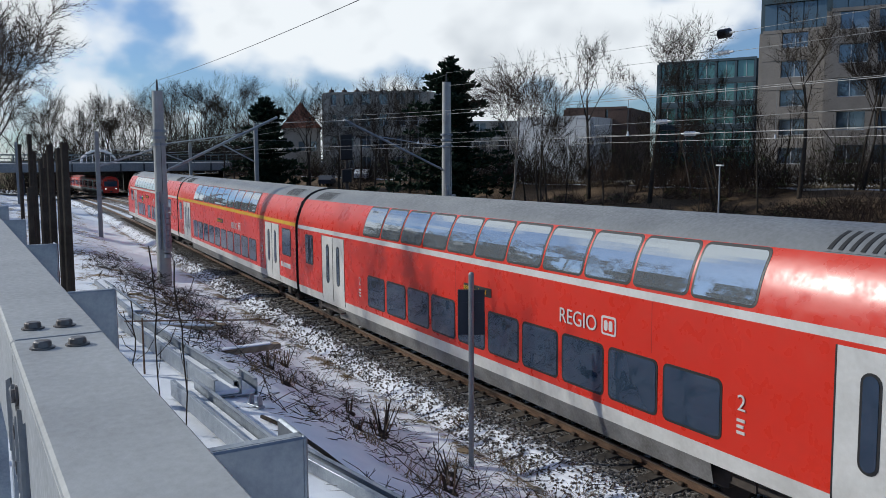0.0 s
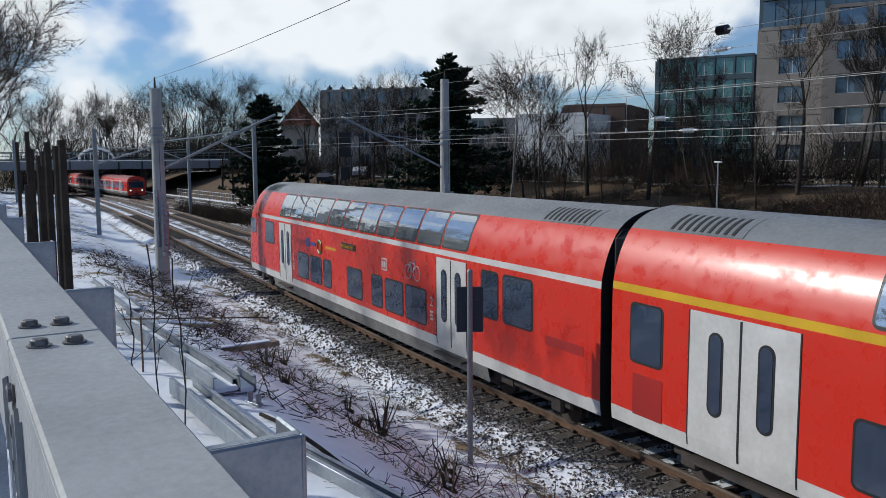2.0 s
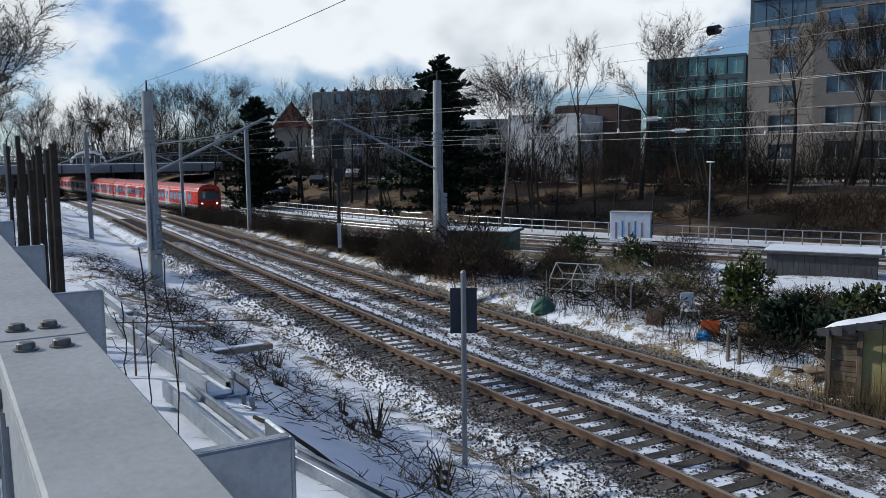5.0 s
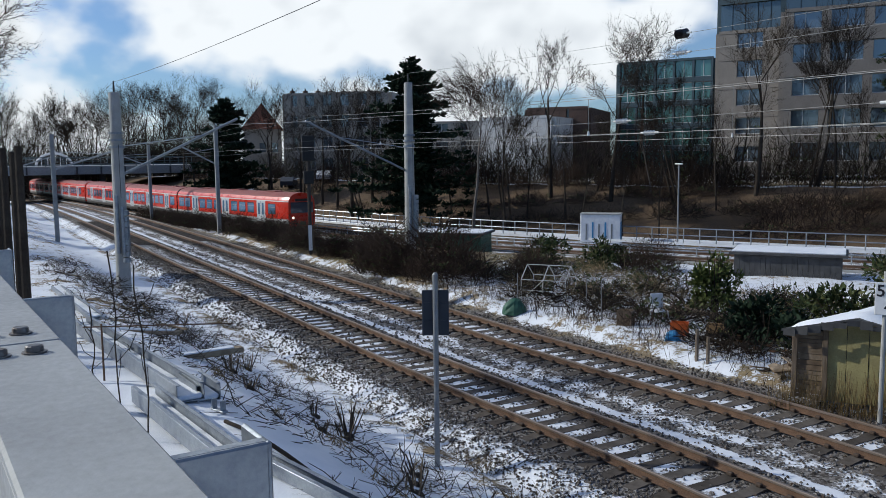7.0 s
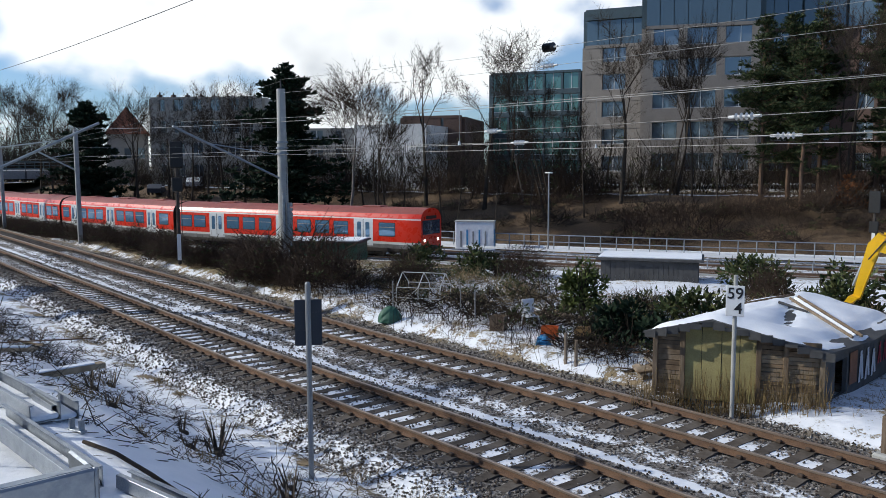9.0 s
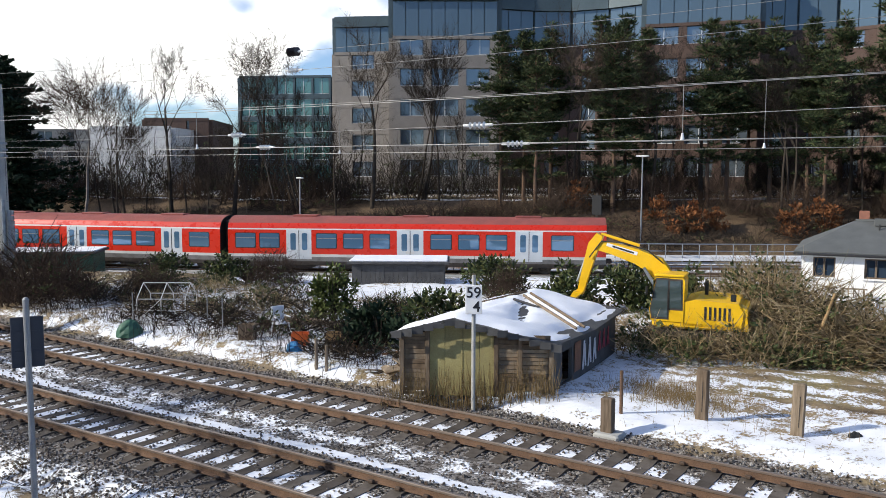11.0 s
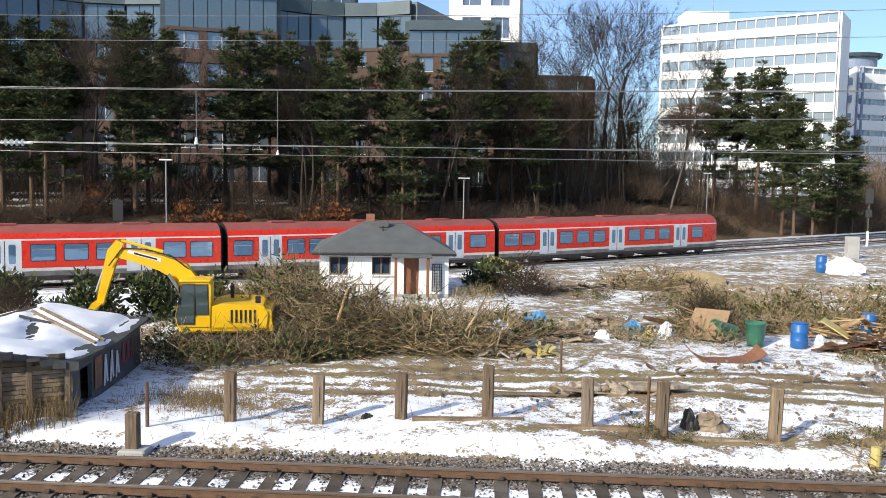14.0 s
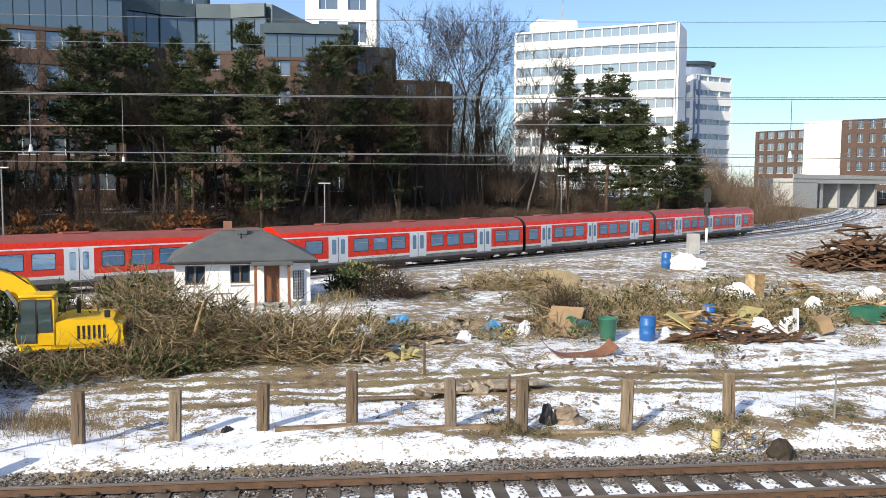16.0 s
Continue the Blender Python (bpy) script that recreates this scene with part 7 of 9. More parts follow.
for x, y, w, d, h, sd in ((-23.0, 21.5, 6, 3, 0.6, 206), (-18.2, 26.5, 5, 3, 0.8, 207), (-13.6, 24.5, 3.5, 3, 0.7, 208), (10.8, 32.8, 4, 2, 0.9, 210), (15.0, 34.5, 5, 3, 0.9, 211), (-27.5, 20.8, 4.5, 3, 0.8, 212), (-21.0, 25.5, 5, 3, 0.9, 214), (-24.5, 23.8, 4, 2.5, 0.7, 215), (-15.0, 27.8, 5, 3, 1.0, 216), (-17.6, 23.0, 3, 2, 0.5, 217), (-29.0, 25.0, 5, 3, 1.0, 218), (-12.5, 27.8, 4, 2.5, 0.9, 219), (18.5, 34.5, 4, 2.5, 0.6, 222), (22.0, 44.0, 8, 4, 0.6, 224), (14.0, 41.0, 7, 3, 0.5, 225), (2.5, 30.5, 3, 2, 0.4, 226)):
    brush("brushwood_heap", "low tangle of cut branches in the garden", w, d, h * 0.45, sd, 260, "brush", 0.011, 0.95, 0.03).matrix_basis = pose(x, y, gz(x, y))
for x, y, w, d, h, sd in ((-8.6, 24.3, 3.2, 1.2, 0.75, 231), (-6.3, 24.9, 3.0, 1.4, 1.0, 232), (13.2, 35.5, 3.2, 2.0, 1.3, 233), (17.0, 36.5, 3.6, 2.2, 1.2, 234), (1.0, 29.6, 3.0, 2.0, 0.6, 235), (10.5, 36.0, 4.0, 2.4, 0.7, 236)):
    brush("brushwood_heap", "tangled cut branches with withered olive leaves", w, d, h, sd, 420, "brush", 0.010, 1.0, 0.10, lean=0.8).matrix_basis = pose(x, y, gz(x, y))
for k, (xa, ya, xb, yb, z0, z1) in enumerate(((-3.2, 26.2, -1.2, 27.6, 0.15, 1.0), (-4.4, 26.4, -4.1, 26.6, 0.9, 2.0), (-2.4, 26.3, -0.9, 26.5, 0.1, 0.35), (-0.2, 26.6, 1.6, 27.0, 0.35, 0.2))):
    ob = thing("log", "bare pale branch lying on a brushwood heap", "branch")
    part("limb", Geo().tube((xa, ya, z0), (xb, yb, z1), 0.06, 0.035, 8), "freshwood", ob)
PLOT = [brush("brushwood_heap", "flat spread of twigs, weeds and splinters on the plot", 3.4, 2.4, 0.16 + 0.1 * i, 780 + i, 240, "brush", 0.010, 0.8, (0.02, 0.10, 0.03)[i], lean=0.35 + 0.3 * i) for i in range(3)]
rng = random.Random(79)
for k in range(46):
    x, y = rng.uniform(-1.0, 25.0), rng.uniform(26.5, 46.0)
    plant(PLOT[k % 3], x, y, rng.uniform(0.45, 1.05) * (0.6 if y < 29 else 1.0))
for k in range(9):
    plant(PLOT[1], 3.5 + 1.5 * k + rng.uniform(-0.5, 0.5), rng.uniform(18.5, 19.3), rng.uniform(0.25, 0.4))
for k, (x, y, w, d, h, n, mt) in enumerate(((3.2, 29.6, 2.6, 1.4, 0.35, 22, "plank"), (9.6, 32.4, 3.0, 1.6, 0.8, 30, "oldwood"), (12.6, 33.0, 2.6, 1.4, 0.5, 22, "darktimber"), (18.6, 32.6, 3.0, 1.6, 0.6, 26, "freshwood"), (5.6, 43.4, 4.0, 1.8, 0.6, 26, "oldwood"), (11.0, 42.6, 4.0, 1.6, 0.7, 26, "plank"), (23.5, 40.5, 4.0, 2.0, 0.8, 28, "freshwood"), (20.6, 36.6, 2.6, 1.4, 0.6, 20, "plank"))):
    boards("board_heap", "broken boards and laths thrown on the plot", x, y, w, d, h, n, 790 + k, mt, 1.1)
lump("rubbish_bag", "large white builders' bag on the snow", "bag", 0.8, 28.6, 1.3, 1.0, 0.85, "sheet", 21, 0.3)
lump("rubbish_bag", "blue plastic bag half under rubbish", "bag", 1.9, 28.3, 0.7, 0.5, 0.35, "bluetarp", 22)
lump("tarpaulin", "crumpled bright blue tarpaulin", "tarpaulin", 2.4, 33.2, 1.0, 0.6, 0.5, "bluetarp", 23, 0.3)
lump("tarpaulin", "crumpled bright blue tarpaulin", "tarpaulin", 5.9, 31.5, 1.1, 0.6, 0.45, "bluetarp", 24, 0.3)
lump("rubbish_bag", "white plastic bag beside rubble", "bag", 6.9, 30.4, 0.9, 0.7, 0.6, "sheet", 25, 0.3)
lump("rubbish_bag", "white plastic bag beside a barrel", "bag", 23.1, 54.6, 2.6, 1.6, 1.0, "sheet", 26, 0.3)
stones("rubble_heap", "broken bricks and stones in the snow", 0.4, 26.4, 3.2, 0.8, 0.2, 16, 31)
boards("board_stack", "pale yellow boards stacked on the snow", 2.2, 26.7, 1.0, 0.6, 0.25, 8, 32, "yellowpipe", 0.9)
boards("board_heap", "leaning boards and old panels", 7.9, 31.2, 2.8, 1.6, 1.0, 26, 33, "cardboard", 1.5)
boards("board_heap", "heap of broken boards, panels and crates", 14.4, 31.5, 4.6, 2.2, 1.3, 60, 34, "freshwood", 1.3)
boards("board_heap", "dark boards and beams lying flat", 14.4, 28.7, 5.2, 1.4, 0.5, 60, 35, "darktimber", 1.9)
boards("board_heap", "big heap of old roof timbers", 35.0, 54.0, 8.0, 5.0, 3.2, 150, 36, "darktimber", 3.0, thick=(0.08, 0.16))
boards("board_heap", "scattered sawn boards beyond the snow", 24.5, 36.0, 7.0, 3.0, 0.5, 40, 37, "freshwood", 1.8)
stones("rubble_heap", "scattered rubble and slabs", 4.0, 31.8, 5.0, 2.0, 0.4, 60, 38)
stones("rubble_heap", "paving slabs and rubble in the snow", 3.6, 22.3, 3.0, 1.2, 0.15, 24, 39, size=0.3)
stones("rubble_heap", "scattered rubble at the edge of the plot", 20.0, 33.0, 6.0, 3.0, 0.3, 70, 40)
M["sand"] = plain("yellow_sand", (0.52, 0.39, 0.21), (0.40, 0.30, 0.16), 1.5, 0.9, 0, 0.4, 30, spec=0.1)
lump("sand_heap", "low heap of yellow sand", "sand heap", 12.0, 47.0, 7.5, 3.5, 0.7, "sand", 41, 0.08)
brush("root_heap", "heap of dug roots and dead wood", 5.5, 2.4, 0.9, 213, 500, "brush", 0.02, 1.2).matrix_basis = pose(9.0, 44.0, gz(9.0, 44.0))
ob = thing("carpet_roll", "curled rusty brown sheet on the snow", "sheet", pose(8.0, 26.8, gz(8.0, 26.8), 0, 0, 10))
g = Geo()
for k in range(13):
    a = k / 12
    g.add([(-1.2 + 2.4 * a, -0.35, 0.03 + 0.28 * (2 * a - 1) ** 4), (-1.2 + 2.4 * a, 0.35, 0.06 + 0.42 * (2 * a - 1) ** 4)], [])
g.f = [(2 * k, 2 * k + 2, 2 * k + 3, 2 * k + 1) for k in range(12)]
o = part("sheet", g, "scrawl_rust", ob)
sol = o.modifiers.new("thick", "SOLIDIFY")
sol.thickness = 0.03
garden_bin(9.9, 29.95, "green plastic rain butt standing on the snow")
garden_bin(9.35, 30.6, "green plastic rain butt lying on its side", 80, 200)
barrel(11.35, 29.75, "blue plastic barrel standing on the snow", "barrelblue")
barrel(15.3, 33.3, "blue plastic barrel among boards", "barrelblue", 0.27, 0.7)
barrel(21.9, 55.0, "blue plastic barrel far back on the plot", "barrelblue", 0.32, 1.1)
crate("rubbish_skip", "green plastic crate at the plot's edge", "crate", 21.9, 32.3, 1.4, 0.9, 0.7, 10, "bingreen")
ob = thing("panel", "white panel standing on edge", "panel", pose(17.3, 30.0, gz(17.3, 30.0), 0, 8, 75))
part("board", Geo().box(0, 0, 0.5, 0.7, 0.05, 1.0, bev=0.01), "signwhite", ob)
crate("drawer_box", "brown wooden box lying on its side", "box", 18.1, 30.0, 1.0, 0.5, 0.5, 75, "cardboard", 70, 0.3)
crate("cabinet_shell", "pale wooden cabinet shell standing open", "box", 20.8, 40.2, 0.7, 0.6, 1.2, 20, "freshwood")
lump("snow_heap", "snow-covered heap of boards", "snow heap", 19.2, 38.8, 2.0, 1.2, 0.9, "snow", 42, 0.15)
boards("board_heap", "crates and boards beside snow", 17.5, 38.0, 3.5, 1.6, 0.8, 24, 43, "freshwood", 1.0)
# dark litter in the western gardens
for k, (x, y, w, d, h) in enumerate(((-16.5, 18.8, 3, 1.2, 0.35), (-19.0, 20.8, 4, 1.8, 0.5), (-21.8, 19.6, 3, 1.6, 0.6), (-24.0, 20.2, 4, 2, 0.7), (-26.5, 19.4, 3, 1.6, 0.6), (-17.6, 22.0, 3, 1.5, 0.5), (-14.0, 20.0, 2.4, 1.4, 0.4), (-22.6, 22.8, 4, 2, 0.8), (-29.6, 20.6, 4, 2, 0.8), (-13.2, 22.6, 3, 1.8, 0.6))):
    brush("brushwood_heap", "dark tangle of cut stems in a snowy garden", w, d, h, 740 + k, 180, "twig", 0.014, 1.0, 0.01).matrix_basis = pose(x, y, gz(x, y))
boards("board_heap", "rotting planks and junk in a snowy garden", -20.6, 21.6, 4.0, 1.6, 0.4, 22, 760, "oldwood", 1.1)
boards("board_heap", "rotting planks and junk in a snowy garden", -16.8, 19.9, 2.4, 1.2, 0.3, 14, 761, "darktimber", 0.9)
boards("board_heap", "rotting planks and junk in a snowy garden", -25.6, 21.8, 3.6, 1.6, 0.4, 18, 762, "oldwood", 1.3)
# loose rubbish over the plot
def slab(x, y, sx, sy, t, rz, tip, mat, label, name="panel"):
    ob = thing(name, label, "panel", pose(x, y, gz(x, y) + t + abs(math.sin(radians(tip))) * sx / 2, 0, tip, rz), group="loose panels")
    part("board", Geo().box(0, 0, 0, sx, sy, t, bev=t * 0.3), mat, ob)


slab(8.4, 30.6, 1.5, 1.3, 0.07, 60, -38, "cardboard", "big tan board leaning on rubbish")
slab(7.2, 31.8, 1.8, 0.5, 0.12, 10, 12, "darktimber", "dark beam across rubbish")
slab(13.2, 31.0, 1.3, 0.9, 0.05, -30, 30, "yellowpipe", "yellowish board tipped on a heap")
slab(16.2, 32.0, 1.4, 1.0, 0.06, 25, -28, "mossy", "greenish sheet leaning on boards")
slab(15.0, 30.3, 1.6, 0.6, 0.04, 5, 6, "signwhite", "white sheet lying on boards")
slab(19.4, 39.6, 2.0, 1.2, 0.08, 15, 14, "signwhite", "white sheet lying over rubbish")
slab(16.9, 37.6, 1.3, 0.6, 0.05, -20, 40, "freshwood", "pale sawn panel tipped up")
slab(12.9, 28.9, 1.4, 0.35, 0.05, 160, 4, "freshwood", "pale plank in the snow")
slab(3.0, 22.0, 1.5, 0.4, 0.05, 20, 8, "plank", "weathered plank in the snow")
slab(4.6, 22.2, 0.9, 0.6, 0.16, 5, 3, "rubble", "tan concrete slab in the snow")
slab(5.4, 22.3, 0.6, 0.5, 0.14, 30, 6, "rubble", "tan concrete slab in the snow")
slab(1.2, 21.7, 1.9, 0.18, 0.06, 8, 2, "oldwood", "old fence rail in the snow")
slab(24.4, 33.6, 2.6, 0.5, 0.08, 20, 10, "plank", "long weathered board on the plot")
slab(26.2, 34.6, 2.4, 0.4, 0.08, 35, 12, "plank", "long weathered board on the plot")
for k, (x, y, sx, mt, lb) in enumerate(((12.2, 30.2, 0.6, "sheet", "white plastic bag in the snow"), (16.4, 31.0, 0.9, "sheet", "white plastic bag among boards"), (4.6, 30.4, 0.6, "sheet", "white plastic bag among rubble"), (17.6, 30.9, 1.0, "sheet", "white plastic bag beside a panel"), (3.4, 32.2, 0.6, "rubble", "tan clod of rubble in the snow"), (6.2, 30.2, 0.5, "yellowpipe", "yellow plastic bag beside rubbish"), (-0.8, 30.8, 0.5, "bluetarp", "blue bag in the brushwood"), (15.8, 31.2, 0.6, "barrelblue", "blue plastic sheet among boards"), (21.4, 35.8, 1.1, "sheet", "white plastic bag on the plot"), (26.0, 38.5, 1.4, "snow", "brown clod capped with snow"), (7.4, 44.6, 1.2, "black", "black sheet over dead wood"), (10.2, 45.6, 0.9, "tar", "dark rag on a heap"))):
    lump("rubbish_bag" if mt not in ("rubble", "snow") else "clod", lb, "bag" if mt not in ("rubble", "snow") else "clod", x, y, sx, sx * 0.7, sx * 0.55, mt, 700 + k, 0.3)
stones("rubble_heap", "scattered clods and stones in the snow", 10.0, 25.0, 12.0, 3.0, 0.05, 60, 720, "oldwood", size=0.11)
stones("rubble_heap", "scattered stones by the wheel tracks", 4.0, 20.8, 14.0, 2.2, 0.04, 60, 721, "oldwood", size=0.09)
stones("rubble_heap", "rubble at the back of the plot", 16.0, 44.0, 14.0, 6.0, 0.2, 80, 722, size=0.3)
boards("board_heap", "thrown boards and laths", 11.0, 33.5, 5.0, 2.0, 0.5, 34, 723, "plank", 1.3)
boards("board_heap", "thrown boards and laths", 5.4, 32.6, 3.6, 1.4, 0.5, 24, 724, "plank", 1.1)
boards("board_heap", "laths and sticks in the snow", 22.5, 31.8, 5.0, 2.0, 0.25, 24, 725, "plank", 1.4)
# west gardens
def cold_frame(x, y, rz, w, d, h):
    """The bare frame of a small greenhouse."""
    ob = thing("greenhouse_frame", "small bare greenhouse frame of thin pale bars", "greenhouse", pose(x, y, gz(x, y) - 0.02, 0, 0, rz))
    eave = h * 0.62
    for sx in (-w / 2, 0, w / 2):
        for sy in (-d / 2, d / 2):
            part("upright", Geo().tube((sx, sy, 0), (sx, sy, eave), 0.018, n=5), "porcelain", ob)
            part("rafter", Geo().tube((sx, sy, eave), (sx, 0, h), 0.018, n=5), "porcelain", ob)
    for sy, z in ((-d / 2, eave), (d / 2, eave), (0, h), (-d / 2, eave * 0.5), (d / 2, 0.06)):
        part("bar", Geo().tube((-w / 2, sy, z), (w / 2, sy, z), 0.016, n=5), "porcelain", ob)
    part("brace", Geo().tube((-w / 2, -d / 2, 0), (0, -d / 2, eave), 0.014, n=5), "porcelain", ob)


cold_frame(-26.4, 20.1, 35, 1.8, 1.5, 1.35)
crate("plastic_crate", "orange plastic crate in the garden", "crate", -18.5, 19.2, 0.55, 0.4, 0.38, 40, "orange")
crate("wooden_box", "pale wooden box in the garden", "box", -17.7, 20.2, 0.9, 0.5, 0.35, 35, "freshwood")
garden_chair(-19.9, 19.7, 70)
crate("wooden_box", "grey wooden crate in the garden", "box", -20.4, 18.7, 0.5, 0.4, 0.5, 30, "oldwood")
lump("rubbish_bag", "blue bag in the garden", "bag", -18.0, 18.4, 0.5, 0.4, 0.3, "bluetarp", 44)
lump("compost_bin", "dark green tarpaulin over a heap", "tarpaulin", -25.2, 17.6, 0.9, 0.6, 0.6, "greensheet", 45, 0.1)
boards("board_heap", "old boards lying in the garden", -13.6, 18.3, 1.6, 1.0, 0.3, 12, 46, "plank", 1.0)


def hut(x, y, rz, sx, sy, h, mat, label, snow=True):
    ob = thing("garden_hut", label, "hut", pose(x, y, gz(x, y) - 0.1, 0, 0, rz))
    n = max(4, int(sx / 0.22))
    for k in range(n):
        part("board", Geo().box(-sx / 2 + (k + 0.5) * sx / n, -sy / 2, h / 2, sx / n - 0.012, 0.03, h - 0.02 * (k % 2)), mat, ob)
    g = Geo()
    for cx, cy, ax, ay in ((-sx / 2, 0, 0.05, sy), (sx / 2, 0, 0.05, sy), (0, sy / 2, sx, 0.05)):
        g.box(cx, cy, h / 2, ax, ay, h)
    part("wall", g, mat, ob)
    rf = part("roof", Geo().box(0, 0, h + 0.08, sx + 0.5, sy + 0.4, 0.12, bev=0.02), "tar", ob)
    if snow:
        part("snow_cover", Geo().box(0, 0.05, h + 0.17, sx + 0.3, sy + 0.2, 0.07, bev=0.03), "snow", rf)


hut(-48.2, 28.4, 42, 5.0, 2.6, 1.55, "greensheet", "green garden hut with a snowy flat roof")
hut(-25.3, 33.2, 34, 4.5, 2.4, 1.05, "tar", "dark brown garden hut with a snowy flat roof")

# ---- along the suburban line ----
def railing(name, label, side, s0, s1, h, step, rails, mat="galv"):
    """A long low railing beside the suburban tracks: posts and bars."""
    ob = thing(name, label, "railing", kind="structure")
    s, pts = s0, []
    while s <= s1:
        x, y, z, a = city_at(s, side)
        pts.append((x, y, gz(x, y)))
        s += step
    post = Geo().box(0, 0, h / 2, 0.06, 0.06, h).mesh("post", mat)
    for x, y, z in pts:
        part("post", post, mat, ob, m=pose(x, y, z))
    for k in rails:
        part("rail", Geo().path([(x, y, z + k) for x, y, z in pts], 0.04, 5), mat, ob)
    return ob


railing("railing_far", "grey steel railing along the suburban tracks", 7.6, -150, 14, 1.42, 1.2, (0.35, 0.9, 1.4))
railing("railing_mid", "low grey cable trough supports between tracks", 2.1, -130, 170, 0.7, 1.5, (0.45, 0.68))


def trough(name, label, side, s0, s1, w, h, mat, up=0.0):
    g = Geo()
    v, n = [], 0
    for s in np.arange(s0, s1, 2.0):
        for o, z in ((-w / 2, 0), (-w / 2, h), (w / 2, h), (w / 2, 0)):
            x, y, zz, a = city_at(float(s), side + o)
            v.append((x, y, zz - 0.3 + up + z))
        n += 1
    f = [(4 * k + i, 4 * k + (i + 1) % 4, 4 * k + 4 + (i + 1) % 4, 4 * k + 4 + i) for k in range(n - 1) for i in range(4)]
    f = [tuple(reversed(q)) for q in f] + [(0, 1, 2, 3), (4 * n - 1, 4 * n - 2, 4 * n - 3, 4 * n - 4)]
    return tagged(part(name, g.add(v, f), mat), label, "trough", kind="structure")


trough("power_rail_near", "pale covered power rail beside the suburban track", -1.75, -200, 200, 0.18, 0.12, "concrete", 0.2)
trough("power_rail_far", "pale covered power rail beside the suburban track", 6.2, -200, 200, 0.18, 0.16, "signwhite", 0.42)
trough("kerb_wall", "low pale concrete edge along the suburban line", -3.6, -60, 110, 0.25, 0.30, "concrete", 0.05)
trough("platform_edge", "snow-covered service path between the tracks", 9.3, -120, 30, 0.9, 0.2, "snow", 0.25)


def ramp_wall(x, y, rz):
    ob = thing("ramp_wall", "mossy yellow-green concrete wing wall", "wall", pose(x, y, gz(x, y) - 0.3, 0, 0, rz))
    part("slab", Geo().prism([(0, 0), (2.6, 0), (2.6, 0.9), (0, 1.7)], -0.12, 0.12), "mossy", ob)


ramp_wall(0.4, 55.2, 20)


def relay_box(x, y, rz):
    ob = thing("relay_cabinet", "pale relay cabinet covered with blue and white scrawl", "cabinet", pose(x, y, gz(x, y) - 0.1, 0, 0, rz))
    part("body", Geo().box(0, 0, 1.2, 2.9, 1.1, 2.4, bev=0.03), "sheet", ob)
    part("lid", Geo().box(0, 0, 2.43, 3.0, 1.2, 0.08, bev=0.02), "concrete", ob)
    for k in range(5):
        part("scrawl", Geo().box(-1.0 + 0.46 * k, -0.558, 1.1 + 0.12 * (k % 2), 0.12, 0.012, 1.2, rz=0), "bluetarp" if k % 2 else "steelgrey", ob)
    part("scrawl", Geo().box(1.456, 0, 1.1, 0.012, 0.8, 1.5), "bluetarp", ob)


relay_box(-47.4, 40.9, 42)


def lamp_post(az, d, h=5.6):
    x, y = at(az, d)
    ob = thing("lamp_post", "slim grey lamp post with a flat head", "street lamp", pose(x, y, gz(x, y) - 0.1, 0, 0, -az + 20), group="lamp posts")
    part("pole", Geo().tube((0, 0, 0), (0, 0, h), 0.07, 0.05, 10), "steelgrey", ob)
    part("head", Geo().box(0, 0, h + 0.05, 1.0, 0.22, 0.10, bev=0.03), "porcelain", ob)


lamp_post(21.1, 66, 6.6)
lamp_post(1.4, 71, 6.6)
lamp_post(44.2, 61, 6.0)
lamp_post(-14.6, 100, 6.0)


def light_signal(x, y, h, rz, label="dark railway light signal on a lattice post", disc=True):
    ob = thing("light_signal", label, "signal", pose(x, y, gz(x, y) - 0.1, 0, 0, rz))
    part("post", Geo().box(0, 0, h / 2, 0.16, 0.16, h, bev=0.02), "under", ob)
    part("screen", Geo().box(0, -0.1, h - 0.9, 0.75, 0.1, 1.5, bev=0.05), "black", ob)
    part("screen", Geo().box(0, -0.1, h - 2.6, 0.6, 0.1, 0.8, bev=0.05), "black", ob)
    lad = Geo()
    for s in (-0.15, 0.15):
        lad.tube((s, 0.25, 0), (s, 0.25, h - 0.4), 0.02, n=5)
    for k in range(int(h / 0.35)):
        lad.tube((-0.15, 0.25, 0.3 + 0.35 * k), (0.15, 0.25, 0.3 + 0.35 * k), 0.014, n=4)
    part("ladder", lad, "under", ob)
    part("plate", Geo().box(0, -0.1, 1.1, 0.22, 0.02, 1.5), "signwhite", ob)


light_signal(-46.8, 17.9, 7.3, 60)
light_signal(*at(-24.1, 92), 6.2, -20, "grey railway light signal by the curve")
light_signal(*at(24.0, 64), 4.4, 10, "small lattice signal by the suburban line")
ob = thing("relay_cabinet", "grey concrete cabinet beside the suburban line", "cabinet", pose(28.7, 66.5, gz(28.7, 66.5)))
part("body", Geo().box(0, 0, 0.85, 0.9, 0.7, 1.7, bev=0.03), "concrete", ob)


# ---- buildings ----
# brown brick, darkened so its colour carries the cloud shade over the office
M["facade"] = plain("shade_toned_brown_brick", (0.10, 0.060, 0.045), (0.07, 0.046, 0.037), 0.5, 0.85, 0, 0.2, 6, 0.02)
M["facade2"] = plain("grey_brick_facade", (0.25, 0.225, 0.20), (0.19, 0.17, 0.15), 0.5, 0.85, 0, 0.2, 6, 0.02)
M["cladding"] = plain("blue_grey_cladding", (0.075, 0.105, 0.115), (0.055, 0.078, 0.088), 0.6, 0.4, 0.2, 0.05, 6)
M["bldglass"] = glass_mat("office_window_glass", (0.17, 0.21, 0.25), 2.0, 0.05, 0.03, 0.45)
M["crownglass"] = glass_mat("top_storey_glass", (0.09, 0.13, 0.16), 1.7, 0.08, 0.02, 0.25)
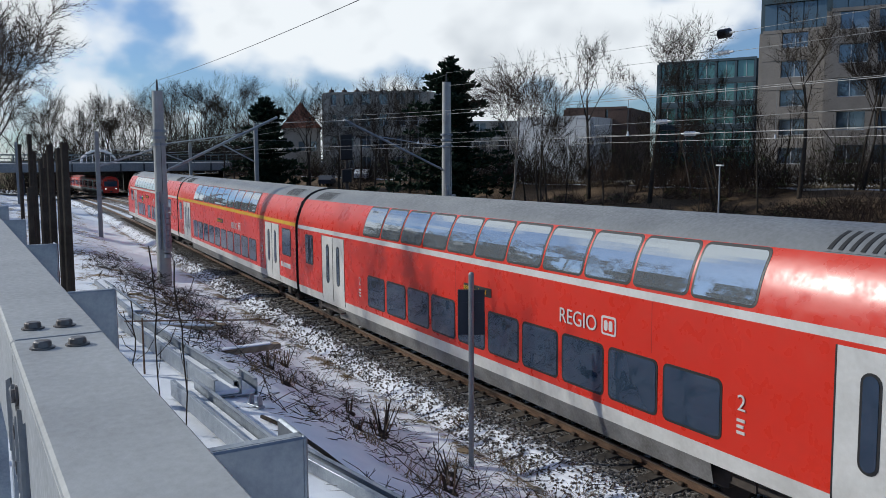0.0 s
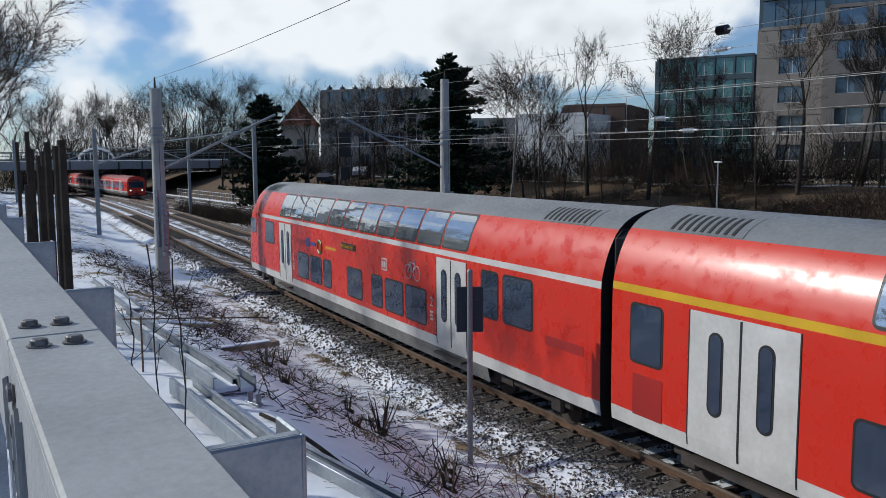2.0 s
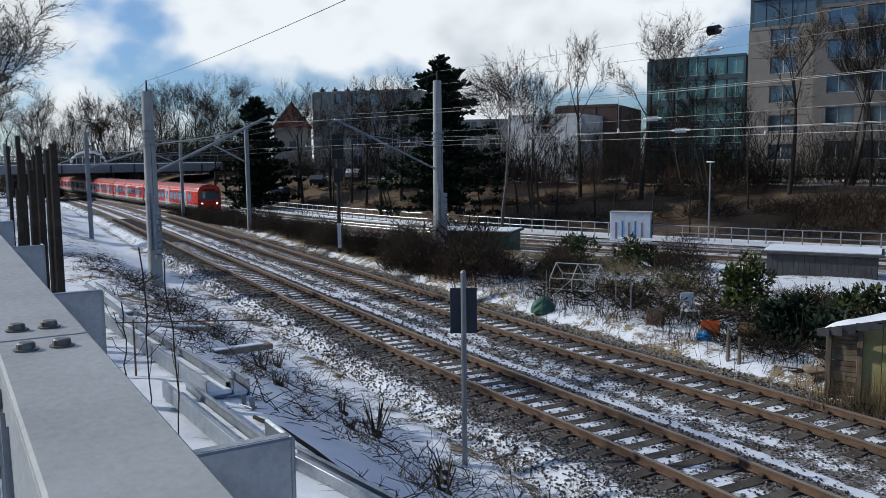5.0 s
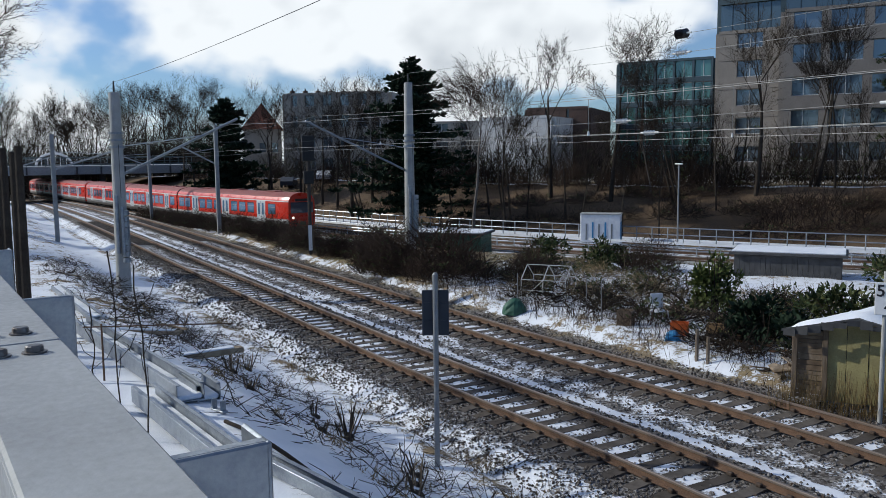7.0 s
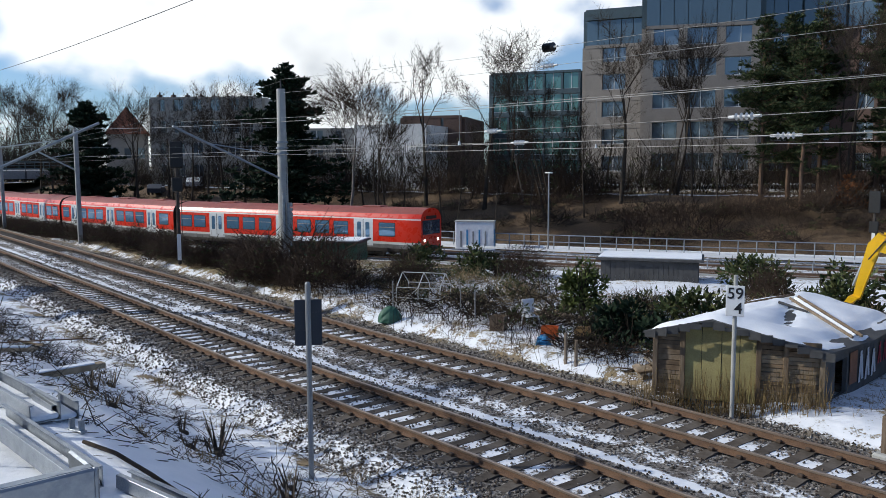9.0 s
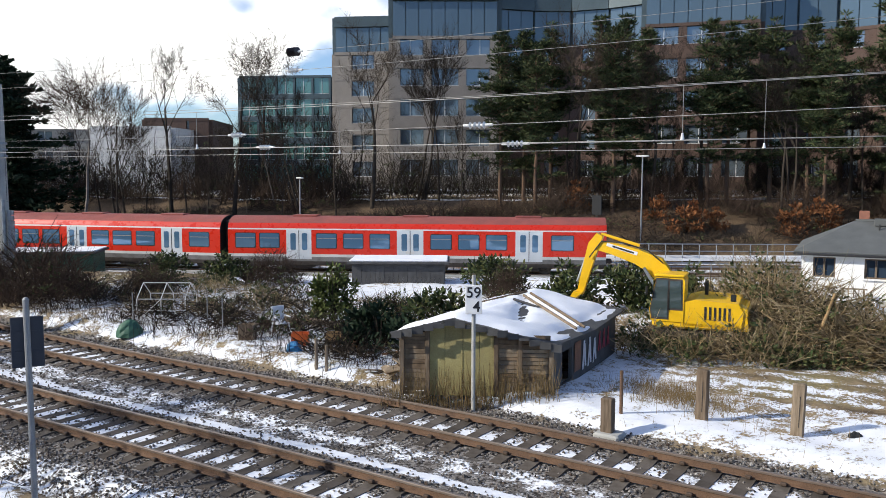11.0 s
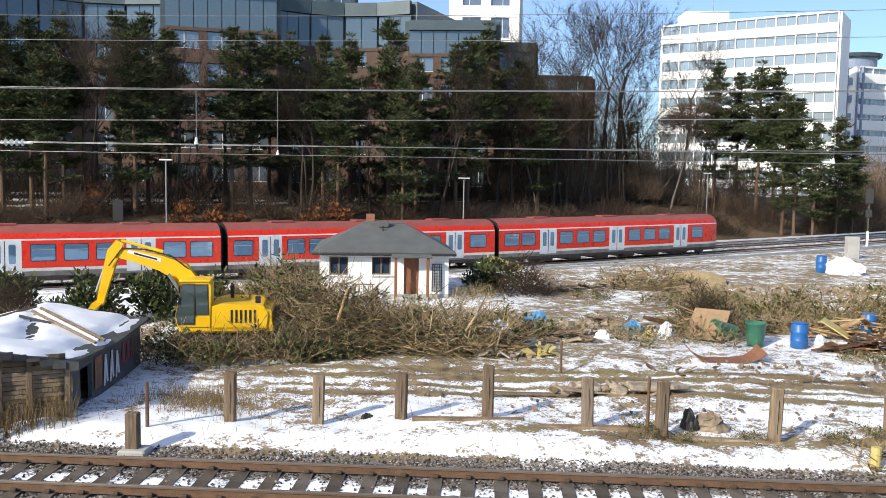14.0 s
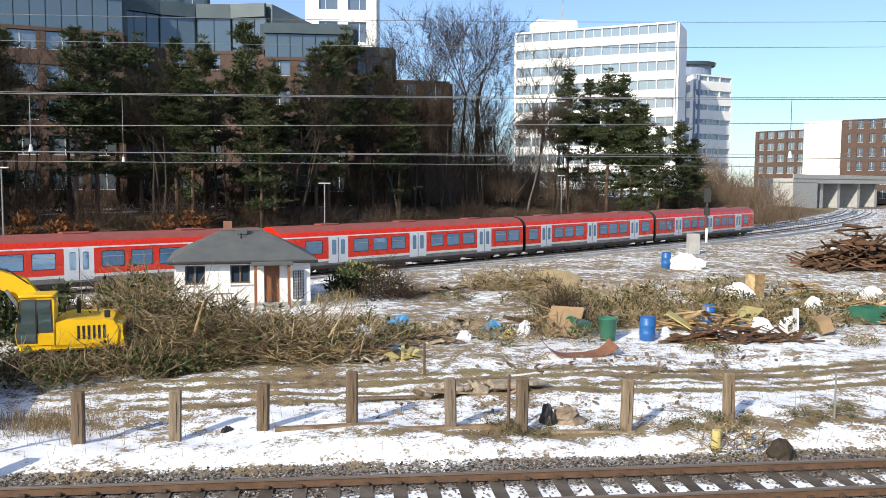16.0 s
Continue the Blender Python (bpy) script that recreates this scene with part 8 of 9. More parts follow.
M["paleglass"] = glass_mat("pale_office_glass", (0.24, 0.30, 0.34), 1.9, 0.12, 0.02, 0.3)
M["greenglass"] = glass_mat("green_glass", (0.09, 0.21, 0.19), 1.9, 0.06, 0.02, 0.2)
M["whitepanel"] = plain("white_facade_panels", (0.82, 0.82, 0.80), (0.75, 0.75, 0.73), 0.3, 0.6, 0, 0.05, 4)
M["bluewall"] = plain("blue_grey_wall", (0.22, 0.28, 0.38), (0.17, 0.22, 0.31), 0.5, 0.6)
M["winframe"] = plain("pale_window_frame", (0.60, 0.61, 0.61), None, 3, 0.5)
M["cream"] = plain("cream_render", (0.34, 0.32, 0.285), (0.26, 0.245, 0.215), 0.5, 0.85)
M["rooftile"] = plain("dark_roof_tiles", (0.07, 0.05, 0.045), (0.10, 0.07, 0.06), 1, 0.8)


def wing(ob, a, b, z0, z1, floors, bay, wall, glass="bldglass", pier=0.35, sill=0.36, depth=14.0, crown=None, crown_h=0.0):
    """One straight stretch of facade between plan points a and b: spandrels, piers, panes set back, and the block behind."""
    a, b = Vector((*a, 0)), Vector((*b, 0))
    L = (b - a).length
    m = Matrix.Translation((a.x, a.y, z0)) @ Matrix.Rotation(math.atan2(b.y - a.y, b.x - a.x), 4, "Z")
    H = z1 - z0 - crown_h
    fh = H / floors
    w = part("wall", Geo().box(L / 2, depth / 2 + 0.55, H / 2, L + 0.9, depth, H - 0.02), wall, ob, m=m)
    if crown_h:
        part("top_storey", Geo().box(L / 2, depth / 2 + 0.4, H + crown_h / 2, L + 1.0, depth - 1.4, crown_h), crown, w)
    n = max(1, int(L / bay))
    bw = L / n
    for k in range(floors + 1):
        h = fh * sill if k < floors else 0.35
        zc = k * fh + h / 2 if k < floors else H + 0.0
        part("spandrel", Geo().box(L / 2, 0.2, zc, L, 0.40, h), wall, w)
    pr = Geo().box(0, 0.22, H / 2, bw * pier, 0.34, H).mesh("pier", wall)
    for i in range(n + 1):
        part("pier", pr, wall, w, m=pose(min(max(i * bw, bw * pier / 2), L - bw * pier / 2), 0, 0))
    ww, wh = bw * (1 - pier), fh * (1 - sill)
    pane = Geo().box(0, 0, 0, ww / 2 - 0.05, 0.03, wh).mesh("pane", glass)
    fr = Geo().box(0, 0, 0, 0.08, 0.08, wh).box(0, 0, wh / 2 - 0.04, ww, 0.08, 0.08).box(0, 0, -wh / 2 + 0.04, ww, 0.08, 0.08).mesh("window", "winframe")
    for k in range(floors):
        for i in range(n):
            c = pose((i + 0.5) * bw, 0.36, k * fh + fh * sill + wh / 2)
            f = part("window", fr, "winframe", ob, m=m @ c)
            for s in (-1, 1):
                part("pane", pane, glass, f, m=pose(s * ww / 4, 0.02, 0))
    if crown_h:
        zc = H
        part("parapet", Geo().box(L / 2, 0.45, zc + crown_h * 0.86, L, 0.5, crown_h * 0.28), crown, w)
        cg = Geo()
        ns = max(2, int(L / 1.3))
        for i in range(ns):
            cg.box((i + 0.5) * L / ns, 0.62, zc + crown_h * 0.36, L / ns - 0.10, 0.06, crown_h * 0.70)
        part("glazing", cg, "crownglass", w)
        part("glazing_frame", Geo().box(L / 2, 0.72, zc + crown_h * 0.36, L, 0.06, crown_h * 0.72), crown, w)


def bowed(ob, a, b, bow, steps, *args, **kw):
    """A facade that swings out (or in) by bow metres between plan points a and b."""
    a, b = Vector(a), Vector(b)
    out = Vector((b.y - a.y, a.x - b.x)).normalized()
    pts = [a.lerp(b, k / steps) + out * bow * math.sin(math.pi * k / steps) for k in range(steps + 1)]
    for p, q in zip(pts, pts[1:]):
        wing(ob, tuple(p), tuple(q), *args, **kw)


def office_block():
    ob = thing("office_block", "large brown brick office block with glazed top storeys", "office building")
    z0 = 3.4
    q = at
    wing(ob, q(41.9, 98.5), q(38.1, 97.0), z0, 23.0, 5, 3.4, "facade2", pier=0.30, sill=0.42, crown="cladding", crown_h=4.2)
    wing(ob, q(38.0, 93.5), q(30.9, 93.5), z0, 25.6, 5, 3.1, "facade2", pier=0.22, sill=0.42, crown="cladding", crown_h=5.6)
    bowed(ob, q(30.9, 95.0), q(21.2, 94.5), -3.0, 4, z0, 25.0, 5, 3.0, "facade", pier=0.30, sill=0.42, crown="cladding", crown_h=5.6)
    wing(ob, q(21.2, 92.0), q(14.1, 92.0), z0, 25.8, 5, 3.1, "facade", pier=0.22, sill=0.42, crown="cladding", crown_h=5.2)
    bowed(ob, q(14.1, 94.0), q(5.4, 93.5), -2.6, 4, z0, 25.0, 5, 3.0, "facade", pier=0.30, sill=0.42, crown="cladding", crown_h=5.2)
    wing(ob, q(5.4, 93.0), q(-0.5, 92.5), z0, 22.8, 5, 3.0, "facade", pier=0.30, sill=0.42, crown="cladding", crown_h=3.8)
    wing(ob, q(-0.5, 95.5), q(-3.2, 96.5), z0, 21.0, 4, 3.0, "facade", pier=0.30, sill=0.42, crown="cladding", crown_h=3.6)
    wing(ob, q(-3.2, 97.5), q(-7.0, 99.0), z0, 17.4, 4, 3.2, "facade", pier=0.35, sill=0.42)
    # set-back upper storeys
    wing(ob, q(20.0, 104.0), q(9.0, 106.0), 25.0, 31.0, 2, 3.0, "cladding", "crownglass", pier=0.12, depth=10)
    wing(ob, q(2.5, 108.0), q(-2.0, 108.0), 22.0, 30.0, 2, 3.0, "whitepanel", pier=0.3, depth=10)
    return ob


office_block()


def white_tower():
    ob = thing("office_tower", "white slab office building with dark ribbon windows", "office building")
    wing(ob, at(-11.3, 178), at(-21.8, 170), 1.0, 37.0, 10, 3.4, "whitepanel", "paleglass", pier=0.05, sill=0.46, depth=10)
    part("roof_plant", Geo().box(0, 0, 0, 9, 6, 3.0, bev=0.1), "whitepanel", ob, m=pose(*at(-13.8, 182), 38.4))
    x, y = at(-14.4, 182)
    part("roof_aerial", Geo().tube((x, y, 38), (x, y, 47), 0.12, 0.05, 8), "steelgrey", ob)


def grey_tower():
    ob = thing("office_tower", "pale grey office building with a rounded blue top", "office building")
    wing(ob, at(-21.5, 197), at(-23.1, 194.5), 1.0, 30.0, 8, 2.2, "bluewall", pier=0.35, sill=0.4, depth=14)
    wing(ob, at(-23.1, 194.5), at(-25.3, 203), 1.0, 30.0, 9, 3.4, "whitepanel", "paleglass", pier=0.04, sill=0.62, depth=12)
    x, y = at(-22.7, 201)
    part("top_storey", Geo().tube((x, y, 29.8), (x, y, 32.4), 4.6, 4.6, 28), "bluewall", ob)
    part("roof_disc", Geo().tube((x, y, 32.4), (x, y, 33.1), 5.4, 5.6, 28), "cladding", ob)


def block(name, label, a, b, z0, z1, floors, bay, wall, glass="bldglass", **kw):
    ob = thing(name, label, "building")
    wing(ob, a, b, z0, z1, floors, bay, wall, glass, **kw)
    return ob


white_tower()
grey_tower()
block("green_office", "green glass office building behind bare trees", at(48.2, 128), at(42.2, 124), 3.0, 19.0, 5, 2.6, "cladding", "greenglass", pier=0.12, sill=0.22)
block("apartment_house", "grey apartment house with a flat roof", at(70.6, 132), at(63.6, 126), 2.5, 15.4, 4, 2.6, "cream", pier=0.45, sill=0.42)
block("low_building", "low pale grey building behind the trees", at(57.4, 112), at(52.6, 108), 2.5, 10.6, 2, 4.0, "winframe", pier=0.7, sill=0.55)
block("low_building", "low grey terrace behind the trees", at(62.5, 128), at(57.5, 126), 2.5, 10.8, 3, 3.0, "cream", pier=0.5, sill=0.45)
block("dark_building", "dark flat-roofed building behind the trees", at(54.2, 116), at(50.2, 114), 2.5, 12.0, 2, 4.0, "facade", pier=0.6, sill=0.5)
block("far_office", "distant brown brick office building with white frames", at(-26.8, 335), at(-29.8, 326), 0, 25.5, 6, 3.4, "facade", pier=0.3, sill=0.35)
block("far_office", "distant white block beside the line", at(-29.7, 322), at(-31.7, 322), 0, 28.0, 7, 6.0, "whitepanel", pier=0.6)
block("far_office", "distant red-brown brick office building", at(-31.8, 305), at(-36.5, 300), 0, 27.0, 6, 3.6, "facade", pier=0.5)
ob = thing("town_house", "old house with a steep dark tiled gable roof", "house", pose(*at(72.0, 146), 2.5, 0, 0, 70))
part("wall", Geo().box(0, 0, 4.0, 6, 9, 8), "cream", ob)
part("roof", Geo().prism([(-3.4, 8), (3.4, 8), (0, 12.2)], -5, 5), "brick", ob)
for k in (-2, 0, 2):
    part("window", Geo().box(k, -4.51, 5.0, 1.0, 0.06, 1.5), "bldglass", ob)
for k in range(8):
    x, y = at(70 - k * 0.85, 134)
    ob = thing("chimney_stack", "brick chimney stack on a flat roof", "chimney", pose(x, y, 15.3))
    part("stack", Geo().box(0, 0, 0.4, 0.7, 0.6, 0.9, bev=0.03), "rooftile", ob)
    part("pot", Geo().tube((0, 0, 0.85), (0, 0, 1.2), 0.12, 0.10, 8), "rooftile", ob)


# ---- the bridges ----
def road_bridge():
    ob = thing("road_bridge", "wide dark steel road bridge across the railway", "bridge", pose(-160, 16, 0))
    part("deck", Geo().box(-17, 0, 4.0, 34, 120, 1.5, bev=0.05), "steelgrey", ob)
    for k in range(30):
        part("girder", Geo().box(0.15, -58 + 4 * k, 3.95, 0.3, 0.25, 1.3), "tar", ob)
    for y in (-14, 6.5, 27):
        for x in (-3, -13, -23, -32):
            part("pier", Geo().box(x, y, 0.2, 1.0, 1.0, 6.4, bev=0.1), "tar", ob)
    part("abutment", Geo().box(-17, 50, 0.6, 33, 24, 5.4), "tar", ob)
    part("abutment", Geo().box(-17, -38, 0.6, 33, 34, 5.4), "tar", ob)
    for x in (0.0, -33.8):
        for k in range(41):
            part("railing_post", Geo().box(x, -60 + 3 * k, 5.5, 0.14, 0.14, 1.6), "cladding", ob)
        for z in (5.0, 5.6, 6.3):
            part("railing_bar", Geo().box(x, 0, z, 0.12, 120, 0.12), "cladding", ob)
    part("arch", Geo().path([(-1.0, -1.5 + 2.9 * math.cos(t), 4.8 + 2.2 * math.sin(t)) for t in np.linspace(0, math.pi, 15)], 0.22, 6), "signwhite", ob)
    for k in range(5):
        part("arch_bar", Geo().tube((-1.0, -3.5 + k, 4.8), (-1.0, -3.5 + k, 6.4), 0.06, n=5), "signwhite", ob)


road_bridge()
ob = thing("road_bridge", "pale concrete road bridge over the curving line", "bridge", pose(*at(-31.5, 268), 0, 0, 0, 30))
part("deck", Geo().box(0, 0, 6.9, 60, 10, 1.3, bev=0.05), "concrete", ob)
part("parapet", Geo().box(0, -5.0, 8.1, 60, 0.3, 1.1), "concrete", ob)
for x in (-14, -5, 6, 16):
    part("pier", Geo().box(x, 0, 2.6, 1.4, 8, 8.2), "concrete", ob)
part("abutment", Geo().box(-24, 0, 2.6, 12, 10, 8.2), "concrete", ob)


# ---- parked cars by the far road ----
def parked_car(az, d, mat, label, rz):
    x, y = at(az, d)
    ob = thing("parked_car", label, "car", pose(x, y, gz(x, y) + 0.02, 0, 0, rz), group="parked cars")
    body = Geo().prism([(-2.1, 0.35), (2.1, 0.35), (2.15, 0.75), (1.3, 0.92), (0.7, 1.42), (-1.0, 1.45), (-1.9, 1.0), (-2.1, 0.9)], -0.85, 0.85)
    part("body", body, mat, ob)
    part("side_glass", Geo().prism([(0.95, 0.98), (0.62, 1.34), (-0.95, 1.37), (-1.5, 1.0)], -0.862, 0.862), "bldglass", ob)
    for u in (-1.3, 1.3):
        for s in (-0.78, 0.78):
            part("wheel", Geo().tube((u, s - 0.1, 0.32), (u, s + 0.1, 0.32), 0.32, n=16), "black", ob)


parked_car(68.0, 112, "signwhite", "white parked car by the far road", 150)
parked_car(73.0, 118, "galv", "silver parked car by the far road", 150)
parked_car(70.4, 115, "navy", "dark parked car by the far road", 150)

# ---- sleepers, clips and stones of the main line, last ----
def sleepers(track, yc):
    g = Geo()
    prof = [(-1.25, 0), (1.25, 0), (1.25, 0.12), (0.9, 0.16), (0.6, 0.16), (0.4, 0.13), (-0.4, 0.13), (-0.6, 0.16), (-0.9, 0.16), (-1.25, 0.12)]
    v = [(-0.13, y, z) for y, z in prof] + [(0.13, y, z) for y, z in prof]
    n = len(prof)
    g.add(v, [tuple(reversed(range(n))), tuple(range(n, 2 * n))] + [(i, (i + 1) % n, n + (i + 1) % n, n + i) for i in range(n)])
    me = g.mesh("sleeper", "sleeper")
    clips, far = Geo(), Geo()
    k = 0
    x = -90.0
    while x < 40:
        z = float(rail_z(x)) - 0.335
        if -62 < x < 18:
            part("sleeper", me, "sleeper", track, m=pose(x, yc, z, 0, 0, random.uniform(-0.6, 0.6)))
            for s in (-GAUGE / 2, GAUGE / 2):
                for t in (-0.105, 0.105):
                    clips.box(x, yc + s + t, z + 0.20, 0.12, 0.08, 0.07, bev=0.015)
        else:
            far.box(x, yc, z + 0.08, 0.26, 2.5, 0.16)
        x += 0.63
    tagged(part("rail_clip", clips, "clip", track), kind="stuff")
    tagged(part("far_sleepers", far, "sleeper", track), kind="stuff")


sleepers(track_near, Y1)
sleepers(track_far, Y2)


def stone_field():
    """Loose ballast stones lying on the track bed."""
    rng = np.random.default_rng(5)
    n_near, n_far = 46000, 16000
    x = np.concatenate([rng.uniform(-24, 15, n_near), rng.uniform(-60, -24, n_far)])
    y = rng.uniform(8.5, 17.3, n_near + n_far)
    s = np.concatenate([rng.uniform(0.022, 0.045, n_near), rng.uniform(0.035, 0.06, n_far)])
    rz = rail_z(x)
    z = ground_z(x, y)
    keep = np.ones(len(x), bool)
    for yc in (Y1, Y2):
        for sd in (-GAUGE / 2, GAUGE / 2):
            keep &= np.abs(y - yc - sd) > 0.10
        on = (np.abs(y - yc) < 1.25) & (np.abs(((x + 90.0) / 0.63 + 0.5) % 1 - 0.5) * 0.63 < 0.14)
        keep &= ~(on & (rng.random(len(x)) < 0.85))
    keep &= ~((np.abs(y - 12.75) < 0.22) & (rng.random(len(x)) < 0.8))
    for yc, w in ((Y1, 0.55), (Y2, 0.5), (13.5, 0.6)):
        keep &= ~((np.abs(y - yc) < w) & (rng.random(len(x)) < 0.65))
    x, y, z, s = x[keep], y[keep], z[keep], s[keep]
    n = len(x)
    base = np.array([(1, 0, 0), (0.2, 1, 0), (-0.9, 0.3, 0), (-0.3, -0.95, 0), (0.1, 0.1, 0.9), (0, 0, -0.5)])
    pts = base[None] * rng.uniform(0.6, 1.3, (n, 6, 3)) * s[:, None, None]
    a = rng.uniform(0, 6.28, n)
    c, d = np.cos(a)[:, None], np.sin(a)[:, None]
    px = pts[..., 0] * c - pts[..., 1] * d + x[:, None]
    py = pts[..., 0] * d + pts[..., 1] * c + y[:, None]
    pz = pts[..., 2] + z[:, None] + 0.012
    V = np.stack([px, py, pz], -1).reshape(-1, 3)
    f = np.array([(0, 1, 4), (1, 2, 4), (2, 3, 4), (3, 0, 4), (1, 0, 5), (2, 1, 5), (3, 2, 5), (0, 3, 5)])
    F = (f[None] + 6 * np.arange(n)[:, None, None]).reshape(-1, 3)
    me = bpy.data.meshes.new("ballast_stones")
    me.from_pydata(V.tolist(), [], F.tolist())
    me.materials.append(M["stone"])
    tagged(new("ballast_stones", me), "loose grey and rusty ballast stones on the track bed", "ballast", kind="stuff")


stone_field()


def bank_twigs():
    """Cut twigs and bramble stems lying on the snowy bank."""
    rng = random.Random(77)
    g = Geo()
    for k in range(5200):
        x, y = rng.uniform(-40, -4.5), rng.uniform(3.4, 9.2)
        if hash_noise(x, y, 0.8) + 0.6 * hash_noise(y, x, 2.1) < rng.uniform(-0.9, 0.5):
            continue
        if rng.random() < 0.06:
            x, y = rng.gauss(-10, 3.0), rng.gauss(6.9, 1.0)
        L = rng.uniform(0.06, 0.42) if rng.random() < 0.92 else rng.uniform(0.6, 1.1)
        p = Vector((x, y, gz(x, y) + 0.02))
        a = rng.uniform(0, 6.28)
        up = rng.uniform(-0.05, 0.25) if rng.random() < 0.8 else rng.uniform(0.5, 1.4)
        q = p + Vector((math.cos(a), math.sin(a), up)).normalized() * L
        q.z = max(q.z, gz(q.x, q.y) + 0.015)
        r = rng.uniform(0.004, 0.011)
        c = p.lerp(q, 0.55) + Vector((rng.uniform(-0.12, 0.12), rng.uniform(-0.12, 0.12), rng.uniform(0, 0.08))) * L
        g.tube(p, c, r, r * 0.8, 3, False)
        g.tube(c, q, r * 0.8, r * 0.4, 3, False)
        if rng.random() < 0.6:
            m = p.lerp(q, 0.5)
            b = a + rng.uniform(-1, 1)
            e = m + Vector((math.cos(b), math.sin(b), up)) * L * 0.4
            e.z = max(e.z, gz(e.x, e.y) + 0.015)
            g.tube(m, e, r * 0.6, r * 0.3, 3, False)
    tagged(part("cut_twigs", g, "bark"), "cut twigs and bramble stems on the snowy bank", "twigs", kind="stuff")


bank_twigs()
for i, (x, y, h, ln) in enumerate(((-12.5, 1.75, 2.6, 5), (-11.3, 1.95, 2.4, -4), (-13.6, 1.6, 1.6, 9), (-9.6, 6.3, 0.8, 8), (-11.8, 6.0, 0.7, -10))):
    rng2 = random.Random(500 + i)
    ob = thing("sapling", "thin leafless sapling growing on the bank", "sapling", pose(x, y, gz(x, y) - 0.05, 0, ln, 0))
    pts = [Vector((0, 0, 0))]
    for k in range(8):
        pts.append(pts[-1] + Vector((rng2.uniform(-0.05, 0.05), rng2.uniform(-0.05, 0.05), h / 8)))
    part("stem", Geo().path(pts, 0.011, 5), "bark", ob)
    for k in range(5):
        p = pts[2 + k]
        a = rng2.uniform(0, 6.28)
        q = p + Vector((math.cos(a), math.sin(a), 0.8)) * 0.22
        part("twig", Geo().path([p, q, q + Vector((math.cos(a) * 0.1, math.sin(a) * 0.1, 0.2))], 0.006, 4), "bark", ob)
THATCH = brush("bramble", "tangle of dark bramble stems on the bank", 1.9, 1.3, 0.16, 601, 60, "bark", 0.008, 0.42)
for x, y, s in ((-28.0, 4.6, 1.2), (-32.0, 4.2, 1.3), (-24.5, 4.0, 0.9), (-36.0, 5.0, 1.2), (-12.6, 6.9, 0.8), (-10.9, 7.3, 0.8), (-15.4, 6.4, 0.7), (-8.6, 7.6, 0.9), (-20.5, 3.2, 0.8), (-42.0, 4.0, 1.4), (-9.8, 6.6, 0.6), (-14.0, 5.2, 0.5), (-17.8, 5.6, 0.8), (-22.5, 5.6, 0.9), (-26.0, 6.2, 1.0), (-7.6, 6.9, 0.6), (-19.0, 7.0, 0.7), (-30.0, 6.4, 1.0)):
    plant(THATCH, x, y, s)
for k in range(16):
    plant(THATCH, -17.0 - 1.9 * k, 3.0 + 2.2 * ((k * 7) % 5) / 5, 0.8 + 0.15 * (k % 3))
def stool(x, y, seed, n, h):
    """A coppiced stool: upright cut stems from one root."""
    rng = random.Random(seed)
    ob = thing("coppice_stool", "cut brown stems standing from one root in the snow", "stump", pose(x, y, gz(x, y) - 0.03), group="coppice stools")
    part("root", Geo().lathe([(0.13, 0), (0.10, 0.06), (0.05, 0.10)], 9), "bark", ob)
    for k in range(n):
        a, q = rng.uniform(0, 6.28), rng.uniform(0.02, 0.12)
        p = Vector((q * math.cos(a), q * math.sin(a), 0.03))
        e = p + Vector((math.cos(a) * rng.uniform(0.05, 0.5), math.sin(a) * rng.uniform(0.05, 0.5), 1.0)) * h * rng.uniform(0.5, 1.1)
        part("stem", Geo().tube(p, e, 0.016, 0.010, 5), "oldwood" if k % 3 == 0 else "bark", ob)


for i, (x, y, n, h) in enumerate(((-15.2, 6.5, 13, 0.85), (-14.6, 6.2, 6, 0.5), (-12.1, 6.35, 6, 0.4), (-11.3, 6.0, 6, 0.4), (-13.0, 6.9, 7, 0.45), (-14.4, 5.6, 5, 0.35), (-9.2, 6.9, 8, 0.45), (-16.8, 6.4, 6, 0.4), (-15.6, 4.6, 7, 0.3), (-10.6, 7.6, 6, 0.4), (-18.9, 5.2, 8, 0.5), (-22.4, 6.6, 7, 0.5), (-8.2, 5.6, 5, 0.35), (-26.0, 5.6, 8, 0.6))):
    stool(x, y, 820 + i, n, h)
TUFT = Geo()
rng = random.Random(83)
for k in range(70):
    cx, cy = rng.uniform(-34, -6), rng.uniform(3.8, 9.0)
    if k < 26:
        cx, cy = rng.uniform(-34, -6), rng.gauss(8.3, 0.35)
    for j in range(26):
        x, y = rng.gauss(cx, 0.13), rng.gauss(cy, 0.13)
        b = Vector((x, y, gz(x, y)))
        TUFT.tube(b, b + Vector((rng.uniform(-.16, .16), rng.uniform(-.16, .16), rng.uniform(0.05, 0.26))), 0.006, 0.002, 3, False)
tagged(part("dry_tufts", TUFT, "straw"), "withered grass tufts in the snow of the bank", "grass", kind="stuff")
# rough posts at the far end of the beam
for x, y, h, r in ((-17.5, 0.95, 6.1, 0.09), (-19.0, 0.6, 5.6, 0.07), (-21.0, 0.75, 5.9, 0.08), (-23.5, 0.5, 6.4, 0.07), (-26.5, 0.3, 6.2, 0.06), (-16.4, 0.30, 5.3, 0.06), (-18.2, 0.9, 6.0, 0.10), (-20.0, 0.8, 6.1, 0.09), (-22.2, 0.7, 5.8, 0.09), (-24.8, 0.6, 6.0, 0.08)):
    ob = thing("timber_pole", "dark weathered pole at the end of the bank", "pole", pose(x, y, gz(x, y) - 0.2), group="poles on the bank")
    part("pole", Geo().tube((0, 0, 0), (0.05, 0.02, h - gz(x, y)), r, r * 0.8, 9), "bark", ob)


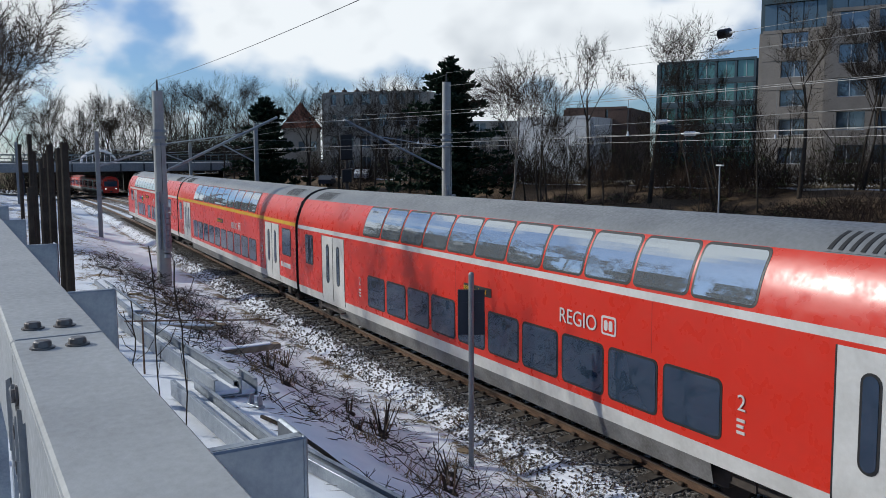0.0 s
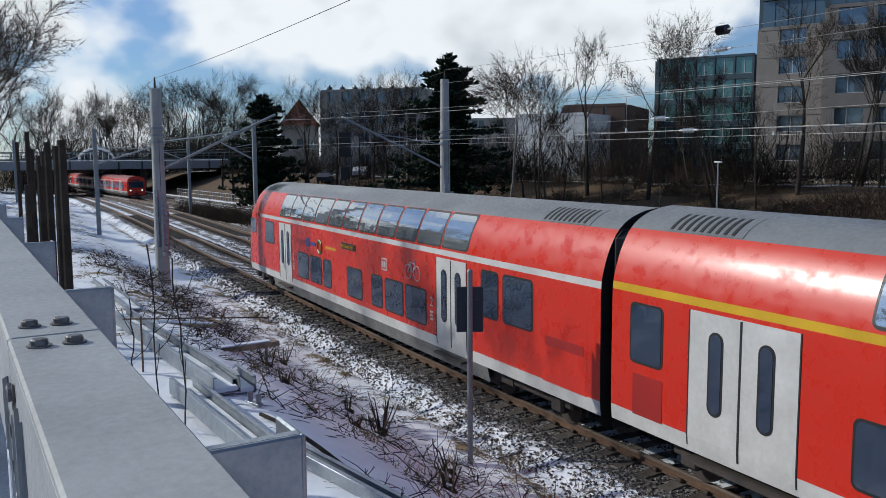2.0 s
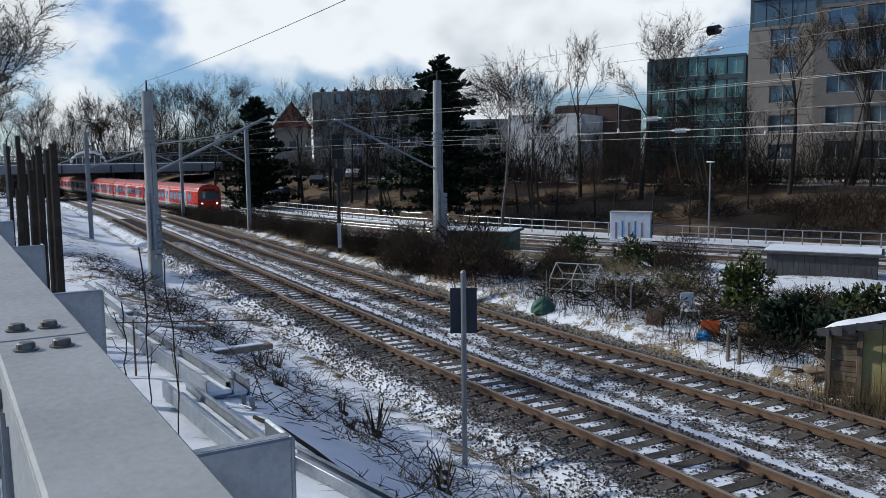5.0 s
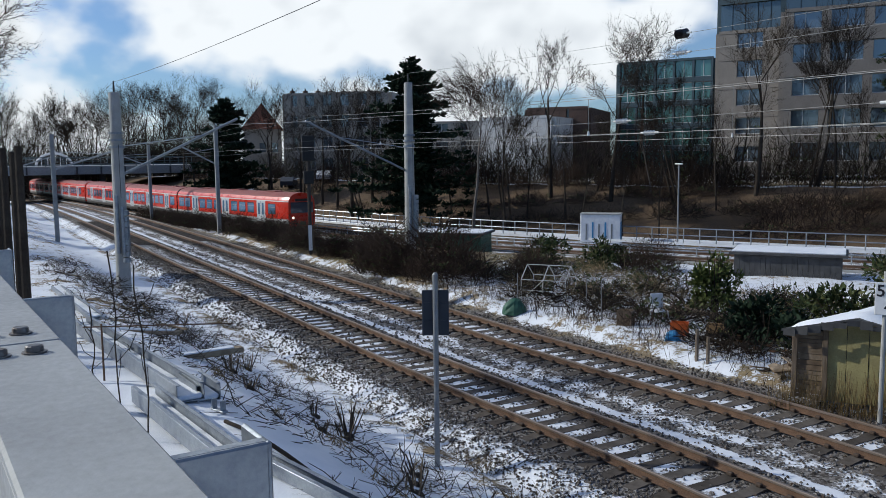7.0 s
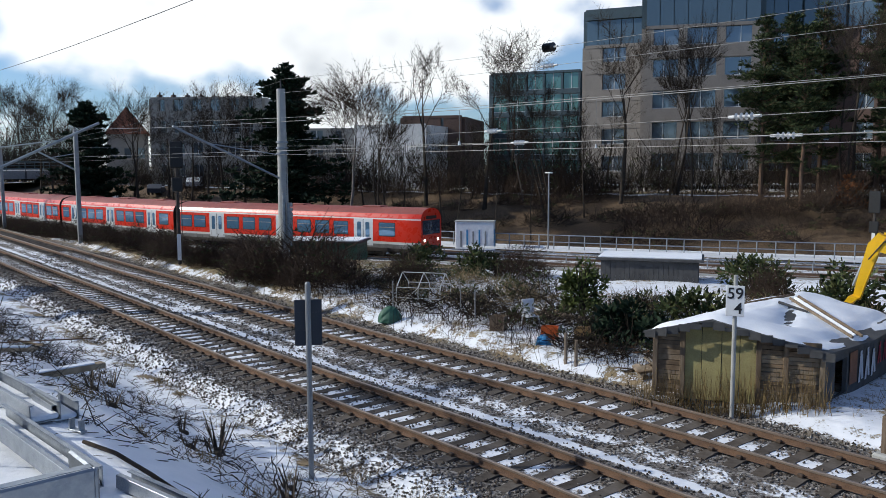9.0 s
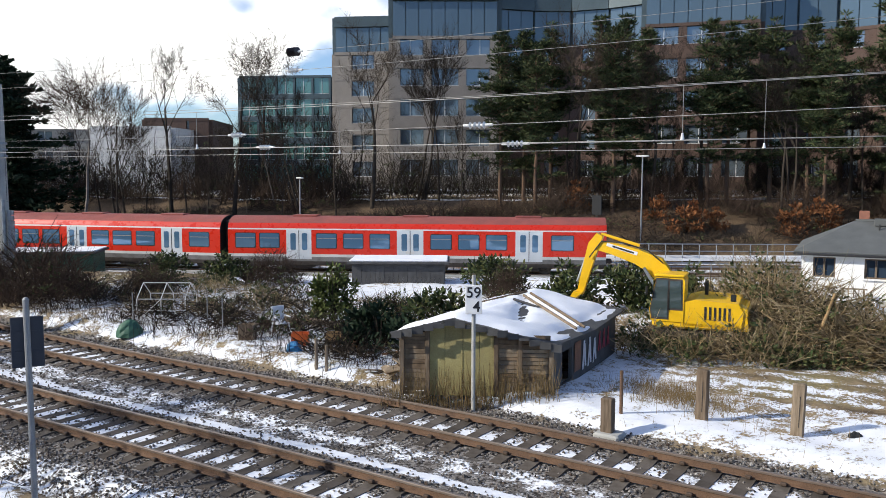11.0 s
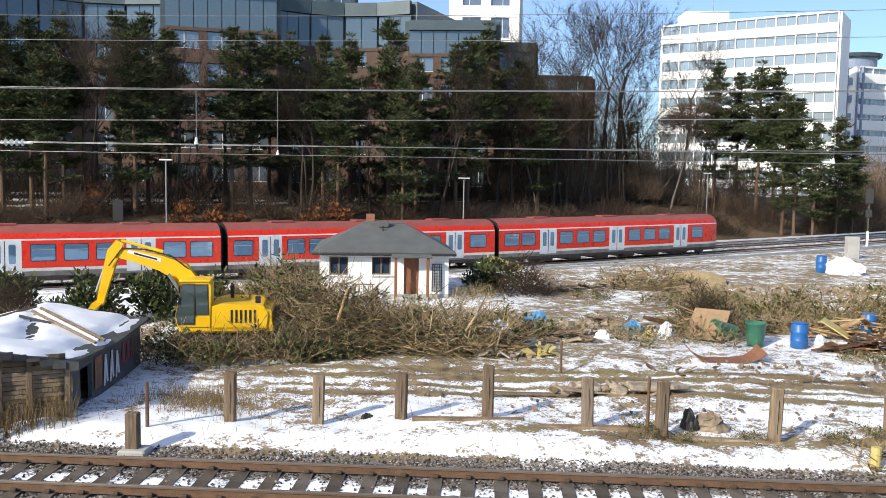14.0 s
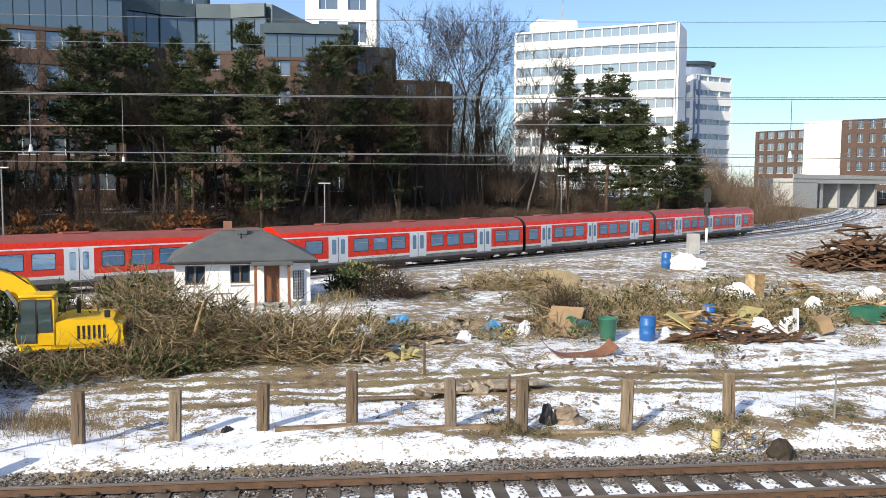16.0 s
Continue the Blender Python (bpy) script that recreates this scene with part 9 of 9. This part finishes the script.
# ---- what moves ----
def on_main(u, length, yc):
    """Pose of a coach whose rear end stands at u on the near main track."""
    a, b = u + 3.0, u + length - 3.0
    za, zb = float(rail_z(a)), float(rail_z(b))
    p = math.atan2(zb - za, b - a)
    return pose(u, yc, za - math.tan(p) * 3.0, 0, -math.degrees(p), 0)


def on_city(s, length):
    """Pose of a suburban car whose rear end stands s metres along the curved line."""
    xa, ya, za, _ = city_at(s + 2.6)
    xb, yb, zb, _ = city_at(s + length - 2.6)
    a = math.atan2(yb - ya, xb - xa)
    run = math.hypot(xb - xa, yb - ya)
    p = math.atan2(zb - za, run)
    d = Vector((math.cos(a) * math.cos(p), math.sin(a) * math.cos(p), math.sin(p)))
    o = Vector((xa, ya, za)) - d * 2.6
    return pose(o.x, o.y, o.z, 0, -math.degrees(p), math.degrees(a))


RE_SPEED, RE_TAIL = 22.04, -38.2           # metres a second; where the tail stands at 2 s
CITY_RUN = [(0.0, -168.0), (2.0, -144.3), (4.0, -119.4), (5.8, -94.0), (6.5, -84.6), (7.0, -78.1), (7.5, -71.6), (8.0, -65.1), (9.2, -49.2), (10.5, -31.4), (11.0, -24.6), (11.5, -17.5), (12.0, -9.9), (12.5, -1.9), (13.0, 6.6), (13.5, 15.1), (14.0, 23.6), (14.5, 32.4), (15.0, 41.7), (15.5, 51.2), (16.0, 60.2)]


def motions():
    times = [0.25 * k for k in range(65)]
    u = 0.0
    for car, length in ((CONTROL, 26.0), (FIRST, MID), (SECOND, MID + 0.4)):
        walk(car, [(t, on_main(RE_TAIL + RE_SPEED * (t - 2.0) + u, length, Y1)) for t in times])
        u += length + 0.32
    ts, ss = [r[0] for r in CITY_RUN], [r[1] for r in CITY_RUN]
    rear = copy_thing(CITY_REAR, CITY_REAR.matrix_basis.copy())
    mid = copy_thing(CITY_MID, CITY_MID.matrix_basis.copy())
    front = copy_thing(CITY_FRONT, CITY_FRONT.matrix_basis.copy())
    u = 0.0
    for car, length in ((CITY_FRONT, L_END), (CITY_MID, L_MID), (CITY_REAR, L_END), (front, L_END), (mid, L_MID), (rear, L_END)):
        u += length
        walk(car, [(t, on_city(float(np.interp(t, ts, ss)) - u, length)) for t in times])
        u += 0.35 if car is not CITY_REAR else 0.9


motions()
